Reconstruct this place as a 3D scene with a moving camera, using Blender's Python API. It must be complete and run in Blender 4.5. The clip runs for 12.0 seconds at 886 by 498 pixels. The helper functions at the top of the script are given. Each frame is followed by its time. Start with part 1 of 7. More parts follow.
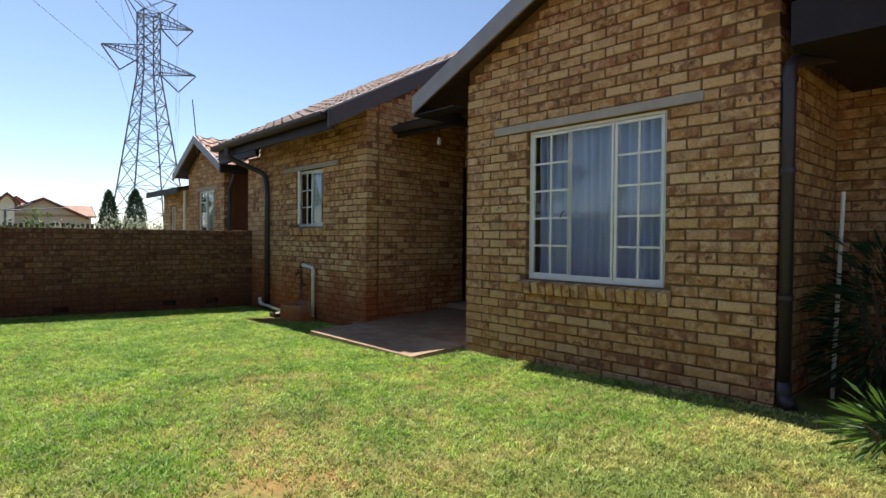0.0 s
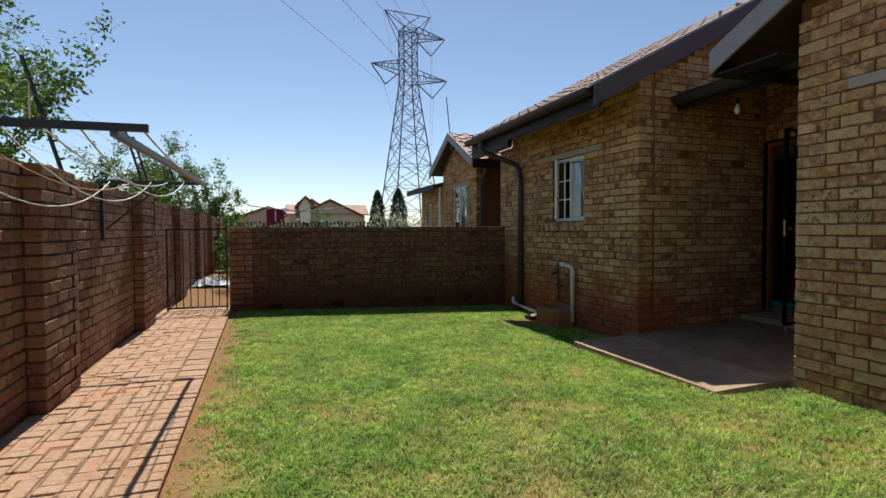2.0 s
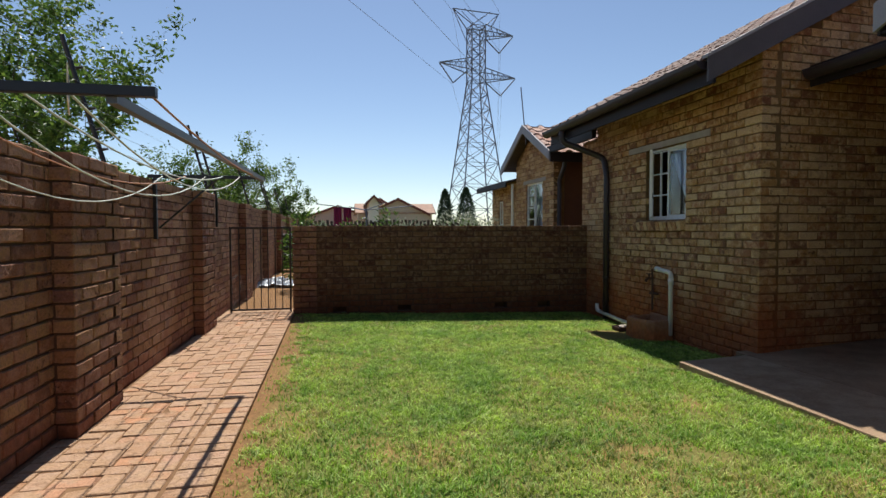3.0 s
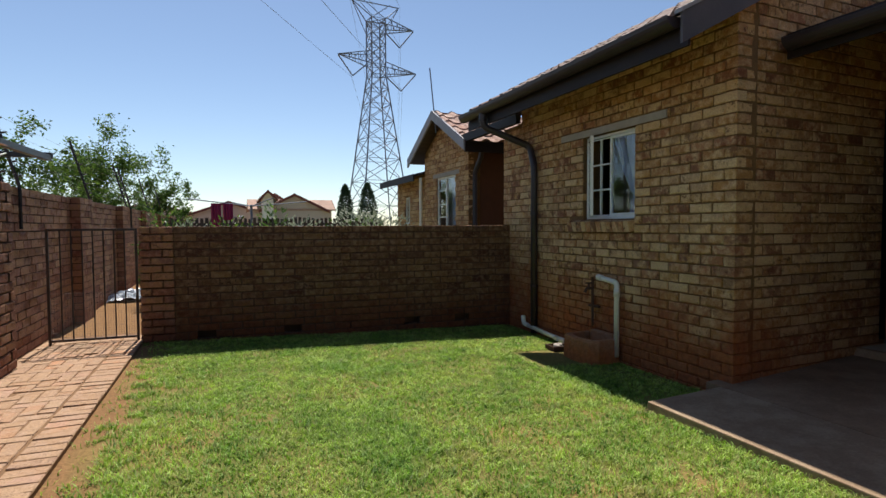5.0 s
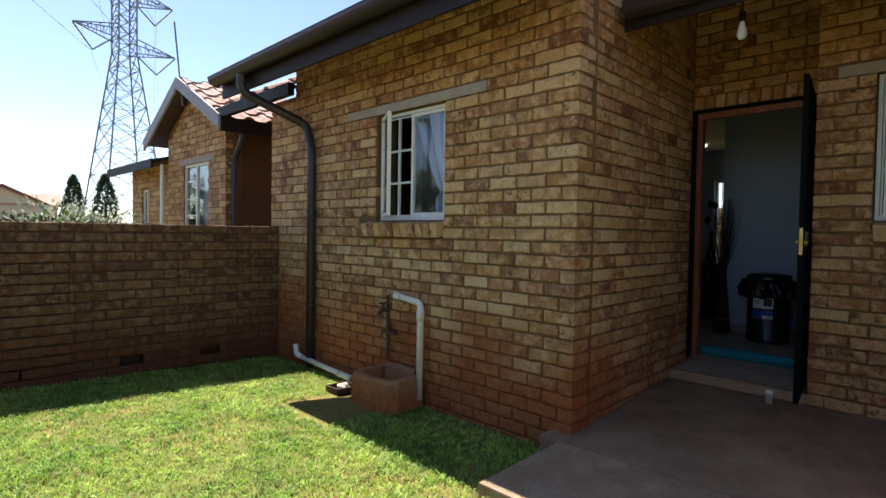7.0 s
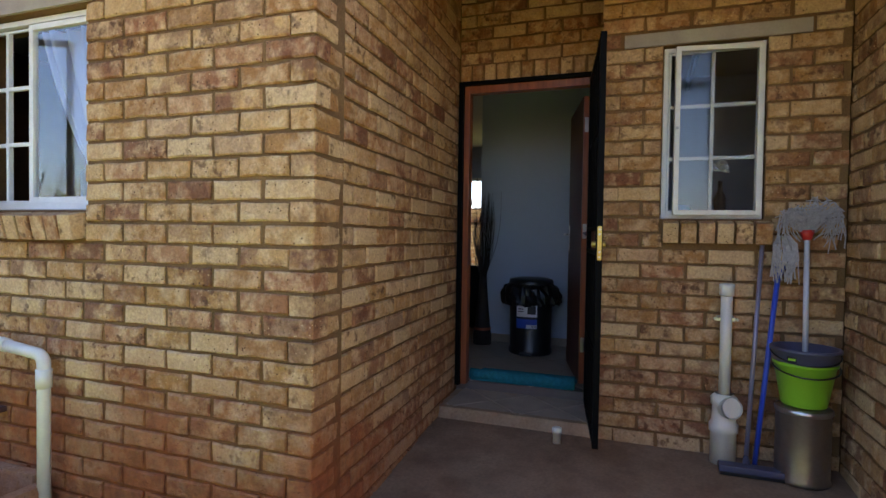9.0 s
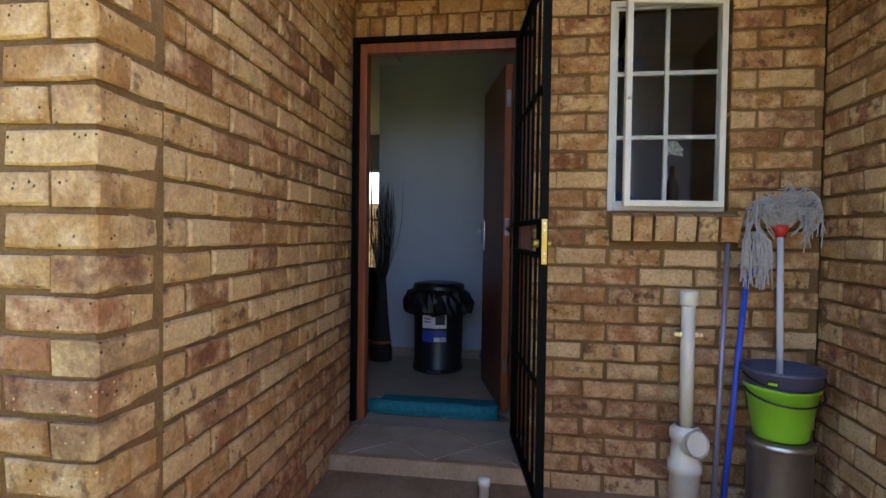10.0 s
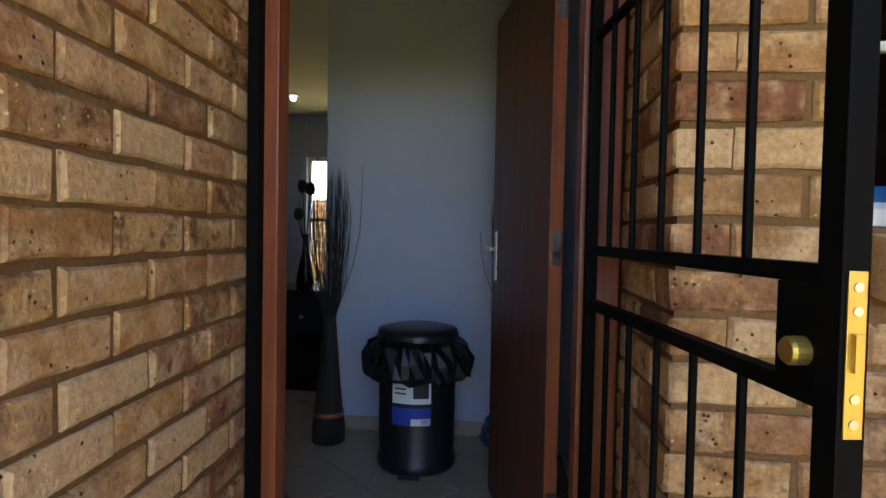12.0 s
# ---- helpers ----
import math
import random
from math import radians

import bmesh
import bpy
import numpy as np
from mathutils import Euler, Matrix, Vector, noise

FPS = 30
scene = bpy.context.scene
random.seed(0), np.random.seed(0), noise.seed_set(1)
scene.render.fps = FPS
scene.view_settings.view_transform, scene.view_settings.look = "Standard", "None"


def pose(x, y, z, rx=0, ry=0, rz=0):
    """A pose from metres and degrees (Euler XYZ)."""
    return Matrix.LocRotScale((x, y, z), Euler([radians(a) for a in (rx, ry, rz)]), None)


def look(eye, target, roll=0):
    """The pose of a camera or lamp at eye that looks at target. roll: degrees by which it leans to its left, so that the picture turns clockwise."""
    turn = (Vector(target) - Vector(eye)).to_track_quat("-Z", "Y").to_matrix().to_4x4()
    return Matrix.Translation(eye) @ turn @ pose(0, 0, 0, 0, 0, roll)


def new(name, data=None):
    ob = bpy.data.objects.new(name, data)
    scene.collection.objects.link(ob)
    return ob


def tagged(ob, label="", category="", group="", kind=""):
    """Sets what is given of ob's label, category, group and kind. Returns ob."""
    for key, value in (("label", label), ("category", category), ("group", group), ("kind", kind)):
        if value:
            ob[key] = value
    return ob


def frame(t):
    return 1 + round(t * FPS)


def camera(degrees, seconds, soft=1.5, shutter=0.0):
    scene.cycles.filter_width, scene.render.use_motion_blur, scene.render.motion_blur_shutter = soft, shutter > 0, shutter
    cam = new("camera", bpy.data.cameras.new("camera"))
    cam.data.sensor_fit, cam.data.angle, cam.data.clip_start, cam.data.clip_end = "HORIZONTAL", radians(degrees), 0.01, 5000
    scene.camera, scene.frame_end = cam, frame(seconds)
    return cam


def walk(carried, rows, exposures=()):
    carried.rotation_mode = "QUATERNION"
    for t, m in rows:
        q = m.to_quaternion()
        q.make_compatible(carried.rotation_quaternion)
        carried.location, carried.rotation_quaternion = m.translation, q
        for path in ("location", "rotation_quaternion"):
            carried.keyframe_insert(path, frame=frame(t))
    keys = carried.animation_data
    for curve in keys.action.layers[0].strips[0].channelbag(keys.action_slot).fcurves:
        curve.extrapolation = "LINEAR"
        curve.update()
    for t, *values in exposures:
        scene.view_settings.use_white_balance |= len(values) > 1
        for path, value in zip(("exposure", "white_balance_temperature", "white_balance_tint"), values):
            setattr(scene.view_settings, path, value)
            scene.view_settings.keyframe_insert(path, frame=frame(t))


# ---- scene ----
cam = camera(77.0, 12.0)
PATH = [
    (0, (0.03, 0.447, 1.257), (1.377, 1.925, 1.221), 0.5),
    (0.5, (0.115, 0.651, 1.258), (1.333, 2.237, 1.216), 0.3),
    (1, (0.191, 0.859, 1.288), (1.206, 2.581, 1.234), -0.0),
    (1.5, (0.257, 1.077, 1.303), (1.071, 2.903, 1.245), -0.1),
    (2, (0.275, 1.39, 1.316), (0.891, 3.291, 1.248), -0.3),
    (2.5, (0.299, 1.707, 1.318), (0.741, 3.656, 1.247), -0.1),
    (2.7, (0.326, 1.87, 1.316), (0.711, 3.831, 1.246), -0.1),
    (4.3, (0.52, 3.028, 1.367), (0.994, 4.97, 1.284), -0.5),
    (4.5, (0.558, 3.164, 1.369), (1.082, 5.093, 1.286), -0.2),
    (5, (0.677, 3.524, 1.372), (1.401, 5.387, 1.288), -0.3),
    (5.5, (0.811, 3.894, 1.344), (1.721, 5.674, 1.265), 0.3),
    (6, (1.002, 4.228, 1.348), (2.089, 5.906, 1.273), 0.7),
    (6.5, (1.205, 4.551, 1.331), (2.45, 6.115, 1.264), 0.9),
    (6.7, (1.291, 4.686, 1.334), (2.598, 6.198, 1.269), 0.9),
    (8.3, (2.177, 5.375, 1.353), (3.9, 6.389, 1.31), 0.8),
    (8.5, (2.291, 5.441, 1.355), (4.067, 6.359, 1.307), 0.8),
    (9, (2.604, 5.579, 1.341), (4.482, 6.266, 1.295), 0.9),
    (9.5, (2.938, 5.706, 1.327), (4.877, 6.192, 1.283), 0.9),
    (10, (3.332, 5.845, 1.337), (5.307, 6.157, 1.288), 0.8),
    (10.5, (3.754, 5.9, 1.368), (5.741, 6.122, 1.321), 0.7),
    (11, (4.136, 5.977, 1.409), (6.123, 6.194, 1.346), 0.5),
    (11.5, (4.493, 6.096, 1.431), (6.482, 6.301, 1.375), 0.9),
    (12, (4.842, 6.147, 1.432), (6.831, 6.35, 1.373), 1.1),
]
walk(cam, [(t, look(eye, target, roll)) for t, eye, target, roll in PATH],
     exposures=[(0, 0.95, 6500, 11), (0.5, 0.77, 6500, 11), (1.5, 0.59, 6500, 10), (2.5, 0.47, 6500, 10), (5.5, 0.59, 6500, 10), (6.7, 1.24, 6500, 13), (8.3, 2.2, 6550, 20), (9.0, 2.62, 6550, 21), (10.5, 3.42, 6600, 21), (11.3, 3.70, 6650, 21), (12.0, 3.82, 6650, 21)])

# ---- daylight: high sun from the north, clear sky ----
SUN_TO = Vector((0.025, 0.63, 1.0)).normalized()
world = bpy.data.worlds.new("world")
scene.world = world
world.use_nodes = True
wn, wl = world.node_tree.nodes, world.node_tree.links
sky = wn.new("ShaderNodeTexSky")
sky.sky_type, sky.sun_disc = "NISHITA", False
sky.sun_elevation = math.asin(SUN_TO.z)
sky.sun_rotation = math.atan2(SUN_TO.x, SUN_TO.y)
sky.altitude, sky.air_density, sky.dust_density, sky.ozone_density = 1400, 1.0, 0.6, 1.0
wn["Background"].inputs[1].default_value = 0.086
wl.new(sky.outputs[0], wn["Background"].inputs[0])
sun = new("sun", bpy.data.lights.new("sun", "SUN"))
sun.data.energy, sun.data.angle, sun.data.color = 5.0, radians(0.5), (1.0, 0.95, 0.86)
sun.matrix_world = look(SUN_TO * 60, (0, 0, 0))


# ---- materials ----
def material(name, rough=0.6, metal=0.0, spec=0.5):
    m = bpy.data.materials.new(name)
    m.use_nodes = True
    b = m.node_tree.nodes["Principled BSDF"]
    b.inputs["Roughness"].default_value, b.inputs["Metallic"].default_value = rough, metal
    b.inputs["Specular IOR Level"].default_value = spec
    return m, m.node_tree.nodes, m.node_tree.links, b


def position(n, l, scale=(1, 1, 1)):
    g = n.new("ShaderNodeNewGeometry")
    mp = n.new("ShaderNodeMapping")
    mp.inputs["Scale"].default_value = scale
    l.new(g.outputs["Position"], mp.inputs["Vector"])
    return mp.outputs[0], g


def noise_node(n, l, vec, scale, detail=4, rough=0.6):
    t = n.new("ShaderNodeTexNoise")
    t.inputs["Scale"].default_value, t.inputs["Detail"].default_value, t.inputs["Roughness"].default_value = scale, detail, rough
    l.new(vec, t.inputs["Vector"])
    return t.outputs["Fac"]


def ramp(n, l, fac, *stops):
    r = n.new("ShaderNodeValToRGB")
    el = r.color_ramp.elements
    while len(el) < len(stops):
        el.new(0.5)
    for e, (p, c) in zip(el, stops):
        e.position, e.color = p, (*c, 1)
    l.new(fac, r.inputs["Fac"])
    return r.outputs["Color"]


def mixed(n, l, fac, a, b, mode="MIX"):
    x = n.new("ShaderNodeMix")
    x.data_type, x.blend_type = "RGBA", mode
    for sock, v in ((x.inputs["Factor"], fac), (x.inputs["A"], a), (x.inputs["B"], b)):
        if isinstance(v, (int, float)):
            sock.default_value = v
        elif isinstance(v, tuple):
            sock.default_value = (*v, 1)
        else:
            l.new(v, sock)
    return x.outputs["Result"]


def calc(n, l, op, a, b=0.0):
    x = n.new("ShaderNodeMath")
    x.operation = op
    for sock, v in ((x.inputs[0], a), (x.inputs[1], b)):
        if isinstance(v, (int, float)):
            sock.default_value = v
        else:
            l.new(v, sock)
    return x.outputs[0]


def bumped(n, l, b, height, strength=0.3, distance=0.01):
    k = n.new("ShaderNodeBump")
    k.inputs["Strength"].default_value, k.inputs["Distance"].default_value = strength, distance
    l.new(height, k.inputs["Height"])
    l.new(k.outputs[0], b.inputs["Normal"])


def plain(name, colour, rough=0.5, metal=0.0, vary=0.18, scale=9.0, bump=0.1, spec=0.5):
    """A painted or moulded surface: one colour with fine and broad unevenness."""
    m, n, l, b = material(name, rough, metal, spec)
    vec, _ = position(n, l)
    f1, f2 = noise_node(n, l, vec, scale, 5), noise_node(n, l, vec, scale * 14, 3)
    dark = tuple(c * (1 - vary) for c in colour)
    light = tuple(min(1, c * (1 + vary * 0.6)) for c in colour)
    c = ramp(n, l, f1, (0.3, dark), (0.7, light))
    l.new(mixed(n, l, 0.25, c, ramp(n, l, f2, (0.35, dark), (0.65, light))), b.inputs["Base Color"])
    if bump:
        bumped(n, l, b, f2, bump, 0.004)
    l.new(calc(n, l, "MULTIPLY_ADD", f1, 0.2), b.inputs["Roughness"])
    b.inputs["Roughness"].links[0].from_node.inputs[2].default_value = max(0.02, rough - 0.1)
    return m


def piece_random(n, l):
    """A number of its own for every piece, single or joined."""
    o, g = n.new("ShaderNodeObjectInfo"), n.new("ShaderNodeNewGeometry")
    s = calc(n, l, "ADD", calc(n, l, "MULTIPLY", o.outputs["Random"], 17.3), calc(n, l, "MULTIPLY", g.outputs["Random Per Island"], 11.7))
    return calc(n, l, "FRACT", s)


def soiled(n, l, g, vec, c, stain, stain_height, clean_south=False):
    """Red soil splashed up from open ground, fading under the porch roof."""
    sep = n.new("ShaderNodeSeparateXYZ")
    l.new(g.outputs["Position"], sep.inputs[0])
    soil = calc(n, l, "ADD", calc(n, l, "DIVIDE", sep.outputs["Z"], stain_height), calc(n, l, "MULTIPLY", noise_node(n, l, vec, 1.7, 5), 0.9))
    amount = ramp(n, l, soil, (0.62, (0.92, 0.92, 0.92)), (0.80, (0.5, 0.5, 0.5)), (1.08, (0, 0, 0)))
    open_air = n.new("ShaderNodeMapRange")
    open_air.inputs["From Min"].default_value, open_air.inputs["From Max"].default_value = 4.4, 5.6
    open_air.inputs["To Min"].default_value, open_air.inputs["To Max"].default_value = 1.0, 0.35
    l.new(sep.outputs["X"], open_air.inputs["Value"])
    amount = calc(n, l, "MULTIPLY", amount, open_air.outputs[0])
    if clean_south:
        north = n.new("ShaderNodeMapRange")
        north.inputs["From Min"].default_value, north.inputs["From Max"].default_value = 5.0, 6.6
        north.inputs["To Min"].default_value, north.inputs["To Max"].default_value = 0.22, 1.0
        l.new(sep.outputs["Y"], north.inputs["Value"])
        amount = calc(n, l, "MULTIPLY", amount, north.outputs[0])
    tint = ramp(n, l, noise_node(n, l, vec, 21, 4), (0.35, tuple(v * 0.72 for v in stain)), (0.65, tuple(v * 1.2 for v in stain)))
    return mixed(n, l, amount, c, tint)


def brick_material(name, tones, stain, stain_height, flash):
    """Fired clay: a tone for each brick, flashed patches, pits and pale grit, and red soil splashed up from the ground."""
    m, n, l, b = material(name, 0.85, 0, 0.3)
    vec, g = position(n, l)
    r = piece_random(n, l)
    tone = ramp(n, l, r, *tones)
    shift = n.new("ShaderNodeVectorMath")
    shift.operation = "MULTIPLY_ADD"
    comb = n.new("ShaderNodeCombineXYZ")
    l.new(r, comb.inputs[0]), l.new(calc(n, l, "MULTIPLY", r, 3.7), comb.inputs[2])
    l.new(comb.outputs[0], shift.inputs[0])
    shift.inputs[1].default_value = (9, 9, 9)
    l.new(vec, shift.inputs[2])
    own = shift.outputs[0]
    r2 = calc(n, l, "FRACT", calc(n, l, "MULTIPLY", r, 7.31))
    r3 = calc(n, l, "FRACT", calc(n, l, "MULTIPLY", r, 13.7))
    r4 = calc(n, l, "FRACT", calc(n, l, "MULTIPLY", r, 23.9))
    # cloudy paling and yellowing within a brick
    pale = ramp(n, l, noise_node(n, l, own, 15, 4, 0.6), (0.42, (0, 0, 0)), (0.66, (0.85, 0.85, 0.85)))
    c = mixed(n, l, pale, tone, tuple(min(0.8, v * k + 0.03) for v, k in zip(tones[2][1], (1.12, 1.2, 1.4))))
    # mauve-brown flashing in some bricks
    patch = ramp(n, l, noise_node(n, l, own, 9, 4, 0.6), (0.42, (0, 0, 0)), (0.57, (1, 1, 1)))
    some = ramp(n, l, r2, (0.42, (0.05, 0.05, 0.05)), (0.95, (0.85, 0.85, 0.85)))
    hue = ramp(n, l, r3, (0.0, flash), (0.4, tuple(v * k for v, k in zip(flash, (1.6, 1.3, 1.2)))), (0.75, tuple(v * k for v, k in zip(flash, (1.35, 1.45, 1.9)))), (1.0, flash))
    c = mixed(n, l, mixed(n, l, 1.0, patch, some, "MULTIPLY"), c, hue)
    # small dark burnt smears
    smear = ramp(n, l, noise_node(n, l, own, 24, 3, 0.55), (0.54, (0, 0, 0)), (0.66, (0.85, 0.85, 0.85)))
    few = ramp(n, l, r4, (0.45, (0, 0, 0)), (0.9, (0.9, 0.9, 0.9)))
    c = mixed(n, l, mixed(n, l, 1.0, smear, few, "MULTIPLY"), c, tuple(v * 0.62 for v in flash))
    grain = noise_node(n, l, own, 80, 4, 0.7)
    c = mixed(n, l, 0.55, c, ramp(n, l, grain, (0.32, (0.30, 0.29, 0.28)), (0.68, (0.77, 0.76, 0.74))), "OVERLAY")
    vor = n.new("ShaderNodeTexVoronoi")
    vor.inputs["Scale"].default_value = 52
    vor.inputs["Randomness"].default_value = 1.0
    l.new(own, vor.inputs["Vector"])
    pit = ramp(n, l, vor.outputs["Distance"], (0.10, (0.10, 0.07, 0.05)), (0.20, (1, 1, 1)))
    keep = ramp(n, l, noise_node(n, l, own, 13, 3), (0.50, (0, 0, 0)), (0.57, (1, 1, 1)))
    c = mixed(n, l, keep, c, mixed(n, l, 1.0, c, pit, "MULTIPLY"))
    grit = n.new("ShaderNodeTexVoronoi")
    grit.inputs["Scale"].default_value = 47
    l.new(own, grit.inputs["Vector"])
    sand = ramp(n, l, grit.outputs["Distance"], (0.09, (0.8, 0.8, 0.8)), (0.15, (0, 0, 0)))
    c = mixed(n, l, mixed(n, l, 1.0, sand, few, "MULTIPLY"), c, tuple(min(0.85, v * 1.5 + 0.12) for v in tones[2][1]))
    c = soiled(n, l, g, vec, c, stain, stain_height, name == "face_brick")
    l.new(c, b.inputs["Base Color"])
    h = calc(n, l, "ADD", calc(n, l, "MULTIPLY", grain, 0.7), calc(n, l, "MULTIPLY", noise_node(n, l, own, 30, 4), 1.7))
    h = calc(n, l, "ADD", h, calc(n, l, "MULTIPLY", mixed(n, l, keep, (1, 1, 1), pit), 0.9))
    bumped(n, l, b, h, 0.85, 0.007)
    return m


def mortar_material(name, colour, stain, stain_height):
    m, n, l, b = material(name, 0.95, 0, 0.2)
    vec, g = position(n, l)
    f, d = noise_node(n, l, vec, 5, 5), noise_node(n, l, vec, 120, 4)
    c = ramp(n, l, f, (0.35, tuple(v * 0.8 for v in colour)), (0.65, tuple(v * 1.18 for v in colour)))
    c = mixed(n, l, 0.5, c, ramp(n, l, d, (0.3, (0.3, 0.3, 0.3)), (0.7, (0.72, 0.72, 0.7))), "OVERLAY")
    c = soiled(n, l, g, vec, c, stain, stain_height, True)
    l.new(c, b.inputs["Base Color"])
    bumped(n, l, b, calc(n, l, "ADD", d, f), 0.6, 0.005)
    return m


BRICK = brick_material("face_brick", ((0.0, (0.33, 0.155, 0.052)), (0.18, (0.42, 0.228, 0.082)), (0.38, (0.52, 0.318, 0.138)), (0.58, (0.59, 0.395, 0.205)), (0.72, (0.39, 0.198, 0.088)), (0.84, (0.31, 0.130, 0.058)), (0.94, (0.38, 0.200, 0.066))),
                       (0.31, 0.085, 0.025), 1.6, (0.130, 0.050, 0.023))
# garden wall: the brick tones are darkened to hold the wall's shade
BRICK_GARDEN_SHADED = brick_material("shaded_garden_brick", ((0.0, (0.105, 0.044, 0.019)), (0.3, (0.145, 0.068, 0.029)), (0.6, (0.200, 0.105, 0.043)), (0.85, (0.108, 0.043, 0.020)), (0.95, (0.082, 0.030, 0.015))),
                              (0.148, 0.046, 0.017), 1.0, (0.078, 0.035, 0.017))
BRICK_RED = brick_material("boundary_brick", ((0.0, (0.260, 0.128, 0.060)), (0.35, (0.330, 0.180, 0.083)), (0.7, (0.235, 0.100, 0.050)), (0.95, (0.185, 0.072, 0.040))),
                           (0.192, 0.063, 0.029), 0.75, (0.136, 0.063, 0.038))
PAVER = brick_material("paving_brick", ((0.0, (0.315, 0.192, 0.108)), (0.4, (0.345, 0.220, 0.130)), (0.8, (0.300, 0.177, 0.098)), (1.0, (0.365, 0.247, 0.156))),
                       (0.30, 0.150, 0.082), 0.1, (0.270, 0.155, 0.085))
MORTAR = mortar_material("mortar", (0.185, 0.104, 0.044), (0.24, 0.066, 0.020), 1.6)
MORTAR_RED = plain("mortar_dusty", (0.105, 0.055, 0.034), 0.95, vary=0.3, scale=6, bump=0.5, spec=0.2)
CONCRETE_LINTEL = plain("lintel_concrete", (0.40, 0.35, 0.30), 0.9, vary=0.2, scale=7, bump=0.3, spec=0.2)
WHITE_STEEL = plain("white_window_paint", (0.78, 0.76, 0.70), 0.45, vary=0.12, scale=14, bump=0.08)
FASCIA = plain("dark_fascia_paint", (0.022, 0.016, 0.018), 0.6, vary=0.3, scale=5, bump=0.15, spec=0.25)
BARGE_DARK = plain("mauve_grey_barge_paint", (0.085, 0.074, 0.082), 0.55, vary=0.25, scale=5, bump=0.15)
BARGE = plain("grey_barge_board", (0.30, 0.29, 0.31), 0.6, vary=0.2, scale=4, bump=0.2)
PIPE_DARK = plain("aubergine_pipe_paint", (0.030, 0.021, 0.027), 0.45, vary=0.25, scale=6, bump=0.08)
PVC = plain("white_pvc", (0.78, 0.74, 0.63), 0.35, vary=0.12, scale=8, bump=0.03)
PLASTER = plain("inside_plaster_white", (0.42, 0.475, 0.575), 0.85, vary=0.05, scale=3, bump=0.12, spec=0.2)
CEILING = plain("ceiling_board", (0.62, 0.58, 0.50), 0.9, vary=0.06, scale=3, bump=0.05, spec=0.2)
FLOOR_INSIDE = plain("inside_floor_grout", (0.16, 0.13, 0.11), 0.8, vary=0.2)
FLOOR_TILE = plain("ceramic_floor_tile", (0.36, 0.285, 0.20), 0.5, vary=0.15, scale=5, bump=0.05)
BLACK_STEEL = plain("black_steel", (0.004, 0.004, 0.004), 0.6, vary=0.3, scale=9, bump=0.06, spec=0.06)
BRASS = plain("brass_lock", (0.62, 0.42, 0.10), 0.35, 0.8, vary=0.15, scale=20)
STEEL = plain("bright_steel", (0.55, 0.55, 0.56), 0.3, 1.0, vary=0.15, scale=20)
GALV = plain("galvanised_steel", (0.17, 0.19, 0.25), 0.6, 0.3, vary=0.15, scale=0.4)


def wood_material(name, dark, light, scale, along=(1, 1, 0.06)):
    m, n, l, b = material(name, 0.42)
    vec, _ = position(n, l, along)
    f = noise_node(n, l, vec, scale, 6, 0.65)
    l.new(ramp(n, l, f, (0.32, dark), (0.68, light)), b.inputs["Base Color"])
    bumped(n, l, b, f, 0.12, 0.003)
    return m


FRAME_WOOD = wood_material("varnished_frame_wood", (0.16, 0.037, 0.013), (0.33, 0.09, 0.03), 26)
DOOR_WOOD = wood_material("brown_door_wood", (0.075, 0.024, 0.011), (0.15, 0.052, 0.022), 22)
RAFTER = wood_material("stained_rafter", (0.03, 0.018, 0.012), (0.07, 0.04, 0.025), 15, (0.1, 1, 1))


def slab_material(name, k):
    m, n, l, b = material(name, 0.8, 0, 0.35)
    tint = lambda c: tuple(u * v for u, v in zip(c, k))
    vec, _ = position(n, l)
    f, g, d = noise_node(n, l, vec, 1.2, 6), noise_node(n, l, vec, 60, 4), noise_node(n, l, vec, 5, 5)
    c = ramp(n, l, f, (0.35, tint((0.225, 0.138, 0.072))), (0.65, tint((0.345, 0.235, 0.132))))
    c = mixed(n, l, 0.4, c, ramp(n, l, d, (0.4, tint((0.185, 0.102, 0.050))), (0.62, tint((0.37, 0.255, 0.148)))))
    c = mixed(n, l, 0.3, c, ramp(n, l, g, (0.3, (0.3, 0.3, 0.3)), (0.7, (0.8, 0.8, 0.8))), "OVERLAY")
    l.new(c, b.inputs["Base Color"])
    bumped(n, l, b, calc(n, l, "ADD", g, d), 0.25, 0.004)
    return m


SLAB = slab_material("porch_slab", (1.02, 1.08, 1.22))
SLAB_INNER = slab_material("darker_porch_floor", (0.84, 0.82, 0.88))
STEP_CEMENT = slab_material("step_cement", (1.2, 1.25, 1.35))


def glass_material(name, tint=(1, 1, 1), dust=0.0):
    m, n, l, b = material(name, 0.02)
    b.inputs["Transmission Weight"].default_value, b.inputs["IOR"].default_value = 1.0, 1.45
    b.inputs["Base Color"].default_value = (*tint, 1)
    return m


GLASS = glass_material("window_glass", (0.93, 0.96, 0.97))


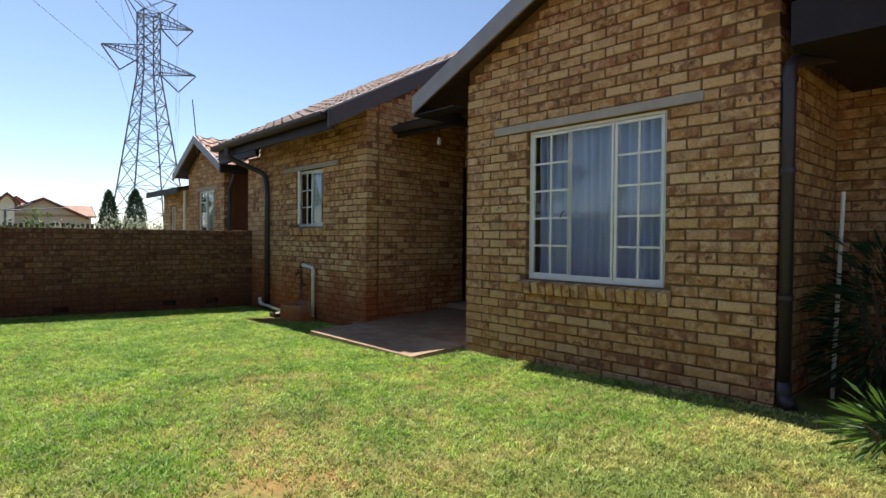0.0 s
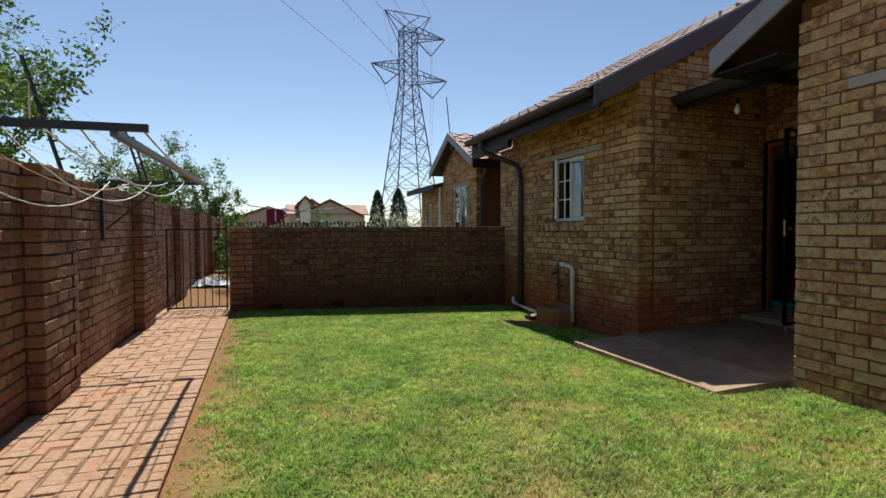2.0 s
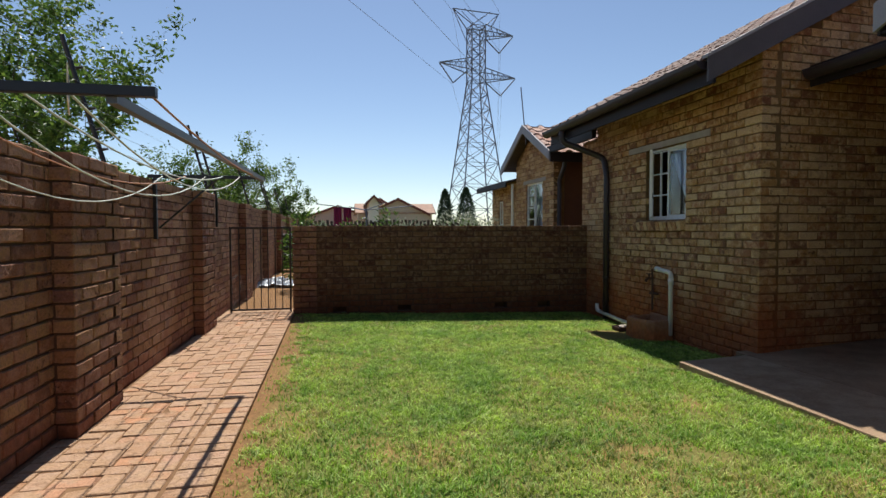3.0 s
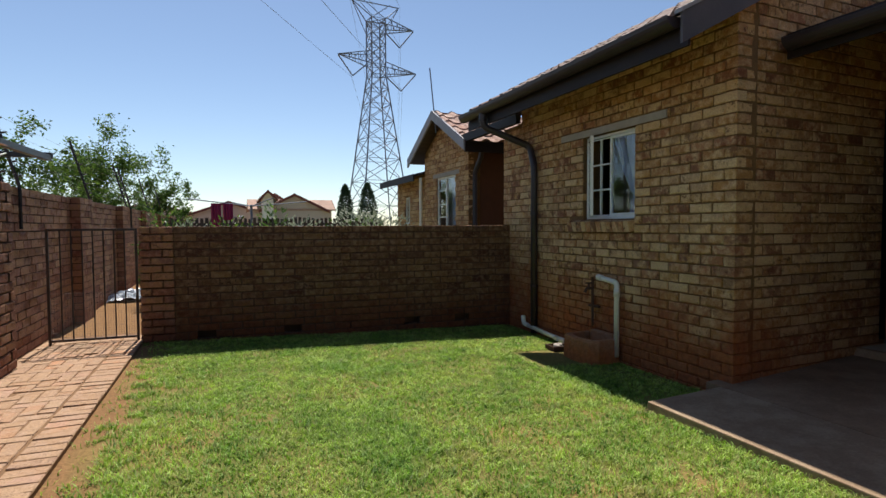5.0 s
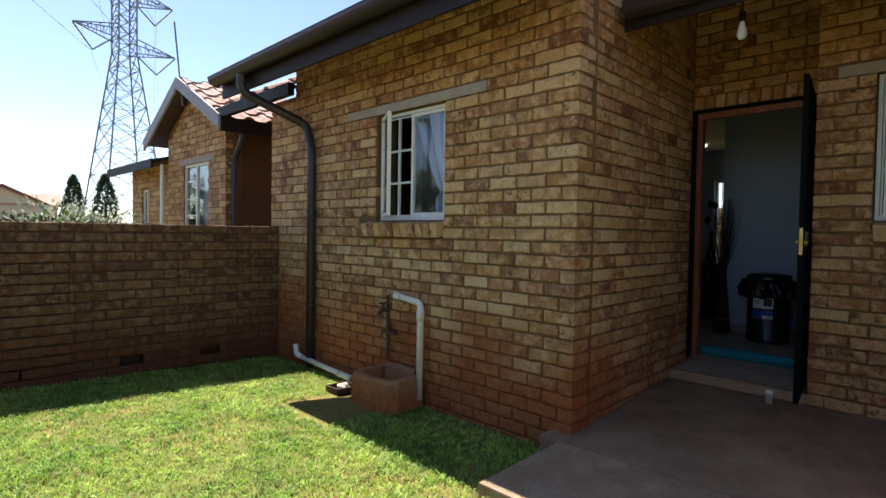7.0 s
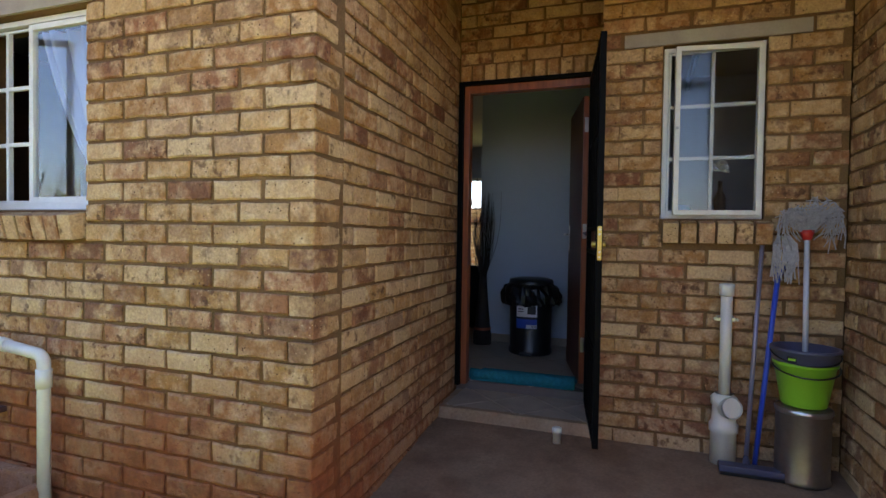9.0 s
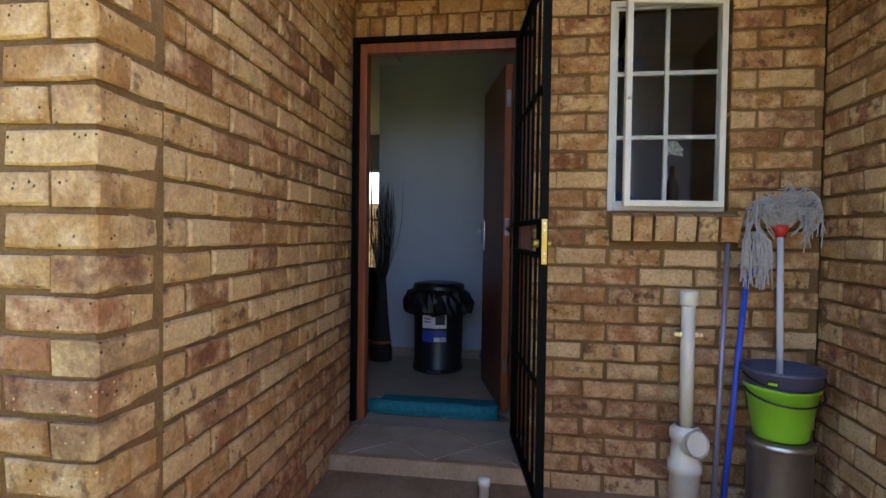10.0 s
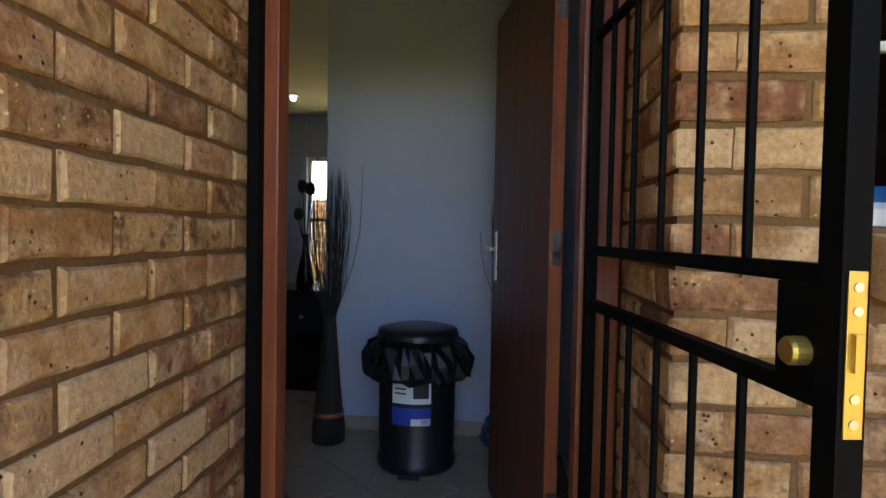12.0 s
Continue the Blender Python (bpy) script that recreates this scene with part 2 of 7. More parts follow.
def soil_material():
    """Lawn floor: thatch and red soil between the blades."""
    m, n, l, b = material("lawn_soil", 0.95, 0, 0.1)
    vec, _ = position(n, l)
    f, g = noise_node(n, l, vec, 1.1, 5), noise_node(n, l, vec, 45, 4)
    c = ramp(n, l, f, (0.38, (0.10, 0.13, 0.03)), (0.56, (0.17, 0.145, 0.05)), (0.74, (0.32, 0.165, 0.075)))
    sep = n.new("ShaderNodeSeparateXYZ")
    l.new(vec, sep.inputs[0])
    edge = n.new("ShaderNodeMapRange")
    edge.inputs["From Min"].default_value, edge.inputs["From Max"].default_value = 0.14, -0.12
    l.new(calc(n, l, "ADD", sep.outputs["X"], calc(n, l, "MULTIPLY", calc(n, l, "SUBTRACT", f, 0.5), 0.9)), edge.inputs["Value"])
    c = mixed(n, l, edge.outputs[0], c, (0.21, 0.115, 0.055))
    c = mixed(n, l, 0.5, c, ramp(n, l, g, (0.3, (0.25, 0.25, 0.22)), (0.7, (0.8, 0.8, 0.7))), "OVERLAY")
    l.new(c, b.inputs["Base Color"])
    bumped(n, l, b, g, 0.6, 0.02)
    return m


def blade_material():
    """Mown grass: lush, yellowing and dry patches at two scales, and a tone for each blade."""
    m, n, l, b = material("grass_blades", 0.6, 0, 0.3)
    vec, g = position(n, l)
    f, p = noise_node(n, l, vec, 0.85, 5, 0.65), noise_node(n, l, vec, 9.0, 5)
    fresh = ramp(n, l, g.outputs["Random Per Island"], (0.0, (0.27, 0.41, 0.065)), (0.5, (0.43, 0.575, 0.12)), (1.0, (0.63, 0.72, 0.27)))
    dry = ramp(n, l, g.outputs["Random Per Island"], (0.0, (0.50, 0.44, 0.17)), (0.6, (0.72, 0.66, 0.31)), (1.0, (0.42, 0.54, 0.13)))
    where = calc(n, l, "ADD", calc(n, l, "MULTIPLY", f, 0.55), calc(n, l, "MULTIPLY", p, 0.45))
    sep = n.new("ShaderNodeSeparateXYZ")
    l.new(g.outputs["Position"], sep.inputs[0])
    south = calc(n, l, "MULTIPLY", calc(n, l, "SUBTRACT", 4.6, sep.outputs["Y"]), 0.046)
    where = calc(n, l, "ADD", where, south)
    fac = ramp(n, l, where, (0.525, (0, 0, 0)), (0.63, (0.85, 0.85, 0.85)))
    tuft = ramp(n, l, noise_node(n, l, vec, 16, 4, 0.7), (0.37, (0.32, 0.38, 0.30)), (0.58, (1.10, 1.08, 1.05)))
    broad = ramp(n, l, noise_node(n, l, vec, 2.3, 4), (0.38, (0.55, 0.72, 0.52)), (0.62, (1.08, 1.07, 1.02)))
    tuft = mixed(n, l, 1.0, tuft, broad, "MULTIPLY")
    dead = ramp(n, l, g.outputs["Random Per Island"], (0.0, (0.30, 0.19, 0.085)), (0.7, (0.52, 0.38, 0.19)), (1.0, (0.36, 0.42, 0.11)))
    scorch = ramp(n, l, noise_node(n, l, vec, 2.9, 5, 0.7), (0.54, (0, 0, 0)), (0.64, (0.9, 0.9, 0.9)))
    l.new(mixed(n, l, 1.0, mixed(n, l, scorch, mixed(n, l, fac, fresh, dry), dead), tuft, "MULTIPLY"), b.inputs["Base Color"])
    tr = n.new("ShaderNodeBsdfTranslucent")
    l.new(mixed(n, l, 1.0, mixed(n, l, fac, (0.40, 0.60, 0.08), (0.60, 0.50, 0.20)), tuft, "MULTIPLY"), tr.inputs["Color"])
    sh = n.new("ShaderNodeMixShader")
    sh.inputs[0].default_value = 0.4
    l.new(b.outputs[0], sh.inputs[1]), l.new(tr.outputs[0], sh.inputs[2])
    l.new(sh.outputs[0], n["Material Output"].inputs["Surface"])
    return m


def leaf_material(name, dark, mid, light):
    m, n, l, b = material(name, 0.5, 0, 0.35)
    g = n.new("ShaderNodeNewGeometry")
    c = ramp(n, l, g.outputs["Random Per Island"], (0.0, dark), (0.55, mid), (1.0, light))
    l.new(c, b.inputs["Base Color"])
    tr = n.new("ShaderNodeBsdfTranslucent")
    l.new(c, tr.inputs["Color"])
    sh = n.new("ShaderNodeMixShader")
    sh.inputs[0].default_value = 0.35
    l.new(b.outputs[0], sh.inputs[1]), l.new(tr.outputs[0], sh.inputs[2])
    l.new(sh.outputs[0], n["Material Output"].inputs["Surface"])
    return m


SOIL, BLADE = soil_material(), blade_material()
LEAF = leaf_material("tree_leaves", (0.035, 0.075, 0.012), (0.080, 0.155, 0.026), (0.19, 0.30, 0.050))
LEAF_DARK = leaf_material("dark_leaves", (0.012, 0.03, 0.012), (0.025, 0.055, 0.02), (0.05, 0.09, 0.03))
LEAF_GREY = leaf_material("grey_leaves", (0.16, 0.20, 0.13), (0.28, 0.32, 0.22), (0.42, 0.44, 0.33))
BARK = plain("bark", (0.10, 0.07, 0.05), 0.9, vary=0.4, scale=12, bump=0.6)
TILE = brick_material("roof_tile_clay", ((0.0, (0.27, 0.135, 0.095)), (0.4, (0.33, 0.19, 0.14)), (0.7, (0.40, 0.27, 0.21)), (1.0, (0.22, 0.115, 0.085))),
                      (0.3, 0.12, 0.07), 0.01, (0.22, 0.12, 0.08))
TILE_GREY = brick_material("grey_roof_tile", ((0.0, (0.150, 0.098, 0.078)), (0.4, (0.190, 0.130, 0.105)), (0.7, (0.240, 0.180, 0.150)), (1.0, (0.125, 0.080, 0.065))),
                           (0.3, 0.12, 0.07), 0.01, (0.13, 0.08, 0.06))


def curtain_material(name, colour, see):
    m, n, l, b = material(name, 0.9, 0, 0.1)
    vec, _ = position(n, l)
    f = noise_node(n, l, vec, 300, 2)
    l.new(mixed(n, l, 0.2, colour, ramp(n, l, f, (0.3, (0.2, 0.2, 0.2)), (0.7, (0.9, 0.9, 0.9))), "OVERLAY"), b.inputs["Base Color"])
    tr = n.new("ShaderNodeBsdfTranslucent")
    tr.inputs["Color"].default_value = (*colour, 1)
    sh = n.new("ShaderNodeMixShader")
    sh.inputs[0].default_value = see
    l.new(b.outputs[0], sh.inputs[1]), l.new(tr.outputs[0], sh.inputs[2])
    l.new(sh.outputs[0], n["Material Output"].inputs["Surface"])
    return m


CURTAIN = curtain_material("net_curtain", (0.62, 0.68, 0.88), 0.2)
FROSTED = glass_material("dusty_glass", (0.9, 0.93, 0.93))
FROSTED.node_tree.nodes["Principled BSDF"].inputs["Roughness"].default_value = 0.07

# ---- mesh helpers ----
I4 = Matrix.Identity(4)


def part(name, bm, mat, parent=None, label="", smooth=False):
    me = bpy.data.meshes.new(name)
    bm.to_mesh(me)
    bm.free()
    me.materials.append(mat)
    if smooth:
        me.polygons.foreach_set("use_smooth", [True] * len(me.polygons))
    ob = new(name, me)
    if parent is not None:
        ob.parent = parent
    if label:
        ob["label"] = label
    return ob


def thing(name, place, label, category, group="", kind=""):
    ob = new(name)
    ob.matrix_world = place if isinstance(place, Matrix) else Matrix.Translation(place)
    ob.empty_display_size = 0.1
    return tagged(ob, label, category, group, kind)


def box(bm, lo, hi, bevel=0.0, m=I4):
    lo, hi = Vector(lo), Vector(hi)
    r = bmesh.ops.create_cube(bm, size=1.0, matrix=m @ Matrix.Translation((lo + hi) / 2) @ Matrix.Diagonal((*(hi - lo), 1)))
    if bevel:
        ed = list({e for v in r["verts"] for e in v.link_edges})
        bmesh.ops.bevel(bm, geom=ed, offset=bevel, segments=2, profile=0.7, affect="EDGES")
    return bm


def boxed(lo, hi, bevel=0.0):
    return box(bmesh.new(), lo, hi, bevel)


def tube(bm, pts, radius, sides=10, closed_ends=True):
    """A round bar along a line of points; radius: one number or one for each point."""
    pts = [Vector(p) for p in pts]
    rad = radius if isinstance(radius, (list, tuple)) else [radius] * len(pts)
    rings, up = [], None
    for i, p in enumerate(pts):
        d = (pts[min(i + 1, len(pts) - 1)] - pts[max(i - 1, 0)]).normalized()
        if up is None:
            up = d.orthogonal().normalized()
        else:
            up = (up - d * up.dot(d)).normalized()
        side = d.cross(up)
        rings.append([bm.verts.new(p + (up * math.cos(a) + side * math.sin(a)) * rad[i]) for a in [2 * math.pi * k / sides for k in range(sides)]])
    for a, b in zip(rings, rings[1:]):
        for k in range(sides):
            bm.faces.new((a[k], a[(k + 1) % sides], b[(k + 1) % sides], b[k]))
    if closed_ends:
        bm.faces.new(rings[0][::-1]), bm.faces.new(rings[-1])
    return bm


def lathe(bm, profile, sides=28, centre=(0, 0, 0)):
    """Turns (radius, height) pairs round the upright axis."""
    c = Vector(centre)
    rings = [[bm.verts.new(c + Vector((r * math.cos(2 * math.pi * k / sides), r * math.sin(2 * math.pi * k / sides), z))) for k in range(sides)] for r, z in profile]
    for a, b in zip(rings, rings[1:]):
        for k in range(sides):
            bm.faces.new((a[k], a[(k + 1) % sides], b[(k + 1) % sides], b[k]))
    return bm


def bend(pts, r=0.05, n=5):
    """Rounds the corners of a line of points."""
    pts = [Vector(p) for p in pts]
    out = [pts[0]]
    for a, b, c in zip(pts, pts[1:], pts[2:]):
        u, v = (a - b).normalized(), (c - b).normalized()
        for k in range(n + 1):
            t = k / n
            out.append((b + u * r) * (1 - t) ** 2 + b * 2 * t * (1 - t) + (b + v * r) * t ** 2)
    return out + [pts[-1]]


def big_mesh(name, verts, faces, mat, kind="stuff", parent=None):
    """One mesh from number arrays; faces of one size."""
    me = bpy.data.meshes.new(name)
    verts, faces = np.asarray(verts, np.float32), np.asarray(faces, np.int32)
    me.vertices.add(len(verts))
    me.vertices.foreach_set("co", verts.ravel())
    k = faces.shape[1]
    me.loops.add(faces.size)
    me.loops.foreach_set("vertex_index", faces.ravel())
    me.polygons.add(len(faces))
    me.polygons.foreach_set("loop_start", np.arange(len(faces), dtype=np.int32) * k)
    me.polygons.foreach_set("loop_total", np.full(len(faces), k, np.int32))
    me.materials.append(mat)
    me.update(calc_edges=True)
    me.shade_flat()
    me.validate()
    ob = new(name, me)
    if parent is not None:
        ob.parent = parent
    if kind:
        ob["kind"] = kind
    return ob


# ---- brickwork ----
BL, BH, BD, JOINT = 0.222, 0.0735, 0.10, 0.0115
COURSE, STEP = BH + JOINT, BL + JOINT
PROUD = 0.0115


def brick_mesh(length, height=BH, depth=BD, seed=0):
    """A worn brick with wavering arrises, its outer face at local y = 0, its body towards +y, from x = 0 and z = 0."""
    rnd = random.Random(seed)
    bm = bmesh.new()
    us = (0.0, 0.34, 0.67, 1.0)
    ring = [(u, 0.0) for u in us] + [(u, 1.0) for u in us[::-1]]
    rows = [[], [], []]
    for u, w in ring:
        dx, dz = rnd.uniform(-0.0048, 0.0018), rnd.uniform(-0.0040, 0.0018)
        sx, sz = (1 if u > 0.9 else -1 if u < 0.1 else 0), (1 if w else -1)
        x, z = u * length + sx * dx, w * height + sz * dz
        e = rnd.uniform(0.0035, 0.0085)
        rows[0].append(bm.verts.new((x - sx * e, rnd.uniform(-0.0006, 0.0006), z - sz * e)))
        rows[1].append(bm.verts.new((x, e, z)))
        rows[2].append(bm.verts.new((x, depth, z)))
    bm.faces.new(rows[0])
    bm.faces.new(rows[2][::-1])
    for p, q in zip(rows, rows[1:]):
        for i in range(len(p)):
            j = (i + 1) % len(p)
            bm.faces.new((p[j], p[i], q[i], q[j]))
    bmesh.ops.recalc_face_normals(bm, faces=list(bm.faces))
    me = bpy.data.meshes.new("brick")
    bm.to_mesh(me)
    bm.free()
    return me


BRICK_CACHE = {}


def brick_data(length, mat, rnd):
    key = (round(length / 0.006), mat.name, rnd.randrange(6))
    if key not in BRICK_CACHE:
        me = brick_mesh(key[0] * 0.006, seed=key[0] * 7 + key[2] * 131)
        me.materials.append(mat)
        BRICK_CACHE[key] = me
    return BRICK_CACHE[key]


LOOSE_V = np.array([(x, y, z) for y in (1, 0) for x, z in ((0, 0), (1, 0), (1, 1), (0, 1))], float)
LOOSE_F = [(4, 5, 6, 7), (0, 1, 5, 4), (1, 2, 6, 5), (2, 3, 7, 6), (3, 0, 4, 7)]


def lay(wall, m, width, top, openings=(), mat=None, base=0.0, singles=300, near=None, lead=0, trail=0, flip=False, seed=1, slope=None):
    """Bricks in stretcher bond on the plane m (local x along the wall, y into it, z up), from x = 0 to width.
    lead / trail: whether the course beside the corner starts with the return brick (1: odd courses, 2: even courses give way).
    openings: (x0, x1, z0, z1). slope: function giving the height at x. near: local (x, z) round which the single bricks are picked."""
    rnd = random.Random(seed)
    bricks = []
    k = 0
    while base + k * COURSE + BH <= top + 0.001:
        z = base + k * COURSE
        odd = (k + flip) % 2
        x0 = 0.0
        if lead and odd == (lead == 1):
            x0 = BD + 0.002
        elif not lead and odd:
            x0 = -STEP / 2
        x1 = width - (BD + JOINT if trail and odd == (trail == 1) else 0)
        if trail and not lead:
            x0 = x1 + JOINT - math.ceil((x1 + JOINT) / STEP) * STEP
        spans = [(max(0, x0), x1)]
        for a, b, c, d in openings:
            if z + BH > c + 0.012 and z < d - 0.012:
                spans = [s for p, q in spans for s in ((p, min(q, a)), (max(p, b), q)) if s[1] - s[0] > 0.03]
        grid, x = [], x0
        while x < x1:
            grid.append((x, x + BL))
            x += STEP
        for p, q in spans:
            for a, b in grid:
                a2, b2 = max(a, p), min(b, q)
                if b2 - a2 < 0.025:
                    continue
                if slope and min(slope(a2), slope(b2)) < z + BH:
                    continue
                bricks.append((a2, b2 - a2, z))
        k += 1
    near = near or (width / 2, 1.3)
    order = sorted(range(len(bricks)), key=lambda i: (bricks[i][0] - near[0]) ** 2 + (bricks[i][2] - near[1]) ** 2)
    inv = wall.matrix_world.inverted()
    for i in order[:singles]:
        a, length, z = bricks[i]
        ob = new("brick", brick_data(length, mat, rnd))
        ob.parent = wall
        ob.matrix_basis = inv @ m @ Matrix.Translation((a + rnd.uniform(-1, 1) * 0.0015, rnd.uniform(-1, 1) * 0.0022, z + rnd.uniform(-1, 1) * 0.0012)) @ Euler((rnd.uniform(-1, 1) * 0.002, 0, rnd.uniform(-1, 1) * 0.0016)).to_matrix().to_4x4()
    rest = [bricks[i] for i in order[singles:]]
    if rest:
        arr = np.array(rest)
        n = len(arr)
        inset = np.zeros((8, 3))
        v = LOOSE_V[None] * np.stack([arr[:, 1], np.full(n, BD), np.full(n, BH)], 1)[:, None]
        v = v + np.stack([arr[:, 0], np.random.uniform(-0.002, 0.002, n), arr[:, 2]], 1)[:, None]
        v = v + np.random.uniform(-1, 1, v.shape) * np.array([0.0015, 0.0003, 0.0012])
        mm = np.array(inv @ m)
        v = v.reshape(-1, 3) @ mm[:3, :3].T + mm[:3, 3]
        f = (np.arange(n)[:, None, None] * 8 + np.array(LOOSE_F)[None]).reshape(-1, 4)
        big_mesh("brickwork", v, f, mat, "stuff", wall)
    return len(bricks)


def facing(x, y, z, turn):
    return pose(x, y, z, 0, 0, turn)


def core_box(lo, hi, openings, axis):
    """A wall core with openings cut clean through: boxes butted round them. axis: the one along the wall (0 or 1)."""
    bm = bmesh.new()
    cuts = sorted({lo[axis], hi[axis], *[v for o in openings for v in o[:2]]})
    for a, b in zip(cuts, cuts[1:]):
        zs = [(lo[2], hi[2])]
        for o in openings:
            if o[0] <= a + 1e-6 and o[1] >= b - 1e-6:
                zs = [s for p, q in zs for s in ((p, min(q, o[2])), (max(p, o[3]), q)) if s[1] - s[0] > 1e-4]
        for c, d in zs:
            l2, h2 = list(lo), list(hi)
            l2[axis], h2[axis], l2[2], h2[2] = a, b, c, d
            box(bm, l2, h2)
    return bm


# ---- plan ----
KX, KS, KN = 4.32, 6.70, 10.53       # kitchen block: west face, south face, north end
SX, SN, SS = 4.20, 4.65, 1.70        # gabled block: west face, north face, south face
KD = 6.82                           # porch north wall at the door, a little out of square
WX, JY, DX = 5.88, 5.84, 6.29        # scullery window wall, door reveal, door plane
GY, GTOP = 10.35, 1.375              # garden cross wall
BX = -1.17                           # boundary wall, inner face
EAST = 11.0
FLOOR = 0.33


def wall_thing(name, label):
    return tagged(new(name), label, "wall", kind="structure")


def core(wall, lo, hi, openings=(), axis=1, mat=MORTAR):
    part("wall_core", core_box(lo, hi, openings, axis), mat, wall)


def ground_height(x, y):
    """Falls away from the path towards the house, and rises along the house to the south; x and y may be arrays."""
    x, y = np.clip(x, -1.2, 4.4), np.clip((7.0 - y) / 5.3, 0.0, 1.0)
    return 0.102 - 0.026 * x + 0.034 * y * np.clip(x, 0.0, 4.4)


# ground, one sheet
def build_ground():
    xs = [-600, -60, -8, -1.2, -0.6, 0, 0.6, 1.2, 1.8, 2.4, 3.0, 3.6, 4.4, 12, 60, 600]
    ys = [-600, -60, -6, 0, 1, 1.7, 3, 4, 5, 6, 7, 8, 9, 10, 11, 14, 20, 60, 600]
    bm = bmesh.new()
    rows = [[bm.verts.new((x, y, float(ground_height(x, y)))) for x in xs] for y in ys]
    for a, b in zip(rows, rows[1:]):
        for i in range(len(xs) - 1):
            bm.faces.new((a[i], a[i + 1], b[i + 1], b[i]))
    g = part("ground", bm, SOIL)
    tagged(g, "red soil ground with thatch under the lawn", "ground", kind="structure")


build_ground()

# -- kitchen block, west wall
W2 = (7.84, 8.67, 1.43, 2.315)
w = wall_thing("wall_kitchen_west", "yellow-brown face brick wall with red soil splashed along its foot")
core(w, (KX + PROUD, KS + PROUD, -0.3), (KX + 0.22, KN, 3.07), [W2, (10.02, KN, 2.70, 3.07)])
lay(w, facing(KX, KN, 0, -90), KN - KS, 3.07,
    [(KN - W2[1], KN - W2[0], W2[2], W2[3]), (KN - 9.09, KN - 7.43, 2.318, 2.395), (KN - 8.88, KN - 7.84, 1.318, 1.43), (0, KN - 10.02, 2.70, 3.2)],
    BRICK, base=-0.2325, near=(KN - 7.2, 1.2), trail=1, seed=11)
# north end of the kitchen block
w = wall_thing("wall_kitchen_north", "face brick end wall of the house")
core(w, (KX + 0.22, KN - 0.22, -0.3), (EAST, KN, 2.79), axis=0)
# -- porch north wall, which is the kitchen block's gable end
K_EAVE_X, K_EAVE_Z, K_SLOPE = 3.77, 2.83, 0.53


def kitchen_roof(x):
    return K_EAVE_Z + K_SLOPE * (x - K_EAVE_X) - 0.05


w = wall_thing("wall_porch_north", "yellow-brown face brick wall beside the open back door")
bm = bmesh.new()
vs = [bm.verts.new(p) for p in ((KX + 0.22, KS + PROUD + 0.014, -0.3), (DX + 0.11, KD + PROUD + 0.004, -0.3), (DX + 0.11, KD + PROUD + 0.004, kitchen_roof(DX)), (KX + 0.22, KS + PROUD + 0.014, kitchen_roof(KX + 0.2)))]
f = bm.faces.new(vs)
r = bmesh.ops.extrude_face_region(bm, geom=[f])
bmesh.ops.translate(bm, vec=(0, 0.21, 0), verts=[v for v in r["geom"] if isinstance(v, bmesh.types.BMVert)])
bmesh.ops.recalc_face_normals(bm, faces=list(bm.faces))
part("wall_core", bm, MORTAR, w)
lay(w, facing(KX, KS, 0, math.degrees(math.atan2(KD - KS, DX - KX))), DX - KX, 3.9, (), BRICK, base=-0.2325, near=(0.8, 1.35), lead=2, seed=12, slope=lambda x: kitchen_roof(KX + x))

# -- gabled block
S_RIDGE_Y, S_HALF, S_EAVE_Z, S_SLOPE = 3.17, 2.10, 2.80, 0.44


def gable_roof(y):
    return S_EAVE_Z + S_SLOPE * (S_HALF - abs(y - S_RIDGE_Y)) - 0.05


W1 = (2.48, 3.85, 0.885, 2.285)
w = wall_thing("wall_gable_west", "yellow-brown face brick gable wall with a large window")
bm = core_box((SX + PROUD, SS + PROUD, -0.3), (SX + 0.22, SN - PROUD, 2.62), [W1], 1)
vs = [bm.verts.new((SX + PROUD, y, z)) for y, z in ((SS + PROUD, 2.62), (SN - PROUD, 2.62), (SN - PROUD, gable_roof(SN)), (S_RIDGE_Y, gable_roof(S_RIDGE_Y)), (SS + PROUD, gable_roof(SS)))]
f = bm.faces.new(vs)
r = bmesh.ops.extrude_face_region(bm, geom=[f])
bmesh.ops.translate(bm, vec=(0.21, 0, 0), verts=[v for v in r["geom"] if isinstance(v, bmesh.types.BMVert)])
bmesh.ops.recalc_face_normals(bm, faces=list(bm.faces))
part("wall_core", bm, MORTAR, w)
lay(w, facing(SX, SN, 0, -90), SN - SS, 3.5,
    [(SN - W1[1], SN - W1[0], W1[2], W1[3]), (SN - 4.26, SN - 2.20, 2.285, 2.37), (SN - 3.92, SN - 2.42, 0.785, 0.885)],
    BRICK, base=-0.093, near=(SN - 2.6, 1.4), lead=1, trail=1, seed=13, slope=lambda x: gable_roof(SN - x))
w = wall_thing("wall_porch_south", "yellow-brown face brick wall closing the porch")
core(w, (SX + 0.22, SN - 0.22, -0.3), (EAST, SN - PROUD, 3.1), axis=0)
lay(w, facing(WX, SN, 0, 180), WX - SX, 2.95, (), BRICK, base=-0.093, near=(0.6, 1.2), trail=2, seed=14)
w = wall_thing("wall_gable_south", "shaded face brick side wall behind the shrub")
core(w, (SX + 0.22, SS + PROUD, -0.3), (EAST, SS + 0.22, 2.75), axis=0)
lay(w, facing(SX, SS, 0, 0), 1.45, 2.7, (), BRICK, base=-0.093, singles=60, lead=2, seed=15)
w = wall_thing("wall_south_wing", "shaded face brick wall of the rear wing")
core(w, (5.65 + PROUD, -6, -0.3), (5.87, SS, 2.9))
lay(w, facing(5.65, SS, 0, -90), 3.2, 2.75, (), BRICK, base=-0.093, singles=120, near=(0.5, 1.2), seed=16)

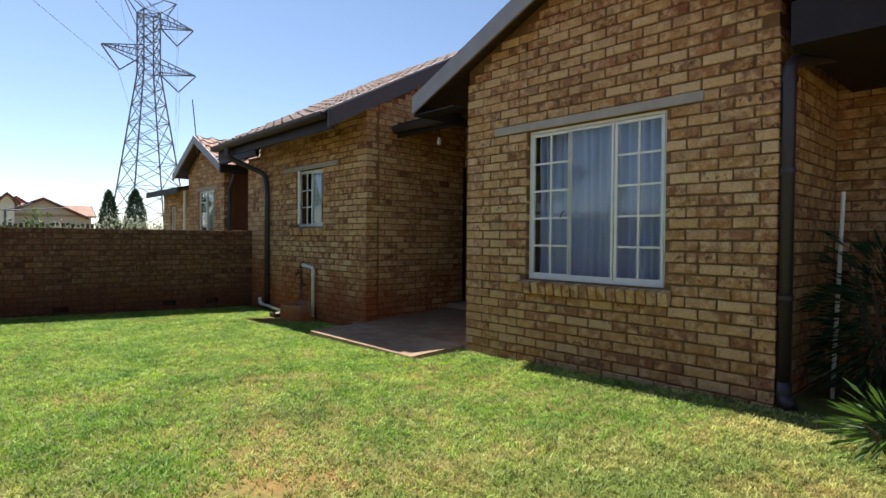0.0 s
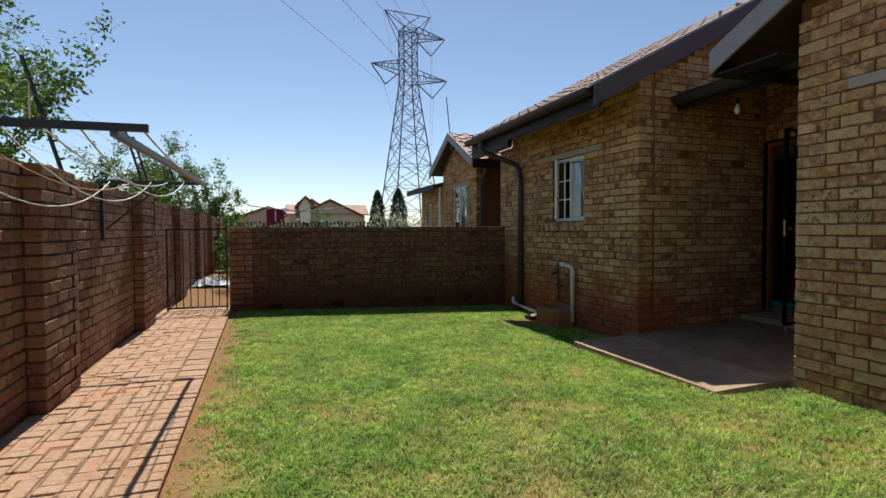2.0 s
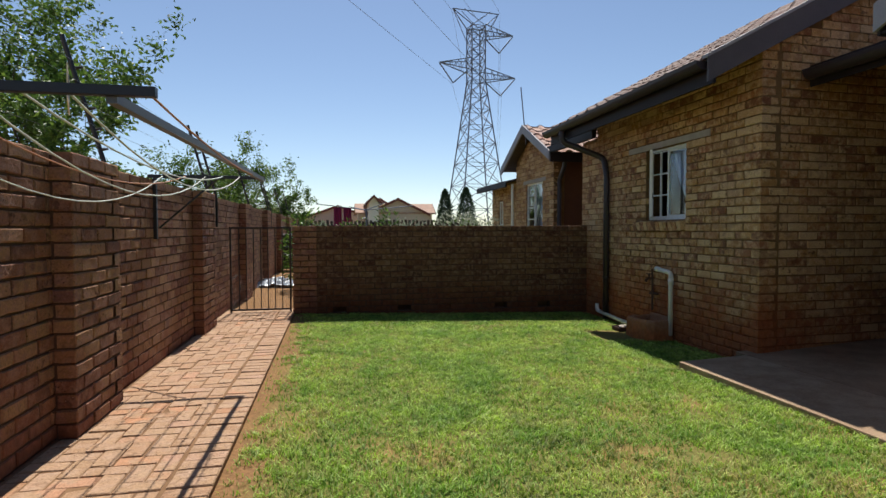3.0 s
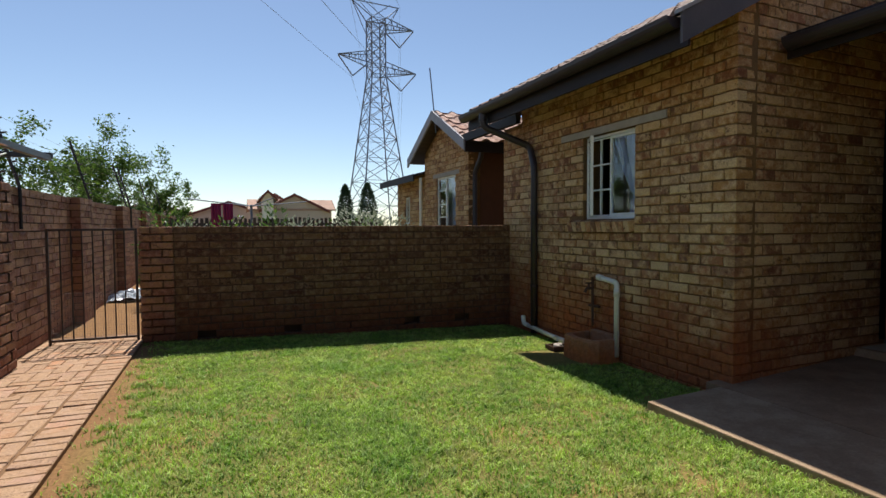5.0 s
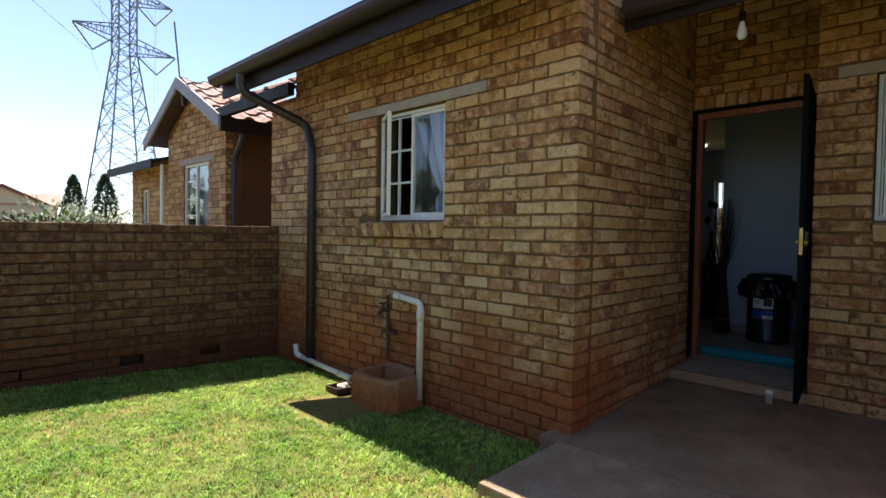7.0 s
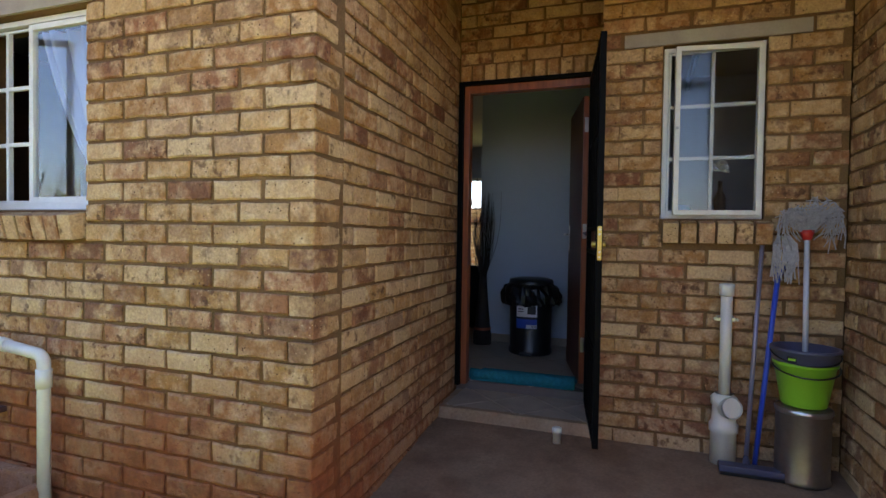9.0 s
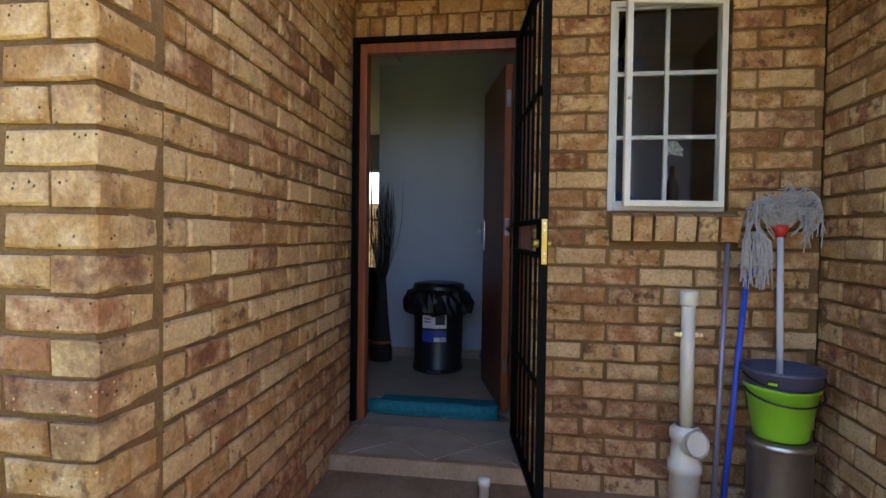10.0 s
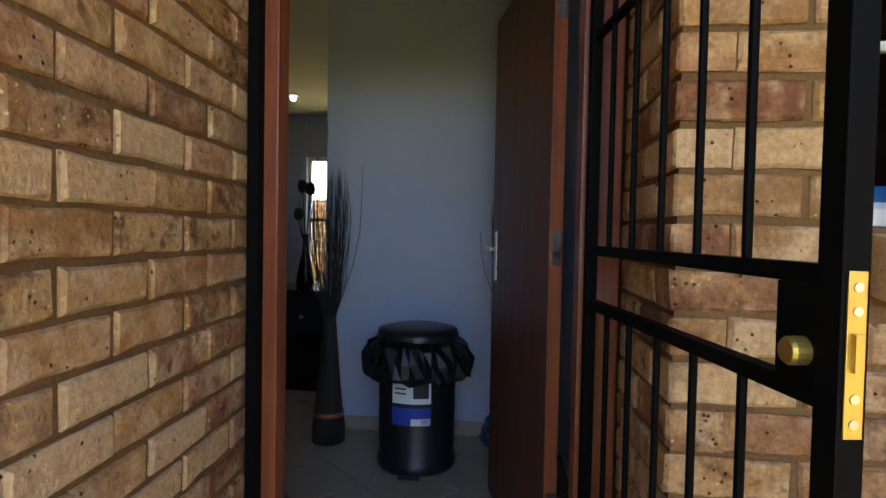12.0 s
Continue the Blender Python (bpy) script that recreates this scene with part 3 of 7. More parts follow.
# -- scullery window wall, door reveal and door head
W3 = (5.012, 5.515, 1.455, 2.395)
w = wall_thing("wall_scullery", "yellow-brown face brick wall with a small white window")
core(w, (WX + PROUD, SN, -0.3), (WX + 0.22, JY - PROUD, 3.3), [W3])
lay(w, facing(WX, JY, 0, -90), JY - SN, 3.2,
    [(JY - W3[1], JY - W3[0], W3[2], W3[3]), (JY - 5.72, JY - 4.82, 2.395, 2.475), (JY - 5.505, JY - 4.975, 1.335, 1.455)],
    BRICK, base=-0.06, near=(0.5, 1.2), lead=1, seed=17)
w = wall_thing("wall_door_reveal", "face brick reveal beside the back door")
core(w, (WX + 0.22, JY - 0.22, -0.3), (DX + 0.11, JY - PROUD, 3.3), axis=0)
lay(w, facing(DX, JY, 0, 180), DX - WX, 3.2, (), BRICK, base=-0.06, trail=2, seed=18)
w = wall_thing("wall_door_head", "face brick over the back door with a row of upright bricks")
core(w, (DX + PROUD, JY, 2.40), (DX + 0.11, KD + 0.05, 3.4))
lay(w, facing(DX, KD, 0, -90), KD - JY, 3.35, (), BRICK, base=2.525, seed=19)
for i in range(11):
    ob = new("brick", brick_data(0.073, BRICK, random))
    ob.parent = w
    ob.matrix_basis = facing(DX, KD - 0.006 - i * 0.0855, 2.405, -90) @ Matrix.Diagonal((1, 1, 1.5, 1))

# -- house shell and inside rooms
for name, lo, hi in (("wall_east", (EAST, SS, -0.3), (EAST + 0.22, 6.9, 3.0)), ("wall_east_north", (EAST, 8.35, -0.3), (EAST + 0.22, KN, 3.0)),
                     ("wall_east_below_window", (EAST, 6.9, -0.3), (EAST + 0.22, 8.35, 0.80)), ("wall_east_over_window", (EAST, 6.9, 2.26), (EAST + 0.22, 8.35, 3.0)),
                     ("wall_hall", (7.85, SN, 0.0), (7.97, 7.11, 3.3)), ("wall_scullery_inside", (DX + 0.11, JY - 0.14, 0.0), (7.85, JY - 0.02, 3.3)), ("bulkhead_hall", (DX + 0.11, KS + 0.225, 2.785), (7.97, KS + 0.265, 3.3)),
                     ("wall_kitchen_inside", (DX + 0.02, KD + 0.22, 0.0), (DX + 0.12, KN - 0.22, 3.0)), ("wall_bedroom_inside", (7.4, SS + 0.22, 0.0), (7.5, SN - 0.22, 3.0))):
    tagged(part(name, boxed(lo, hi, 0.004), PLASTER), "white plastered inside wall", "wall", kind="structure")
tagged(part("ceiling", box(box(boxed((KX + 0.22, KS + 0.23, 2.74), (EAST, KN - 0.22, 2.78)), (SX + 0.22, SS + 0.22, 2.72), (EAST, SN - 0.22, 2.76)), (WX + 0.22, SN, 2.73), (EAST, JY, 2.77)), CEILING), "off-white ceiling board", "ceiling", kind="structure")
tagged(part("ceiling_hall", boxed((DX + 0.11, JY - 0.02, 3.26), (7.85, KS + 0.22, 3.30)), CEILING), "off-white ceiling board of the hall", "ceiling", kind="structure")
floor = part("floor", box(boxed((6.355, SS + 0.22, 0.1), (EAST, KN - 0.22, FLOOR - 0.004)), (WX + 0.22, SS + 0.22, 0.1), (6.355, JY - 0.10, FLOOR - 0.004)), FLOOR_INSIDE)
tagged(floor, "ceramic tiled floor laid diagonally inside the house", "floor", kind="structure")
tagged(part("floor_kitchen", boxed((KX + 0.22, KS + 0.22, 0.1), (DX + 0.02, KN - 0.22, FLOOR)), FLOOR_INSIDE), "kitchen floor", "floor", kind="structure")
tagged(part("floor_bedroom", boxed((SX + 0.22, SS + 0.22, 0.1), (WX + 0.22, SN - 0.22, FLOOR)), FLOOR_INSIDE), "bedroom floor", "floor", kind="structure")

# -- porch slab and step
bm = bmesh.new()
box(bm, (3.49, 4.70, -0.25), (SX - 0.001, KS - 0.001, 0.095), 0.008)
slab = part("porch_slab", bm, SLAB)
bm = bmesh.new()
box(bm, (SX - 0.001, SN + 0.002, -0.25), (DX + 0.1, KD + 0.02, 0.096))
part("inner_slab", bm, SLAB_INNER, slab, "darker inner porch floor")
for v in list(slab.data.vertices) + list(slab.children[0].data.vertices):
    if v.co.z > 0:
        v.co.z += 0.042 * (v.co.x - 3.52)
tagged(slab, "worn reddish concrete porch slab with dusty edges", "porch floor", kind="structure")
step = part("door_step", boxed((5.91, JY + 0.004, 0.05), (6.352, KD + 0.01, 0.262), 0.02), STEP_CEMENT)
for v in step.data.vertices:
    if v.co.z < 0.2 and v.co.x < 6.1:
        v.co.x -= 0.09
tagged(step, "concrete door step with tiled tread", "step", kind="structure")

# -- lintels
for name, lo, hi in (("lintel_kitchen", (KX - 0.004, 7.43, 2.318), (KX + 0.10, 9.09, 2.39)), ("lintel_gable", (SX - 0.004, 2.20, 2.29), (SX + 0.10, 4.26, 2.365)), ("lintel_scullery", (WX - 0.004, 4.82, 2.398), (WX + 0.10, 5.72, 2.47))):
    tagged(part(name, boxed(lo, hi, 0.004), CONCRETE_LINTEL), "painted concrete lintel over a window", "lintel", kind="structure")


# -- brick window sills
def sill(x, y0, y1, z0, z1):
    ob = tagged(new("window_sill"), "sloping brick-on-edge window sill", "sill", kind="structure")
    n = round((y1 - y0) / 0.088)
    wdt = (y1 - y0) / n
    bm = boxed((x + 0.01, y0 + 0.01, z0), (x + 0.10, y1 - 0.01, z1 - 0.03))
    part("sill_bed", bm, MORTAR, ob)
    for i in range(n):
        bm = bmesh.new()
        box(bm, (-0.072, 0, -0.108), (0.10, wdt - 0.012, 0), 0.006)
        b = part("brick", bm, BRICK, ob)
        b.matrix_basis = Matrix.Translation((x, y0 + i * wdt + 0.006, z1 - 0.012)) @ Euler((0, radians(random.uniform(-13, -9)), 0)).to_matrix().to_4x4()


sill(KX, 7.84, 8.88, 1.318, 1.43)
sill(SX, 2.42, 3.92, 0.785, 0.885)
sill(WX, 4.975, 5.505, 1.335, 1.455)


# -- roofs
def tile_sheet(name, origin, along, up, n_along, n_up, parent, tile_w=0.30, tile_h=0.33, mat=None):
    """Overlapping clay tiles with a rolled profile, row by row up the slope."""
    along, up = Vector(along).normalized(), Vector(up).normalized()
    nrm = along.cross(up)
    if nrm.z < 0:
        nrm = -nrm
    prof = [(0.0, 0.0), (0.12, 0.035), (0.26, 0.045), (0.40, 0.030), (0.52, 0.004), (0.76, -0.004), (1.0, 0.002)]
    V, F = [], []
    for j in range(n_up):
        for i in range(n_along):
            k = len(V)
            lift = random.uniform(-0.003, 0.003)
            for s, (d, h) in ((0, (-0.02, 0.030)), (1, (0.0, 0.030)), (2, (tile_h, 0.006))):
                for u, r in prof:
                    V.append(Vector(origin) + along * ((i + u) * tile_w) + up * (j * tile_h + (d if s else 0)) + nrm * (r + (h if s else 0.0) + lift))
            m = len(prof)
            for s in range(2):
                for q in range(m - 1):
                    F.append((k + s * m + q, k + s * m + q + 1, k + (s + 1) * m + q + 1, k + (s + 1) * m + q))
    return big_mesh(name, V, F, mat or TILE, "stuff", parent)


def slope_sheet(bm, pts, thick=0.04):
    f = bm.faces.new([bm.verts.new(p) for p in pts])
    r = bmesh.ops.extrude_face_region(bm, geom=[f])
    bmesh.ops.translate(bm, vec=(0, 0, -thick), verts=[v for v in r["geom"] if isinstance(v, bmesh.types.BMVert)])
    bmesh.ops.recalc_face_normals(bm, faces=list(bm.faces))
    return bm


def roof_thing(name, label):
    return tagged(new(name), label, "roof", kind="structure")


RK0, RK1, RKX = 6.60, 10.45, 7.45
zk = K_EAVE_Z + K_SLOPE * (RKX - K_EAVE_X)
roof = roof_thing("roof_kitchen", "clay tiled roof with dark fascia and grey barge board")
part("roof_deck", slope_sheet(bmesh.new(), [(K_EAVE_X, RK0, K_EAVE_Z), (RKX, RK0, zk), (RKX, RK1, zk), (K_EAVE_X, RK1, K_EAVE_Z)]), RAFTER, roof)
part("east_slope", slope_sheet(bmesh.new(), [(RKX, SS, zk), (EAST + 0.5, SS, 2.76), (EAST + 0.5, KN, 2.76), (RKX, KN, zk)]), TILE, roof)
tile_sheet("tiles", (K_EAVE_X - 0.04, RK0 + 0.02, K_EAVE_Z + 0.01), (0, 1, 0), (1, 0, K_SLOPE), 13, 12, roof, mat=TILE_GREY)
part("fascia", boxed((K_EAVE_X - 0.025, RK0 + 0.02, K_EAVE_Z - 0.19), (K_EAVE_X, 10.45, K_EAVE_Z + 0.0)), FASCIA, roof)
part("eave_beam", boxed((4.24, 10.03, 2.71), (4.31, 11.95, 2.83), 0.004), FASCIA, roof, "dark beam running on past the wall")
bm = slope_sheet(bmesh.new(), [(K_EAVE_X - 0.10, RK0 - 0.012, K_EAVE_Z + 0.03), (K_EAVE_X - 0.10, RK0 + 0.012, K_EAVE_Z + 0.03), (RKX, RK0 + 0.012, zk + 0.08), (RKX, RK0 - 0.012, zk + 0.08)], 0.22)
part("barge_board", bm, BARGE_DARK, roof, "dark mauve-grey barge board")
bm = slope_sheet(bmesh.new(), [(K_EAVE_X - 0.12, RK0 - 0.03, K_EAVE_Z + 0.05), (K_EAVE_X - 0.12, RK0 + 0.05, K_EAVE_Z + 0.05), (RKX, RK0 + 0.05, zk + 0.10), (RKX, RK0 - 0.03, zk + 0.10)], 0.03)
part("verge_trim", bm, BARGE, roof, "grey verge trim")

RS0 = 3.99
zs = S_EAVE_Z + S_SLOPE * S_HALF
yn, ysx = S_RIDGE_Y + S_HALF, S_RIDGE_Y - S_HALF
roof = roof_thing("roof_gable", "clay tiled gable roof with pale grey barge boards")
for y in (yn, ysx):
    part("roof_deck", slope_sheet(bmesh.new(), [(RS0, S_RIDGE_Y, zs), (9.0, S_RIDGE_Y, zs), (9.0, y, S_EAVE_Z), (RS0, y, S_EAVE_Z)]), RAFTER, roof)
tile_sheet("tiles", (RS0, yn, S_EAVE_Z + 0.012), (1, 0, 0), (0, -1, S_SLOPE), 8, 6, roof)
for y in (yn + 0.03, ysx - 0.03):
    z0 = S_EAVE_Z - S_SLOPE * 0.03 + 0.05
    bm = slope_sheet(bmesh.new(), [(RS0 - 0.025, S_RIDGE_Y, zs + 0.05), (RS0, S_RIDGE_Y, zs + 0.05), (RS0, y, z0), (RS0 - 0.025, y, z0)], 0.19)
    part("barge_board", bm, BARGE, roof, "pale grey barge board")
part("fascia", boxed((RS0, yn, S_EAVE_Z - 0.18), (9.0, yn + 0.02, S_EAVE_Z)), FASCIA, roof)
part("soffit", boxed((RS0 + 0.01, SN + 0.002, S_EAVE_Z - 0.17), (SX, yn, S_EAVE_Z - 0.155)), FASCIA, roof)

PX, PZ = 4.86, 2.86
roof = roof_thing("roof_porch", "low roof over the inner porch on dark rafters")
part("roof_deck", slope_sheet(bmesh.new(), [(PX, SN, PZ), (8.0, SN, PZ + 1.1), (8.0, RK0 + 0.3, PZ + 1.1), (PX, RK0 + 0.3, PZ)]), RAFTER, roof)
part("fascia", boxed((PX - 0.022, SN + 0.002, PZ - 0.19), (PX, KS - 0.002, PZ + 0.01)), FASCIA, roof)
for i in range(4):
    y = SN + 0.18 + i * 0.56
    bm = slope_sheet(bmesh.new(), [(PX, y, PZ - 0.04), (DX, y, PZ + 0.46), (DX, y + 0.04, PZ + 0.46), (PX, y + 0.04, PZ - 0.04)], 0.11)
    part("rafter", bm, RAFTER, roof)


def gutter(name, a, b, radius, label):
    """A half-round gutter with rolled lip and stop ends, along a level line."""
    a, b = Vector(a), Vector(b)
    d = (b - a).normalized()
    s = d.cross(Vector((0, 0, 1)))
    bm = bmesh.new()
    prof = [(math.cos(t), math.sin(t)) for t in [math.pi + math.pi * k / 10 for k in range(11)]]
    prof = [(-1.08, 0.0), (-1.08, 0.09)] + prof[0:1] + prof[1:] + [(1.08, 0.09), (1.08, 0.0)]
    rings = [[bm.verts.new(p + s * (u * radius) + Vector((0, 0, v * radius))) for u, v in prof] for p in (a, b)]
    for k in range(len(prof) - 1):
        bm.faces.new((rings[0][k], rings[0][k + 1], rings[1][k + 1], rings[1][k]))
    for ring in rings:
        bm.faces.new(ring[2:-2])
    ob = part(name, bm, PIPE_DARK)
    mod = ob.modifiers.new("thickness", "SOLIDIFY")
    mod.thickness = 0.003
    return tagged(ob, label, "gutter", kind="structure")


gutter("gutter_kitchen", (K_EAVE_X - 0.095, RK0 + 0.06, K_EAVE_Z + 0.01), (K_EAVE_X - 0.095, 10.45, K_EAVE_Z - 0.01), 0.075, "dark painted half-round gutter under the tiles")
gutter("gutter_porch", (PX - 0.085, KS - 0.06, PZ - 0.06), (PX - 0.085, SN + 0.1, PZ - 0.075), 0.08, "dark painted gutter over the porch")
gutter("gutter_gable", (RS0 + 0.1, yn + 0.085, S_EAVE_Z - 0.05), (PX, yn + 0.085, S_EAVE_Z - 0.06), 0.06, "dark painted gutter on the gable's eave")

# -- garden cross wall
w = wall_thing("wall_garden", "low brown face brick garden wall in shade with bricks on top")
VENTS = [(x, x + 0.20, 0.105, 0.19) for x in (0.35, 1.30, 2.02, 2.80, 3.50)]
core(w, (-0.20 + PROUD, GY + PROUD, -0.2), (KX + 0.0, GY + 0.13, GTOP - 0.01), VENTS, axis=0, mat=MORTAR_RED)
core(w, (-0.20 + PROUD, GY + 0.13, -0.2), (KX + 0.0, GY + 0.21, GTOP - 0.01), axis=0, mat=MORTAR_RED)
lay(w, facing(-0.20, GY, 0, 0), KX + 0.20, GTOP, [(a + 0.20, b + 0.20, c, d) for a, b, c, d in VENTS], BRICK_GARDEN_SHADED, base=GTOP - 18 * COURSE + JOINT, near=(2.4, 0.9), lead=2, seed=21)
lay(w, facing(-0.20, GY + 0.22, 0, -90), 0.22, GTOP, (), BRICK_GARDEN_SHADED, base=GTOP - 18 * COURSE + JOINT, trail=1, seed=22)
lay(w, facing(1.98, GY - 0.012, 0, 0), 0.45, GTOP - 0.09, (), BRICK_GARDEN_SHADED, base=GTOP - 18 * COURSE + JOINT, singles=50, seed=23)
lay(w, facing(-0.21, GY - 0.03, 0, 0), 0.34, GTOP + 0.01, (), BRICK_RED, base=GTOP - 18 * COURSE + JOINT, singles=50, seed=24)

# -- boundary wall with piers
w = wall_thing("wall_boundary", "red-brown brick boundary wall with piers, glanced by the sun")
BTOP = 1.755
core(w, (BX - 0.21, -3.0, -0.3), (BX - PROUD, 40.0, BTOP - 0.01), mat=MORTAR_RED)
lay(w, facing(BX, -3.0, 0, 90), 43.0, BTOP, (), BRICK_RED, base=BTOP - 23 * COURSE + JOINT, near=(8.3, 1.1), seed=25)
for i in range(9):
    y = -0.75 + 3.15 * i
    p = part("pier_core", boxed((BX - 0.1, y + PROUD, -0.3), (BX + 0.115 - PROUD, y + 0.69 - PROUD, BTOP - 0.02)), MORTAR_RED, w)
    n = 140 if i in (2, 3) else 0
    lay(w, facing(BX + 0.115, y, 0, 90), 0.69, BTOP + 0.01, (), BRICK_RED, base=BTOP - 23 * COURSE + JOINT, singles=n, lead=1, trail=1, seed=30 + i)
    lay(w, facing(BX, y, 0, 0), 0.115, BTOP + 0.01, (), BRICK_RED, base=BTOP - 23 * COURSE + JOINT, singles=n // 3, trail=2, seed=50 + i)
    lay(w, facing(BX + 0.115, y + 0.69, 0, 180), 0.115, BTOP + 0.01, (), BRICK_RED, base=BTOP - 23 * COURSE + JOINT, singles=0, lead=2, seed=70 + i)

# -- closing walls behind the camera
w = wall_thing("wall_rear_garden", "brick wall closing the garden")
core(w, (-1.4, -3.2, -0.3), (6, -3.0, 1.7), axis=0)



# -- paved path: stretchers in running bond and a header edging
def build_path():
    path = part("garden_path", boxed((BX, -1.5, -0.1), (-0.19, GY + 0.5, 0.136)), plain("sandy_joint", (0.20, 0.115, 0.062), 0.95, vary=0.3, scale=8, bump=0.4, spec=0.1))
    tagged(path, "narrow brick paved path with header edging and sandy joints", "path", kind="structure")
    rnd = random.Random(5)
    cache = []
    for s in range(4):
        bm = bmesh.new()
        box(bm, (0, 0, -0.05), (0.099, 0.205, 0))
        bmesh.ops.bevel(bm, geom=list(bm.edges), offset=0.005, segments=1, affect="EDGES")
        for v in bm.verts:
            v.co += Vector((rnd.uniform(-1, 1), rnd.uniform(-1, 1), rnd.uniform(-1, 1))) * 0.0018
        me = bpy.data.meshes.new("brick")
        bm.to_mesh(me)
        bm.free()
        me.materials.append(PAVER)
        cache.append(me)
    spots = []
    # herringbone on a grid of half bricks, cut off at the edges
    for j in range(-44, 72):
        y = 3.0 + j * 0.106
        for i in range(7):
            x = BX + 0.02 + i * 0.106
            k = (i - j) % 4
            if k == 3:
                spots.append((x, y, 0, 1.0))
            elif k == 0:
                spots.append((x + (0.205 if i < 6 else 0.099), y, 90, 1.0 if i < 6 else 0.483))
            elif k == 1 and i == 0:
                spots.append((x + 0.099, y, 90, 0.483))
        spots.append((-0.191, y, 90, 1.0))
    spots = sorted([p for p in spots if p[1] < GY + 0.3], key=lambda p: abs(p[1] - 5.6))
    V, F = [], []
    for x, y, turn, cut in spots[400:]:
        n = len(V)
        m4 = pose(x, y, 0.143 + rnd.uniform(-0.004, 0.004), 0, 0, turn + rnd.uniform(-1, 1))
        V += [m4 @ Vector((u, v * cut, w)) for w in (-0.05, 0.0) for u, v in ((0, 0), (0.099, 0), (0.099, 0.205), (0, 0.205))]
        F += [(n + 4, n + 5, n + 6, n + 7)] + [(n + q, n + (q + 1) % 4, n + 4 + (q + 1) % 4, n + 4 + q) for q in range(4)]
    big_mesh("paving", V, F, PAVER, "stuff", path)
    for x, y, turn, cut in spots[:400]:
        ob = new("brick", rnd.choice(cache))
        ob.parent = path
        ob.matrix_basis = pose(x, y, 0.143 + rnd.uniform(-0.004, 0.004), rnd.uniform(-0.8, 0.8), rnd.uniform(-0.8, 0.8), turn + rnd.uniform(-1, 1)) @ Matrix.Diagonal((1, cut, 1, 1))


build_path()


# ---- windows ----
def window(name, x, y0, y1, z0, z1, depth, label):
    """A steel window's outer frame in a west-facing wall, from south y0 to north y1."""
    win = tagged(new(name), label, "window", kind="structure")
    t = 0.028
    for lo, hi in (((x, y0 + 0.003, z0 + 0.003), (x + depth, y0 + t, z1 - 0.003)), ((x, y1 - t, z0 + 0.003), (x + depth, y1 - 0.003, z1 - 0.003)), ((x - 0.012, y0 + t, z0 + 0.003), (x + depth, y1 - t, z0 + t + 0.008)), ((x, y0 + t, z1 - t), (x + depth, y1 - t, z1 - 0.003))):
        part("window_frame", boxed(lo, hi, 0.003), WHITE_STEEL, win)
    return win


def bars(win, m, w, h, cols, rows, rim=0.026, thick=0.03, pane=True, name="casement", glass=None):
    """A leaf of w by h on the plane m (x along, z up, y outwards), with glazing bars and one pane for each field."""
    leaf = new(name)
    leaf.parent = win
    leaf.matrix_basis = m
    for lo, hi in (((0, -thick / 2, 0), (rim, thick / 2, h)), ((w - rim, -thick / 2, 0), (w, thick / 2, h)), ((rim, -thick / 2, 0), (w - rim, thick / 2, rim)), ((rim, -thick / 2, h - rim), (w - rim, thick / 2, h))):
        part("rail", boxed(lo, hi, 0.003), WHITE_STEEL, leaf)
    b = 0.009
    for i in range(1, cols):
        u = rim + (w - 2 * rim) * i / cols
        part("glazing_bar", boxed((u - b, -0.011, rim), (u + b, 0.011, h - rim), 0.002), WHITE_STEEL, leaf)
    for j in range(1, rows):
        v = rim + (h - 2 * rim) * j / rows
        part("glazing_bar", boxed((rim, -0.009, v - b), (w - rim, 0.009, v + b), 0.002), WHITE_STEEL, leaf)
    if pane:
        for i in range(cols):
            for j in range(rows):
                u0, u1 = rim + (w - 2 * rim) * i / cols, rim + (w - 2 * rim) * (i + 1) / cols
                v0, v1 = rim + (h - 2 * rim) * j / rows, rim + (h - 2 * rim) * (j + 1) / rows
                p = part("pane", boxed((u0 - 0.003, -0.002, v0 - 0.003), (u1 + 0.003, 0.002, v1 + 0.003)), glass or GLASS, leaf)
                p.visible_shadow = False
    return leaf


def curtain(name, pts_top, z0, z1, pinch=None, label="", folds=9, depth=0.065, x=0.0, y0=0.0, y1=1.0):
    """A hanging cloth with folds; pinch: (height, y, narrowness) where it is tied back."""
    bm = bmesh.new()
    nu, nv = folds * 8, 26
    rnd = random.Random(len(name) + folds)
    ph = [rnd.uniform(0, 6.28) for _ in range(3)]
    grid = []
    for j in range(nv + 1):
        v = j / nv
        z = z0 + (z1 - z0) * v
        row = []
        for i in range(nu + 1):
            u = i / nu
            a, b = y0, y1
            if pinch:
                pz, py, nar = pinch
                k = math.exp(-((z - pz) / 0.10) ** 2)
                if z > pz:
                    k = max(k, 1 - min(1, (z - pz) / (z1 - pz)) ** 0.8)
                else:
                    k = max(k, 0.82)
                a, b = y0 + (py - nar - y0) * k, y1 + (py + nar - y1) * k
            y = a + (b - a) * u
            d = depth * (0.6 * math.sin(u * folds * 6.283 + ph[0] + 0.5 * math.sin(v * 3)) + 0.4 * math.sin(u * folds * 2.7 * 6.283 / 2 + ph[1])) * (0.75 + 0.25 * math.sin(v * 4 + ph[2]))
            row.append(bm.verts.new((x + d, y, z)))
        grid.append(row)
    for a, b in zip(grid, grid[1:]):
        for i in range(nu):
            bm.faces.new((a[i], a[i + 1], b[i + 1], b[i]))
    return tagged(part(name, bm, CURTAIN, smooth=True), label, "curtain")


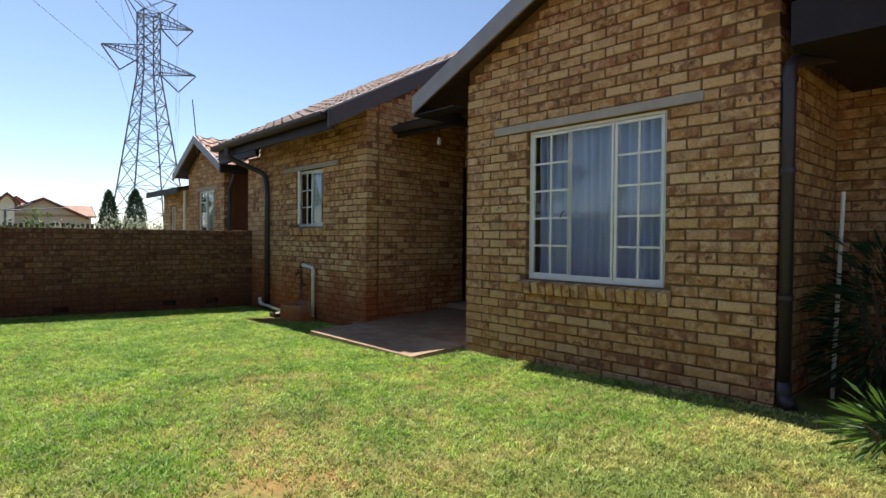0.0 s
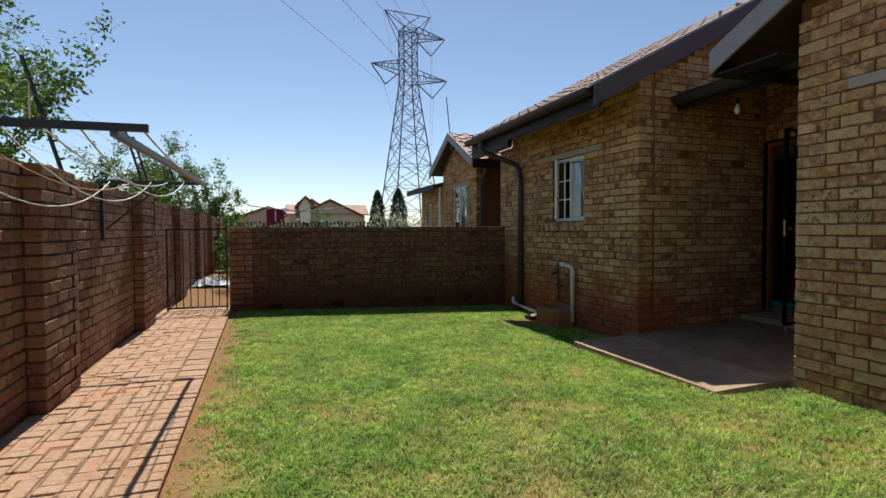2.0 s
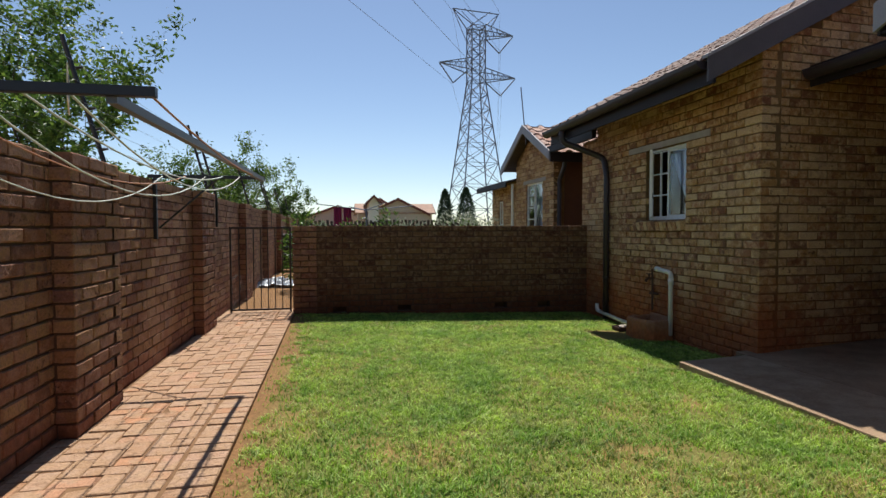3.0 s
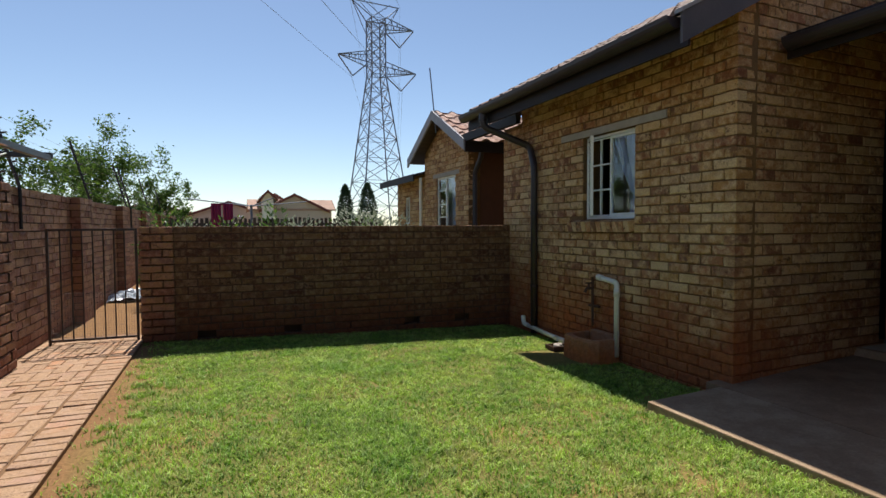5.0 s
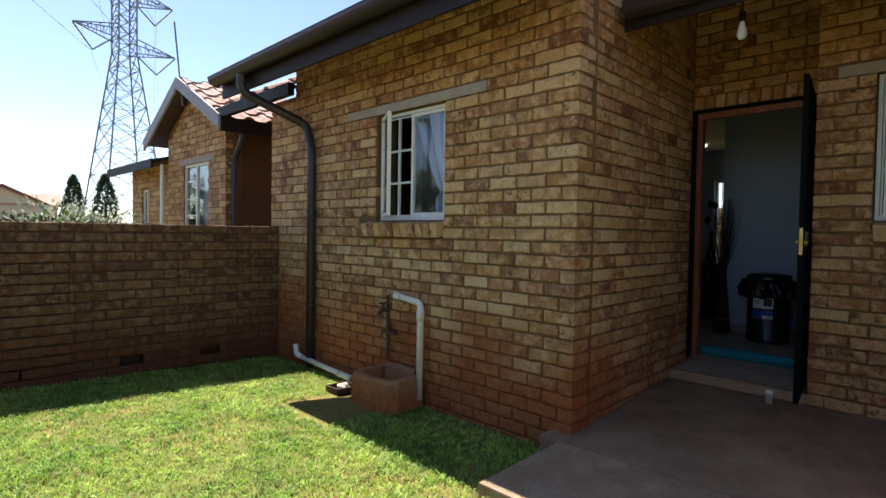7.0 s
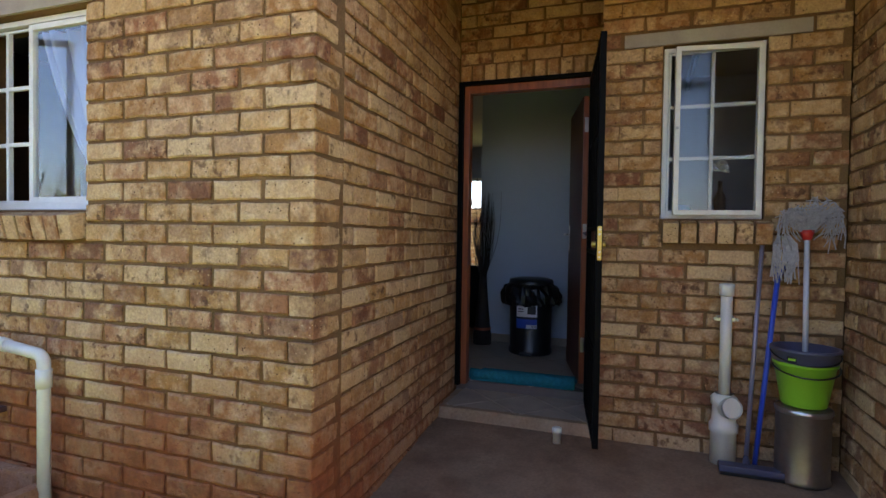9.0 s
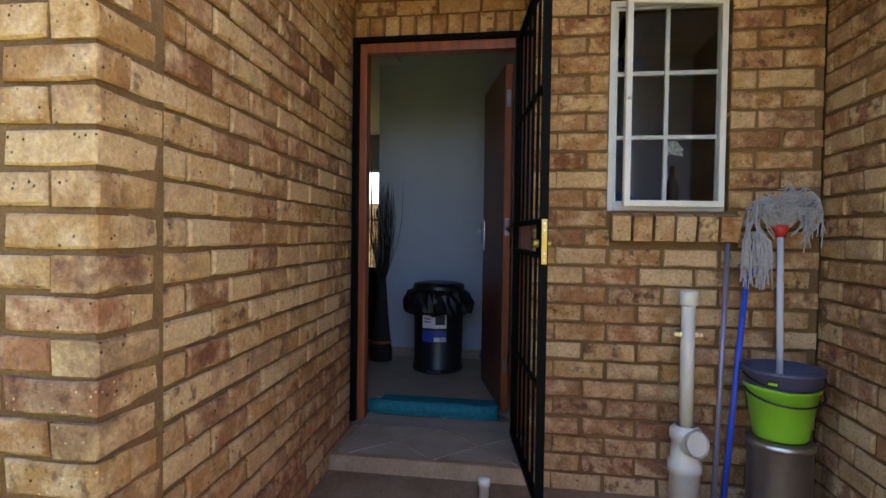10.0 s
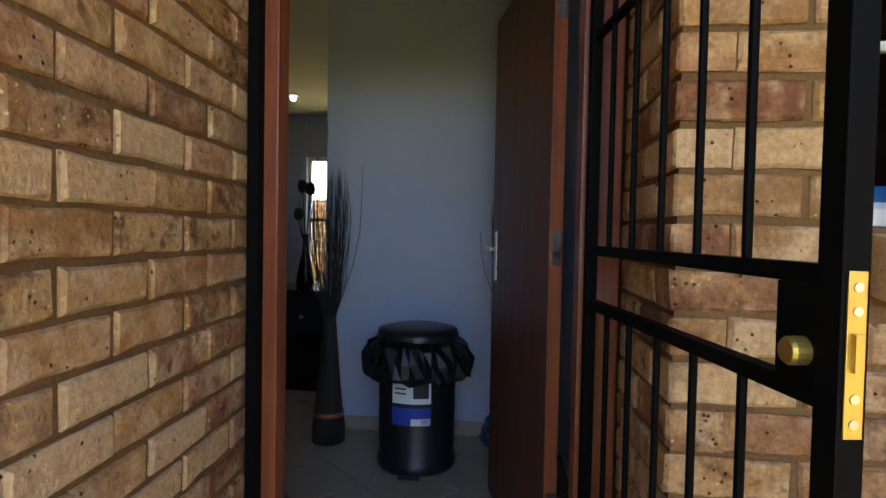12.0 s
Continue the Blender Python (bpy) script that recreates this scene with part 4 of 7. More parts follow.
# large window of the gabled block: two casements of ten panes round a fixed light
fx = SX + 0.05
win = window("window_1", fx, W1[0], W1[1], W1[2], W1[3], 0.035, "white steel window, two small-paned casements round a fixed light")
wh = W1[3] - W1[2] - 0.07
for y, cols, rows in ((W1[1] - 0.03, 2, 5), (3.40, 1, 1), (2.945, 2, 5)):
    wd = {3.40: 0.445}.get(y, 0.435)
    bars(win, facing(fx + 0.012, y, W1[2] + 0.036, -90), wd, wh, cols, rows, rim=0.022 if cols == 1 else 0.026, name="fixed_light" if cols == 1 else "casement")
part("stay", tube(bmesh.new(), bend([(fx - 0.02, 3.43, 1.52), (fx - 0.05, 3.44, 1.50), (fx - 0.03, 3.47, 1.46)], 0.01), 0.005, 6), PIPE_DARK, win, "dark casement stay")
curtain("curtain", None, W1[2] + 0.02, W1[3] - 0.02, label="pale blue-white net curtain drawn across the large window", folds=14, depth=0.07, x=SX + 0.165, y0=W1[0] + 0.03, y1=W1[1] - 0.03)

# kitchen window: casement swung open, white burglar bars behind it, fixed pane beside it
fx = KX + 0.055
win = window("window_2", fx, W2[0], W2[1], W2[2], W2[3], 0.035, "white steel kitchen window with one casement standing open")
wh = W2[3] - W2[2] - 0.07
bars(win, facing(fx + 0.01, W2[0] + 0.43, W2[2] + 0.036, -90), 0.40, wh, 1, 1, name="fixed_light")
leaf = bars(win, pose(fx - 0.005, W2[1] - 0.035, W2[2] + 0.036, 0, 0, -121), 0.395, wh, 1, 1)
grid = bars(win, facing(fx + 0.028, W2[1] - 0.03, W2[2] + 0.036, -90), 0.375, wh, 2, 3, rim=0.012, thick=0.012, pane=False, name="burglar_bars")
part("stay", tube(bmesh.new(), bend([(fx - 0.01, W2[1] - 0.06, 1.80), (fx - 0.03, W2[1] - 0.10, 1.79), (fx - 0.02, W2[1] - 0.12, 1.70)], 0.01), 0.006, 6), PIPE_DARK, win, "dark casement stay")
curtain("curtain", None, W2[2] - 0.02, W2[3] - 0.02, pinch=(1.66, 8.00, 0.065), label="white curtain tied back at the kitchen window", folds=6, x=KX + 0.20, y0=W2[0] + 0.02, y1=W2[0] + 0.56)

# scullery window, casement just ajar
fx = WX + 0.05
win = window("window_3", fx, W3[0], W3[1], W3[2], W3[3], 0.035, "small white six-pane window standing slightly ajar")
bars(win, facing(fx - 0.085, W3[1] - 0.06, W3[2] + 0.02, -90) @ pose(0, 0, 0, 0, 0, 8), 0.43, W3[3] - W3[2] - 0.045, 1, 1, glass=FROSTED)
bars(win, facing(fx + 0.02, W3[1] - 0.03, W3[2] + 0.036, -90), W3[1] - W3[0] - 0.06, W3[3] - W3[2] - 0.065, 2, 3, rim=0.012, thick=0.012, pane=False, name="burglar_bars")
part("latch", lathe(bmesh.new(), [(0.0, 0), (0.008, 0.0), (0.008, 0.012), (0.0, 0.013)], 10, (fx - 0.105, W3[1] - 0.075, 1.93)), STEEL, win)
win = tagged(new("window_4"), "bright living room window with burglar bars", "window", kind="structure")
for y in (6.9, 7.62, 8.31):
    part("window_frame", boxed((EAST + 0.05, y, 0.80), (EAST + 0.09, y + 0.04, 2.26), 0.004), WHITE_STEEL, win)
for z in (0.80, 1.53, 2.22):
    part("window_frame", boxed((EAST + 0.052, 6.9, z), (EAST + 0.088, 8.35, z + 0.04), 0.004), WHITE_STEEL, win)
for i in range(11):
    part("burglar_bar", tube(bmesh.new(), [(EAST + 0.02, 6.98 + i * 0.125, 0.80), (EAST + 0.02, 6.98 + i * 0.125, 2.26)], 0.006, 6), BLACK_STEEL, win)

# ---- back door ----
door = tagged(new("door_1"), "varnished red-brown timber door frame with the brown door standing open", "door", kind="structure")
for lo, hi in (((DX + 0.004, KD - 0.075, 0.31), (DX + 0.075, KD - 0.004, 2.40)), ((DX + 0.004, JY + 0.004, 0.31), (DX + 0.10, JY + 0.105, 2.40)), ((DX + 0.004, JY + 0.105, 2.325), (DX + 0.075, KD - 0.075, 2.40))):
    part("frame", boxed(lo, hi, 0.006), FRAME_WOOD, door)
leaf = new("door_leaf")
leaf.parent = door
leaf.matrix_basis = pose(6.52, 5.962, FLOOR + 0.01, 0, 0, 14)
part("panel", boxed((0, 0, 0), (0.72, 0.042, 1.97), 0.003), DOOR_WOOD, leaf)
part("edge_lipping", boxed((-0.004, 0.002, 0.002), (-0.0005, 0.040, 1.968)), FRAME_WOOD, leaf)
for z in (0.22, 1.0, 1.725):
    part("hinge", boxed((-0.0065, 0.008, z), (-0.0042, 0.034, z + 0.10), 0.0), STEEL, leaf, "pale steel hinge")
part("handle", tube(bmesh.new(), bend([(0.66, 0.04, 1.03), (0.66, 0.085, 1.03), (0.57, 0.085, 1.03)], 0.015), 0.009, 8), STEEL, leaf, "steel lever handle")
part("lock_plate", boxed((0.64, 0.042, 0.90), (0.68, 0.046, 1.10), 0.002), STEEL, leaf)

# security gate, hinged on the reveal and swung out
gate = tagged(new("security_gate"), "black steel security gate with brass lock, swung open", "gate")
gate.matrix_world = pose(6.25, 5.927, 0.30, 0, 0, 189.0)
GW, GH = 0.832, 2.05
for lo, hi in (((0, -0.013, 0), (0.026, 0.013, GH)), ((GW - 0.034, -0.015, 0), (GW, 0.015, GH)), ((0.026, -0.013, GH - 0.026), (GW - 0.03, 0.013, GH)), ((0.026, -0.013, 0.0), (GW - 0.03, 0.013, 0.026))):
    part("gate_frame", boxed(lo, hi, 0.002), BLACK_STEEL, gate)
for z in (0.955, 1.085):
    part("rail", boxed((0.026, -0.012, z), (GW - 0.03, 0.012, z + 0.022), 0.002), BLACK_STEEL, gate)
for z in (0.45, 1.60):
    part("rail", boxed((0.026, -0.008, z), (GW - 0.03, 0.008, z + 0.016), 0.002), BLACK_STEEL, gate)
for i in range(5):
    x = 0.138 + i * 0.128
    part("bar", tube(bmesh.new(), [(x, 0, 0.026), (x, 0, 0.955)], 0.0068, 8), BLACK_STEEL, gate)
    part("bar", tube(bmesh.new(), [(x, 0, 1.107), (x, 0, GH - 0.026)], 0.0068, 8), BLACK_STEEL, gate)
part("lock_box", boxed((GW - 0.098, -0.014, 0.977), (GW - 0.03, 0.014, 1.085), 0.002), BLACK_STEEL, gate)
lockp = part("lock_plate", boxed((GW + 0.0005, -0.010, 0.935), (GW + 0.003, 0.010, 1.102), 0.001), BRASS, gate, "scratched brass lock plate")
for z in (0.95, 0.975, 1.062, 1.086):
    part("screw", tube(bmesh.new(), [(GW + 0.002, 0, z), (GW + 0.0045, 0, z)], 0.005, 10), STEEL, lockp)
part("latch", boxed((GW + 0.002, -0.005, 1.002), (GW + 0.009, 0.005, 1.04), 0.001), BRASS, lockp)
part("cylinder", tube(bmesh.new(), [(GW - 0.052, -0.034, 1.012), (GW - 0.052, -0.030, 1.012), (GW - 0.052, 0.030, 1.012), (GW - 0.052, 0.034, 1.012)], [0.013, 0.016, 0.016, 0.013], 16), BRASS, gate, "brass lock cylinder with thumb turn")
for z in (0.2, 1.75):
    part("hinge", tube(bmesh.new(), [(-0.012, 0, z), (-0.012, 0, z + 0.09)], 0.012, 10), BLACK_STEEL, gate)

# black steel jamb of the gate against the porch wall
jamb = tagged(part("gate_jamb", boxed((DX - 0.035, KD - 0.036, 0.31), (DX + 0.002, KD - 0.005, 2.40), 0.002), BLACK_STEEL), "black steel gate jamb fixed to the brickwork", "gate jamb", kind="structure")
tagged(part("gate_head", boxed((DX - 0.035, JY + 0.004, 2.375), (DX + 0.002, KD - 0.037, 2.40), 0.002), BLACK_STEEL), "black steel gate head under the bricks", "gate jamb", kind="structure")

# ---- inside the hall ----
rnd = random.Random(9)
tile_me = bpy.data.meshes.new("tile")
bm = boxed((-0.147, -0.147, -0.006), (0.147, 0.147, 0.0), 0.0)
bmesh.ops.bevel(bm, geom=[e for e in bm.edges if all(v.co.z > -0.001 for v in e.verts)], offset=0.002, segments=1, affect="EDGES")
bm.to_mesh(tile_me)
bm.free()
tile_me.materials.append(FLOOR_TILE)
for i in range(-6, 16):
    for j in range(-12, 12):
        x, y = 6.55 + (i + j) * 0.2121, 6.3 + (i - j) * 0.2121
        if 6.5 < x < 9.6 and 5.8 < y < (7.02 if x < 7.0 else 8.6):
            ob = new("tile", tile_me)
            ob.parent = floor
            ob.matrix_basis = pose(x, y, FLOOR + 0.002 + rnd.uniform(0, 0.0008), 0, 0, 45)
STEP_TILE = plain("worn_step_tile", (0.40, 0.315, 0.225), 0.6, vary=0.25, scale=6, bump=0.1)
# diagonal tiles on the door step's tread, cut to its edges
for i in range(-3, 4):
    for j in range(-3, 4):
        bm = box(bmesh.new(), (-0.145, -0.145, -0.006), (0.145, 0.145, 0.0))
        bmesh.ops.transform(bm, matrix=pose(6.13 + (i + j) * 0.2121, 6.30 + (i - j) * 0.2121, 0.267 + rnd.uniform(0, 0.0008), 0, 0, 45), verts=list(bm.verts))
        for co, no in (((5.935, 0, 0), (-1, 0, 0)), ((6.35, 0, 0), (1, 0, 0)), ((0, JY + 0.03, 0), (0, -1, 0)), ((0, KD - 0.05, 0), (0, 1, 0))):
            bmesh.ops.bisect_plane(bm, geom=list(bm.verts) + list(bm.edges) + list(bm.faces), plane_co=co, plane_no=no, clear_outer=True)
        if len(bm.faces) > 2:
            part("tile", bm, STEP_TILE, step)
tagged(part("baseboard", boxed((7.838, JY + 0.0, FLOOR), (7.85, 7.11, FLOOR + 0.075), 0.002), FLOOR_TILE), "tiled skirting along the white wall", "baseboard", kind="structure")

TEAL = plain("teal_towel", (0.02, 0.20, 0.25), 0.95, vary=0.35, scale=40, bump=0.9, spec=0.1)
mat = thing("door_mat", (6.435, 6.37, FLOOR + 0.004), "rolled teal towel laid as a mat in the doorway", "mat")
bm = box(bmesh.new(), (-0.10, -0.355, 0), (0.24, 0.355, 0.014), 0.005)
part("cloth", bm, TEAL, mat)
bm = tube(bmesh.new(), [(-0.075, -0.36 + 0.072 * i, 0.040 + rnd.uniform(-0.003, 0.003)) for i in range(11)], [0.04 + rnd.uniform(-0.004, 0.004) for _ in range(11)], 14)
part("rolled_edge", bm, TEAL, mat, smooth=True)

BLACK_PLASTIC = plain("black_plastic", (0.012, 0.012, 0.013), 0.35, vary=0.3, scale=10, bump=0.08)
BAG = plain("black_bag_film", (0.008, 0.008, 0.009), 0.32, vary=0.3, scale=14, bump=0.3, spec=0.3)
LABEL_WHITE = plain("label_white", (0.70, 0.70, 0.70), 0.5, vary=0.06)
LABEL_BLUE = plain("label_blue", (0.02, 0.06, 0.36), 0.45, vary=0.1)
LABEL_BLACK = plain("label_black", (0.015, 0.015, 0.018), 0.5, vary=0.1)
bin_ = thing("pedal_bin", pose(7.46, 6.525, FLOOR + 0.003) @ Matrix.Diagonal((1.1, 1.1, 1.17, 1)), "black plastic pedal bin with bag hanging over its rim", "bin")
part("body", lathe(bmesh.new(), [(0.0, 0), (0.165, 0), (0.172, 0.012), (0.168, 0.04), (0.162, 0.05), (0.168, 0.44), (0.172, 0.46), (0.15, 0.46)], 40), BLACK_PLASTIC, bin_, smooth=True)
part("lid", lathe(bmesh.new(), [(0.174, 0.50), (0.176, 0.53), (0.170, 0.55), (0.12, 0.562), (0.0, 0.565)], 40), BLACK_PLASTIC, bin_, smooth=True)
bm = bmesh.new()
rows = []
for j, (r, z) in enumerate(((0.172, 0.52), (0.205, 0.50), (0.232, 0.44), (0.238, 0.395), (0.228, 0.37), (0.19, 0.375))):
    rows.append([bm.verts.new(((r + 0.010 * math.sin(k * 1.9 + j) * (j > 0) + rnd.uniform(-0.012, 0.012)) * math.cos(6.2832 * k / 48), (r + 0.010 * math.sin(k * 1.9 + j) * (j > 0) + rnd.uniform(-0.012, 0.012)) * math.sin(6.2832 * k / 48), z + rnd.uniform(-0.012, 0.012) * (j > 0))) for k in range(48)])
for a, b in zip(rows, rows[1:]):
    for k in range(48):
        bm.faces.new((a[k], a[(k + 1) % 48], b[(k + 1) % 48], b[k]))
part("bin_bag", bm, BAG, bin_, "crumpled shiny black bag")


def curved_patch(r, a0, a1, z0, z1, n=10):
    bm = bmesh.new()
    lo = [bm.verts.new((r * math.cos(a0 + (a1 - a0) * k / n), r * math.sin(a0 + (a1 - a0) * k / n), z0)) for k in range(n + 1)]
    hi = [bm.verts.new((v.co.x, v.co.y, z1)) for v in lo]
    for k in range(n):
        bm.faces.new((lo[k], lo[k + 1], hi[k + 1], hi[k]))
    return bm


PI = math.pi
lab = part("label", curved_patch(0.1725, PI - 0.48, PI + 0.48, 0.245, 0.37), LABEL_WHITE, bin_, "white paper label with a picture")
part("picture", curved_patch(0.1735, PI + 0.05, PI + 0.42, 0.305, 0.365), LABEL_BLACK, lab)
part("band", curved_patch(0.1735, PI - 0.48, PI + 0.48, 0.268, 0.284), LABEL_BLACK, lab)
part("blue_field", curved_patch(0.1735, PI - 0.48, PI + 0.48, 0.20, 0.268), LABEL_BLUE, lab)
part("barcode", curved_patch(0.1745, PI + 0.0, PI + 0.46, 0.202, 0.228), LABEL_WHITE, lab)
for i in range(6):
    a = PI + 0.24 + i * 0.035
    part("barcode_line", curved_patch(0.1752, a, a + 0.015, 0.205, 0.226, 2), LABEL_BLACK, lab)
for i in range(2):
    part("text_line", curved_patch(0.1738, PI - 0.40, PI - 0.12, 0.338 - i * 0.018, 0.344 - i * 0.018, 4), LABEL_BLACK, lab)
part("pedal", boxed((-0.205, -0.045, 0.005), (-0.16, 0.045, 0.022), 0.006), BLACK_PLASTIC, bin_)

DARK_VASE = plain("dark_woven_vase", (0.02, 0.013, 0.010), 0.7, vary=0.4, scale=40, bump=0.6)
TWIG = plain("dark_twigs", (0.018, 0.013, 0.012), 0.8, vary=0.3)


def twig_vase(place, label):
    v = thing("floor_vase", place, label, "vase")
    part("vase_body", lathe(bmesh.new(), [(0.0, 0), (0.085, 0), (0.085, 0.09), (0.075, 0.14), (0.05, 0.40), (0.033, 0.62), (0.033, 0.66), (0.02, 0.64)], 24), DARK_VASE, v, smooth=True)
    part("vase_band", lathe(bmesh.new(), [(0.078, 0.135), (0.082, 0.145), (0.079, 0.16)], 24), FRAME_WOOD, v)
    for i in range(70):
        a, s = rnd.uniform(0, 6.28), rnd.uniform(0.01, 0.10) * (1 if i > 6 else 2.1)
        h = rnd.uniform(0.62, 0.83)
        p = [Vector((0.015 * math.cos(a), 0.015 * math.sin(a), 0.60))]
        for k in range(1, 6):
            t = k / 5
            w2 = 0.02 + s * math.sin(min(1.0, t * 1.1) * 1.7)
            p.append(Vector((w2 * math.cos(a), w2 * math.sin(a), 0.60 + h * t)) + Vector((rnd.uniform(-1, 1), rnd.uniform(-1, 1), 0)) * 0.008)
        part("twig", tube(bmesh.new(), p, [0.0028, 0.0026, 0.0023, 0.002, 0.0016, 0.001], 4, False), TWIG, v)
    return v


twig_vase((7.66, 7.02, FLOOR + 0.003), "tall dark vase of thin dry twigs beside the white wall")
twig_vase((7.76, 6.09, FLOOR + 0.003), "tall dark vase of dry twigs behind the door")
BLUE_BAG = plain("blue_plastic_bag", (0.03, 0.09, 0.20), 0.25, vary=0.4, scale=20, bump=0.6)
bag = thing("plastic_bag", (7.66, 6.13, FLOOR + 0.003), "crumpled blue plastic bag on the hall floor", "bag")
bm = bmesh.new()
bmesh.ops.create_icosphere(bm, subdivisions=4, radius=1.0)
for v in bm.verts:
    k = 1 + 0.25 * noise.noise(v.co * 2.3) + 0.12 * noise.noise(v.co * 6)
    v.co = Vector((v.co.x * 0.08 * k, v.co.y * 0.09 * k, max(0.0, (v.co.z * 0.85 + 0.75) * 0.11 * k)))
part("bag_film", bm, BLUE_BAG, bag)
cab = thing("cabinet", (8.75, 7.75, FLOOR + 0.003 - 0.0), "glossy black side cabinet in the living room", "cabinet")
GLOSS_BLACK = plain("gloss_black", (0.01, 0.01, 0.011), 0.12, vary=0.2, bump=0)
part("carcass", boxed((-0.25, -0.65, 0.0), (0.25, 0.55, 0.66), 0.006), GLOSS_BLACK, cab)
part("top", boxed((-0.27, -0.67, 0.66), (0.27, 0.57, 0.69), 0.006), GLOSS_BLACK, cab)
for y in (-0.535, 0.01):
    d = part("cabinet_door", boxed((-0.262, y, 0.06), (-0.251, y + 0.525, 0.64), 0.003), GLOSS_BLACK, cab)
    part("knob", boxed((-0.28, y + 0.25, 0.5), (-0.262, y + 0.27, 0.52), 0.003), STEEL, d)
for i, y in enumerate((-0.22, 0.02)):
    fv = thing("flower_vase", (8.68, 7.50 + y, FLOOR + 0.694), "slender black vase with dark tulips on the cabinet", "vase", "vases on the cabinet")
    part("vase_body", lathe(bmesh.new(), [(0.0, 0), (0.06, 0), (0.065, 0.05), (0.045, 0.16), (0.022, 0.26), (0.020, 0.36), (0.026, 0.38)], 20), GLOSS_BLACK, fv, smooth=True)
    for k, (dx, dy, h) in enumerate(((0, -0.03, 0.66), (0.02, 0.035, 0.68), (-0.01, 0.05, 0.48))):
        st = part("stem", tube(bmesh.new(), [(0, 0, 0.30), (dx * 0.5, dy * 0.5, h * 0.75), (dx, dy, h)], 0.004, 6), TWIG, fv)
        part("bloom", lathe(bmesh.new(), [(0.004, h - 0.01), (0.03, h + 0.01), (0.036, h + 0.04), (0.026, h + 0.075), (0.012, h + 0.085)], 10, (dx, dy, 0)), TWIG, st, "dark tulip head")

# small glowing globe added for a bright indoor spot of unknown source
cl = thing("ceiling_lamp", (10.1, 8.17, 2.74), "small glowing white globe on the living room ceiling", "lamp")
part("lamp_base", lathe(bmesh.new(), [(0.0, 0.0), (0.06, 0.0), (0.06, -0.015), (0.035, -0.02), (0.0, -0.02)], 24), WHITE_STEEL, cl)
GLOW, gn, gl_, gb = material("globe_glow", 0.4)
gb.inputs["Base Color"].default_value = (0.9, 0.88, 0.8, 1)
gb.inputs["Emission Color"].default_value, gb.inputs["Emission Strength"].default_value = (1.0, 0.93, 0.8, 1), 0.8
part("lamp_globe", lathe(bmesh.new(), [(0.0, -0.062), (0.016, -0.059), (0.027, -0.045), (0.026, -0.03), (0.02, -0.02)], 20), GLOW, cl, "glowing opal globe", smooth=True)

# things on the sill inside the scullery window
shelf = tagged(part("inside_sill", boxed((WX + 0.10, W3[0], W3[2] - 0.06), (WX + 0.30, W3[1], W3[2] - 0.002), 0.004), PLASTER), "plastered inside window ledge", "sill", kind="structure")
BLUE_TUB = plain("blue_tub", (0.02, 0.16, 0.42), 0.35, vary=0.1)
tub = thing("plastic_tub", (WX + 0.2, 5.40, W3[2]), "small blue plastic tub on the window ledge", "tub")
part("tub_body", lathe(bmesh.new(), [(0.0, 0.0), (0.045, 0), (0.052, 0.085), (0.048, 0.085), (0.042, 0.006), (0.0, 0.006)], 24), BLUE_TUB, tub, smooth=True)
vs = thing("bottle", (WX + 0.2, 5.20, W3[2]), "slim vase with a pale flower on the window ledge", "vase")
part("bottle_body", lathe(bmesh.new(), [(0.0, 0), (0.03, 0), (0.032, 0.12), (0.012, 0.17), (0.012, 0.22)], 18), DARK_VASE, vs, smooth=True)
bm = bmesh.new()
for i in range(26):
    a, b2 = rnd.uniform(0, 6.28), rnd.uniform(-0.6, 1.4)
    d = Vector((math.cos(a) * math.cos(b2), math.sin(a) * math.cos(b2), math.sin(b2)))
    tube(bm, [Vector((0, 0, 0.28)), Vector((0, 0, 0.29)) + d * 0.03, Vector((0, 0, 0.29)) + d * 0.05], [0.006, 0.012, 0.003], 5)
part("flower", bm, LABEL_WHITE, vs, "pale dried flower")

# ---- porch clutter ----
SLABZ = 0.096 + 0.042 * (5.75 - 3.52)
pv = thing("vent_pipe", (WX - 0.075, 5.185, SLABZ), "white plastic waste pipe with an open gully bend", "pipe")
part("lower_socket", lathe(bmesh.new(), [(0.0, 0), (0.062, 0), (0.062, 0.16), (0.070, 0.165), (0.070, 0.20), (0.060, 0.215), (0.055, 0.30), (0.064, 0.305), (0.064, 0.34), (0.044, 0.36)], 28), PVC, pv, smooth=True)
part("upright_pipe", tube(bmesh.new(), [(0, 0, 0.34), (0, 0, 0.92)], 0.028, 24), PVC, pv, smooth=True)
part("top_socket", lathe(bmesh.new(), [(0.029, 0.865), (0.036, 0.87), (0.036, 0.925), (0.028, 0.93), (0.024, 0.925), (0.024, 0.88)], 24), PVC, pv, smooth=True)
elbow = part("access_mouth", tube(bmesh.new(), [(0, 0, 0.27), (-0.055, -0.02, 0.30), (-0.075, -0.028, 0.305)], [0.045, 0.052, 0.056], 24, False), PVC, pv, smooth=True)
part("access_cap", tube(bmesh.new(), [(-0.068, -0.025, 0.304), (-0.074, -0.028, 0.3055)], 0.050, 24), PVC, pv)
clip = part("pipe_clip", boxed((-0.01, -0.042, 0.735), (0.07, 0.042, 0.755), 0.003), STEEL, pv, "steel pipe clip")
for y in (-0.05, 0.05):
    part("clip_bolt", tube(bmesh.new(), [(-0.012, y, 0.745), (0.02, y, 0.745)], 0.008, 8), STEEL, pv)
capz = 0.096 + 0.042 * (5.745 - 3.52)
cp = thing("pipe_stub", (5.745, 6.03, capz), "short white plastic pipe stub standing on the slab", "pipe stub")
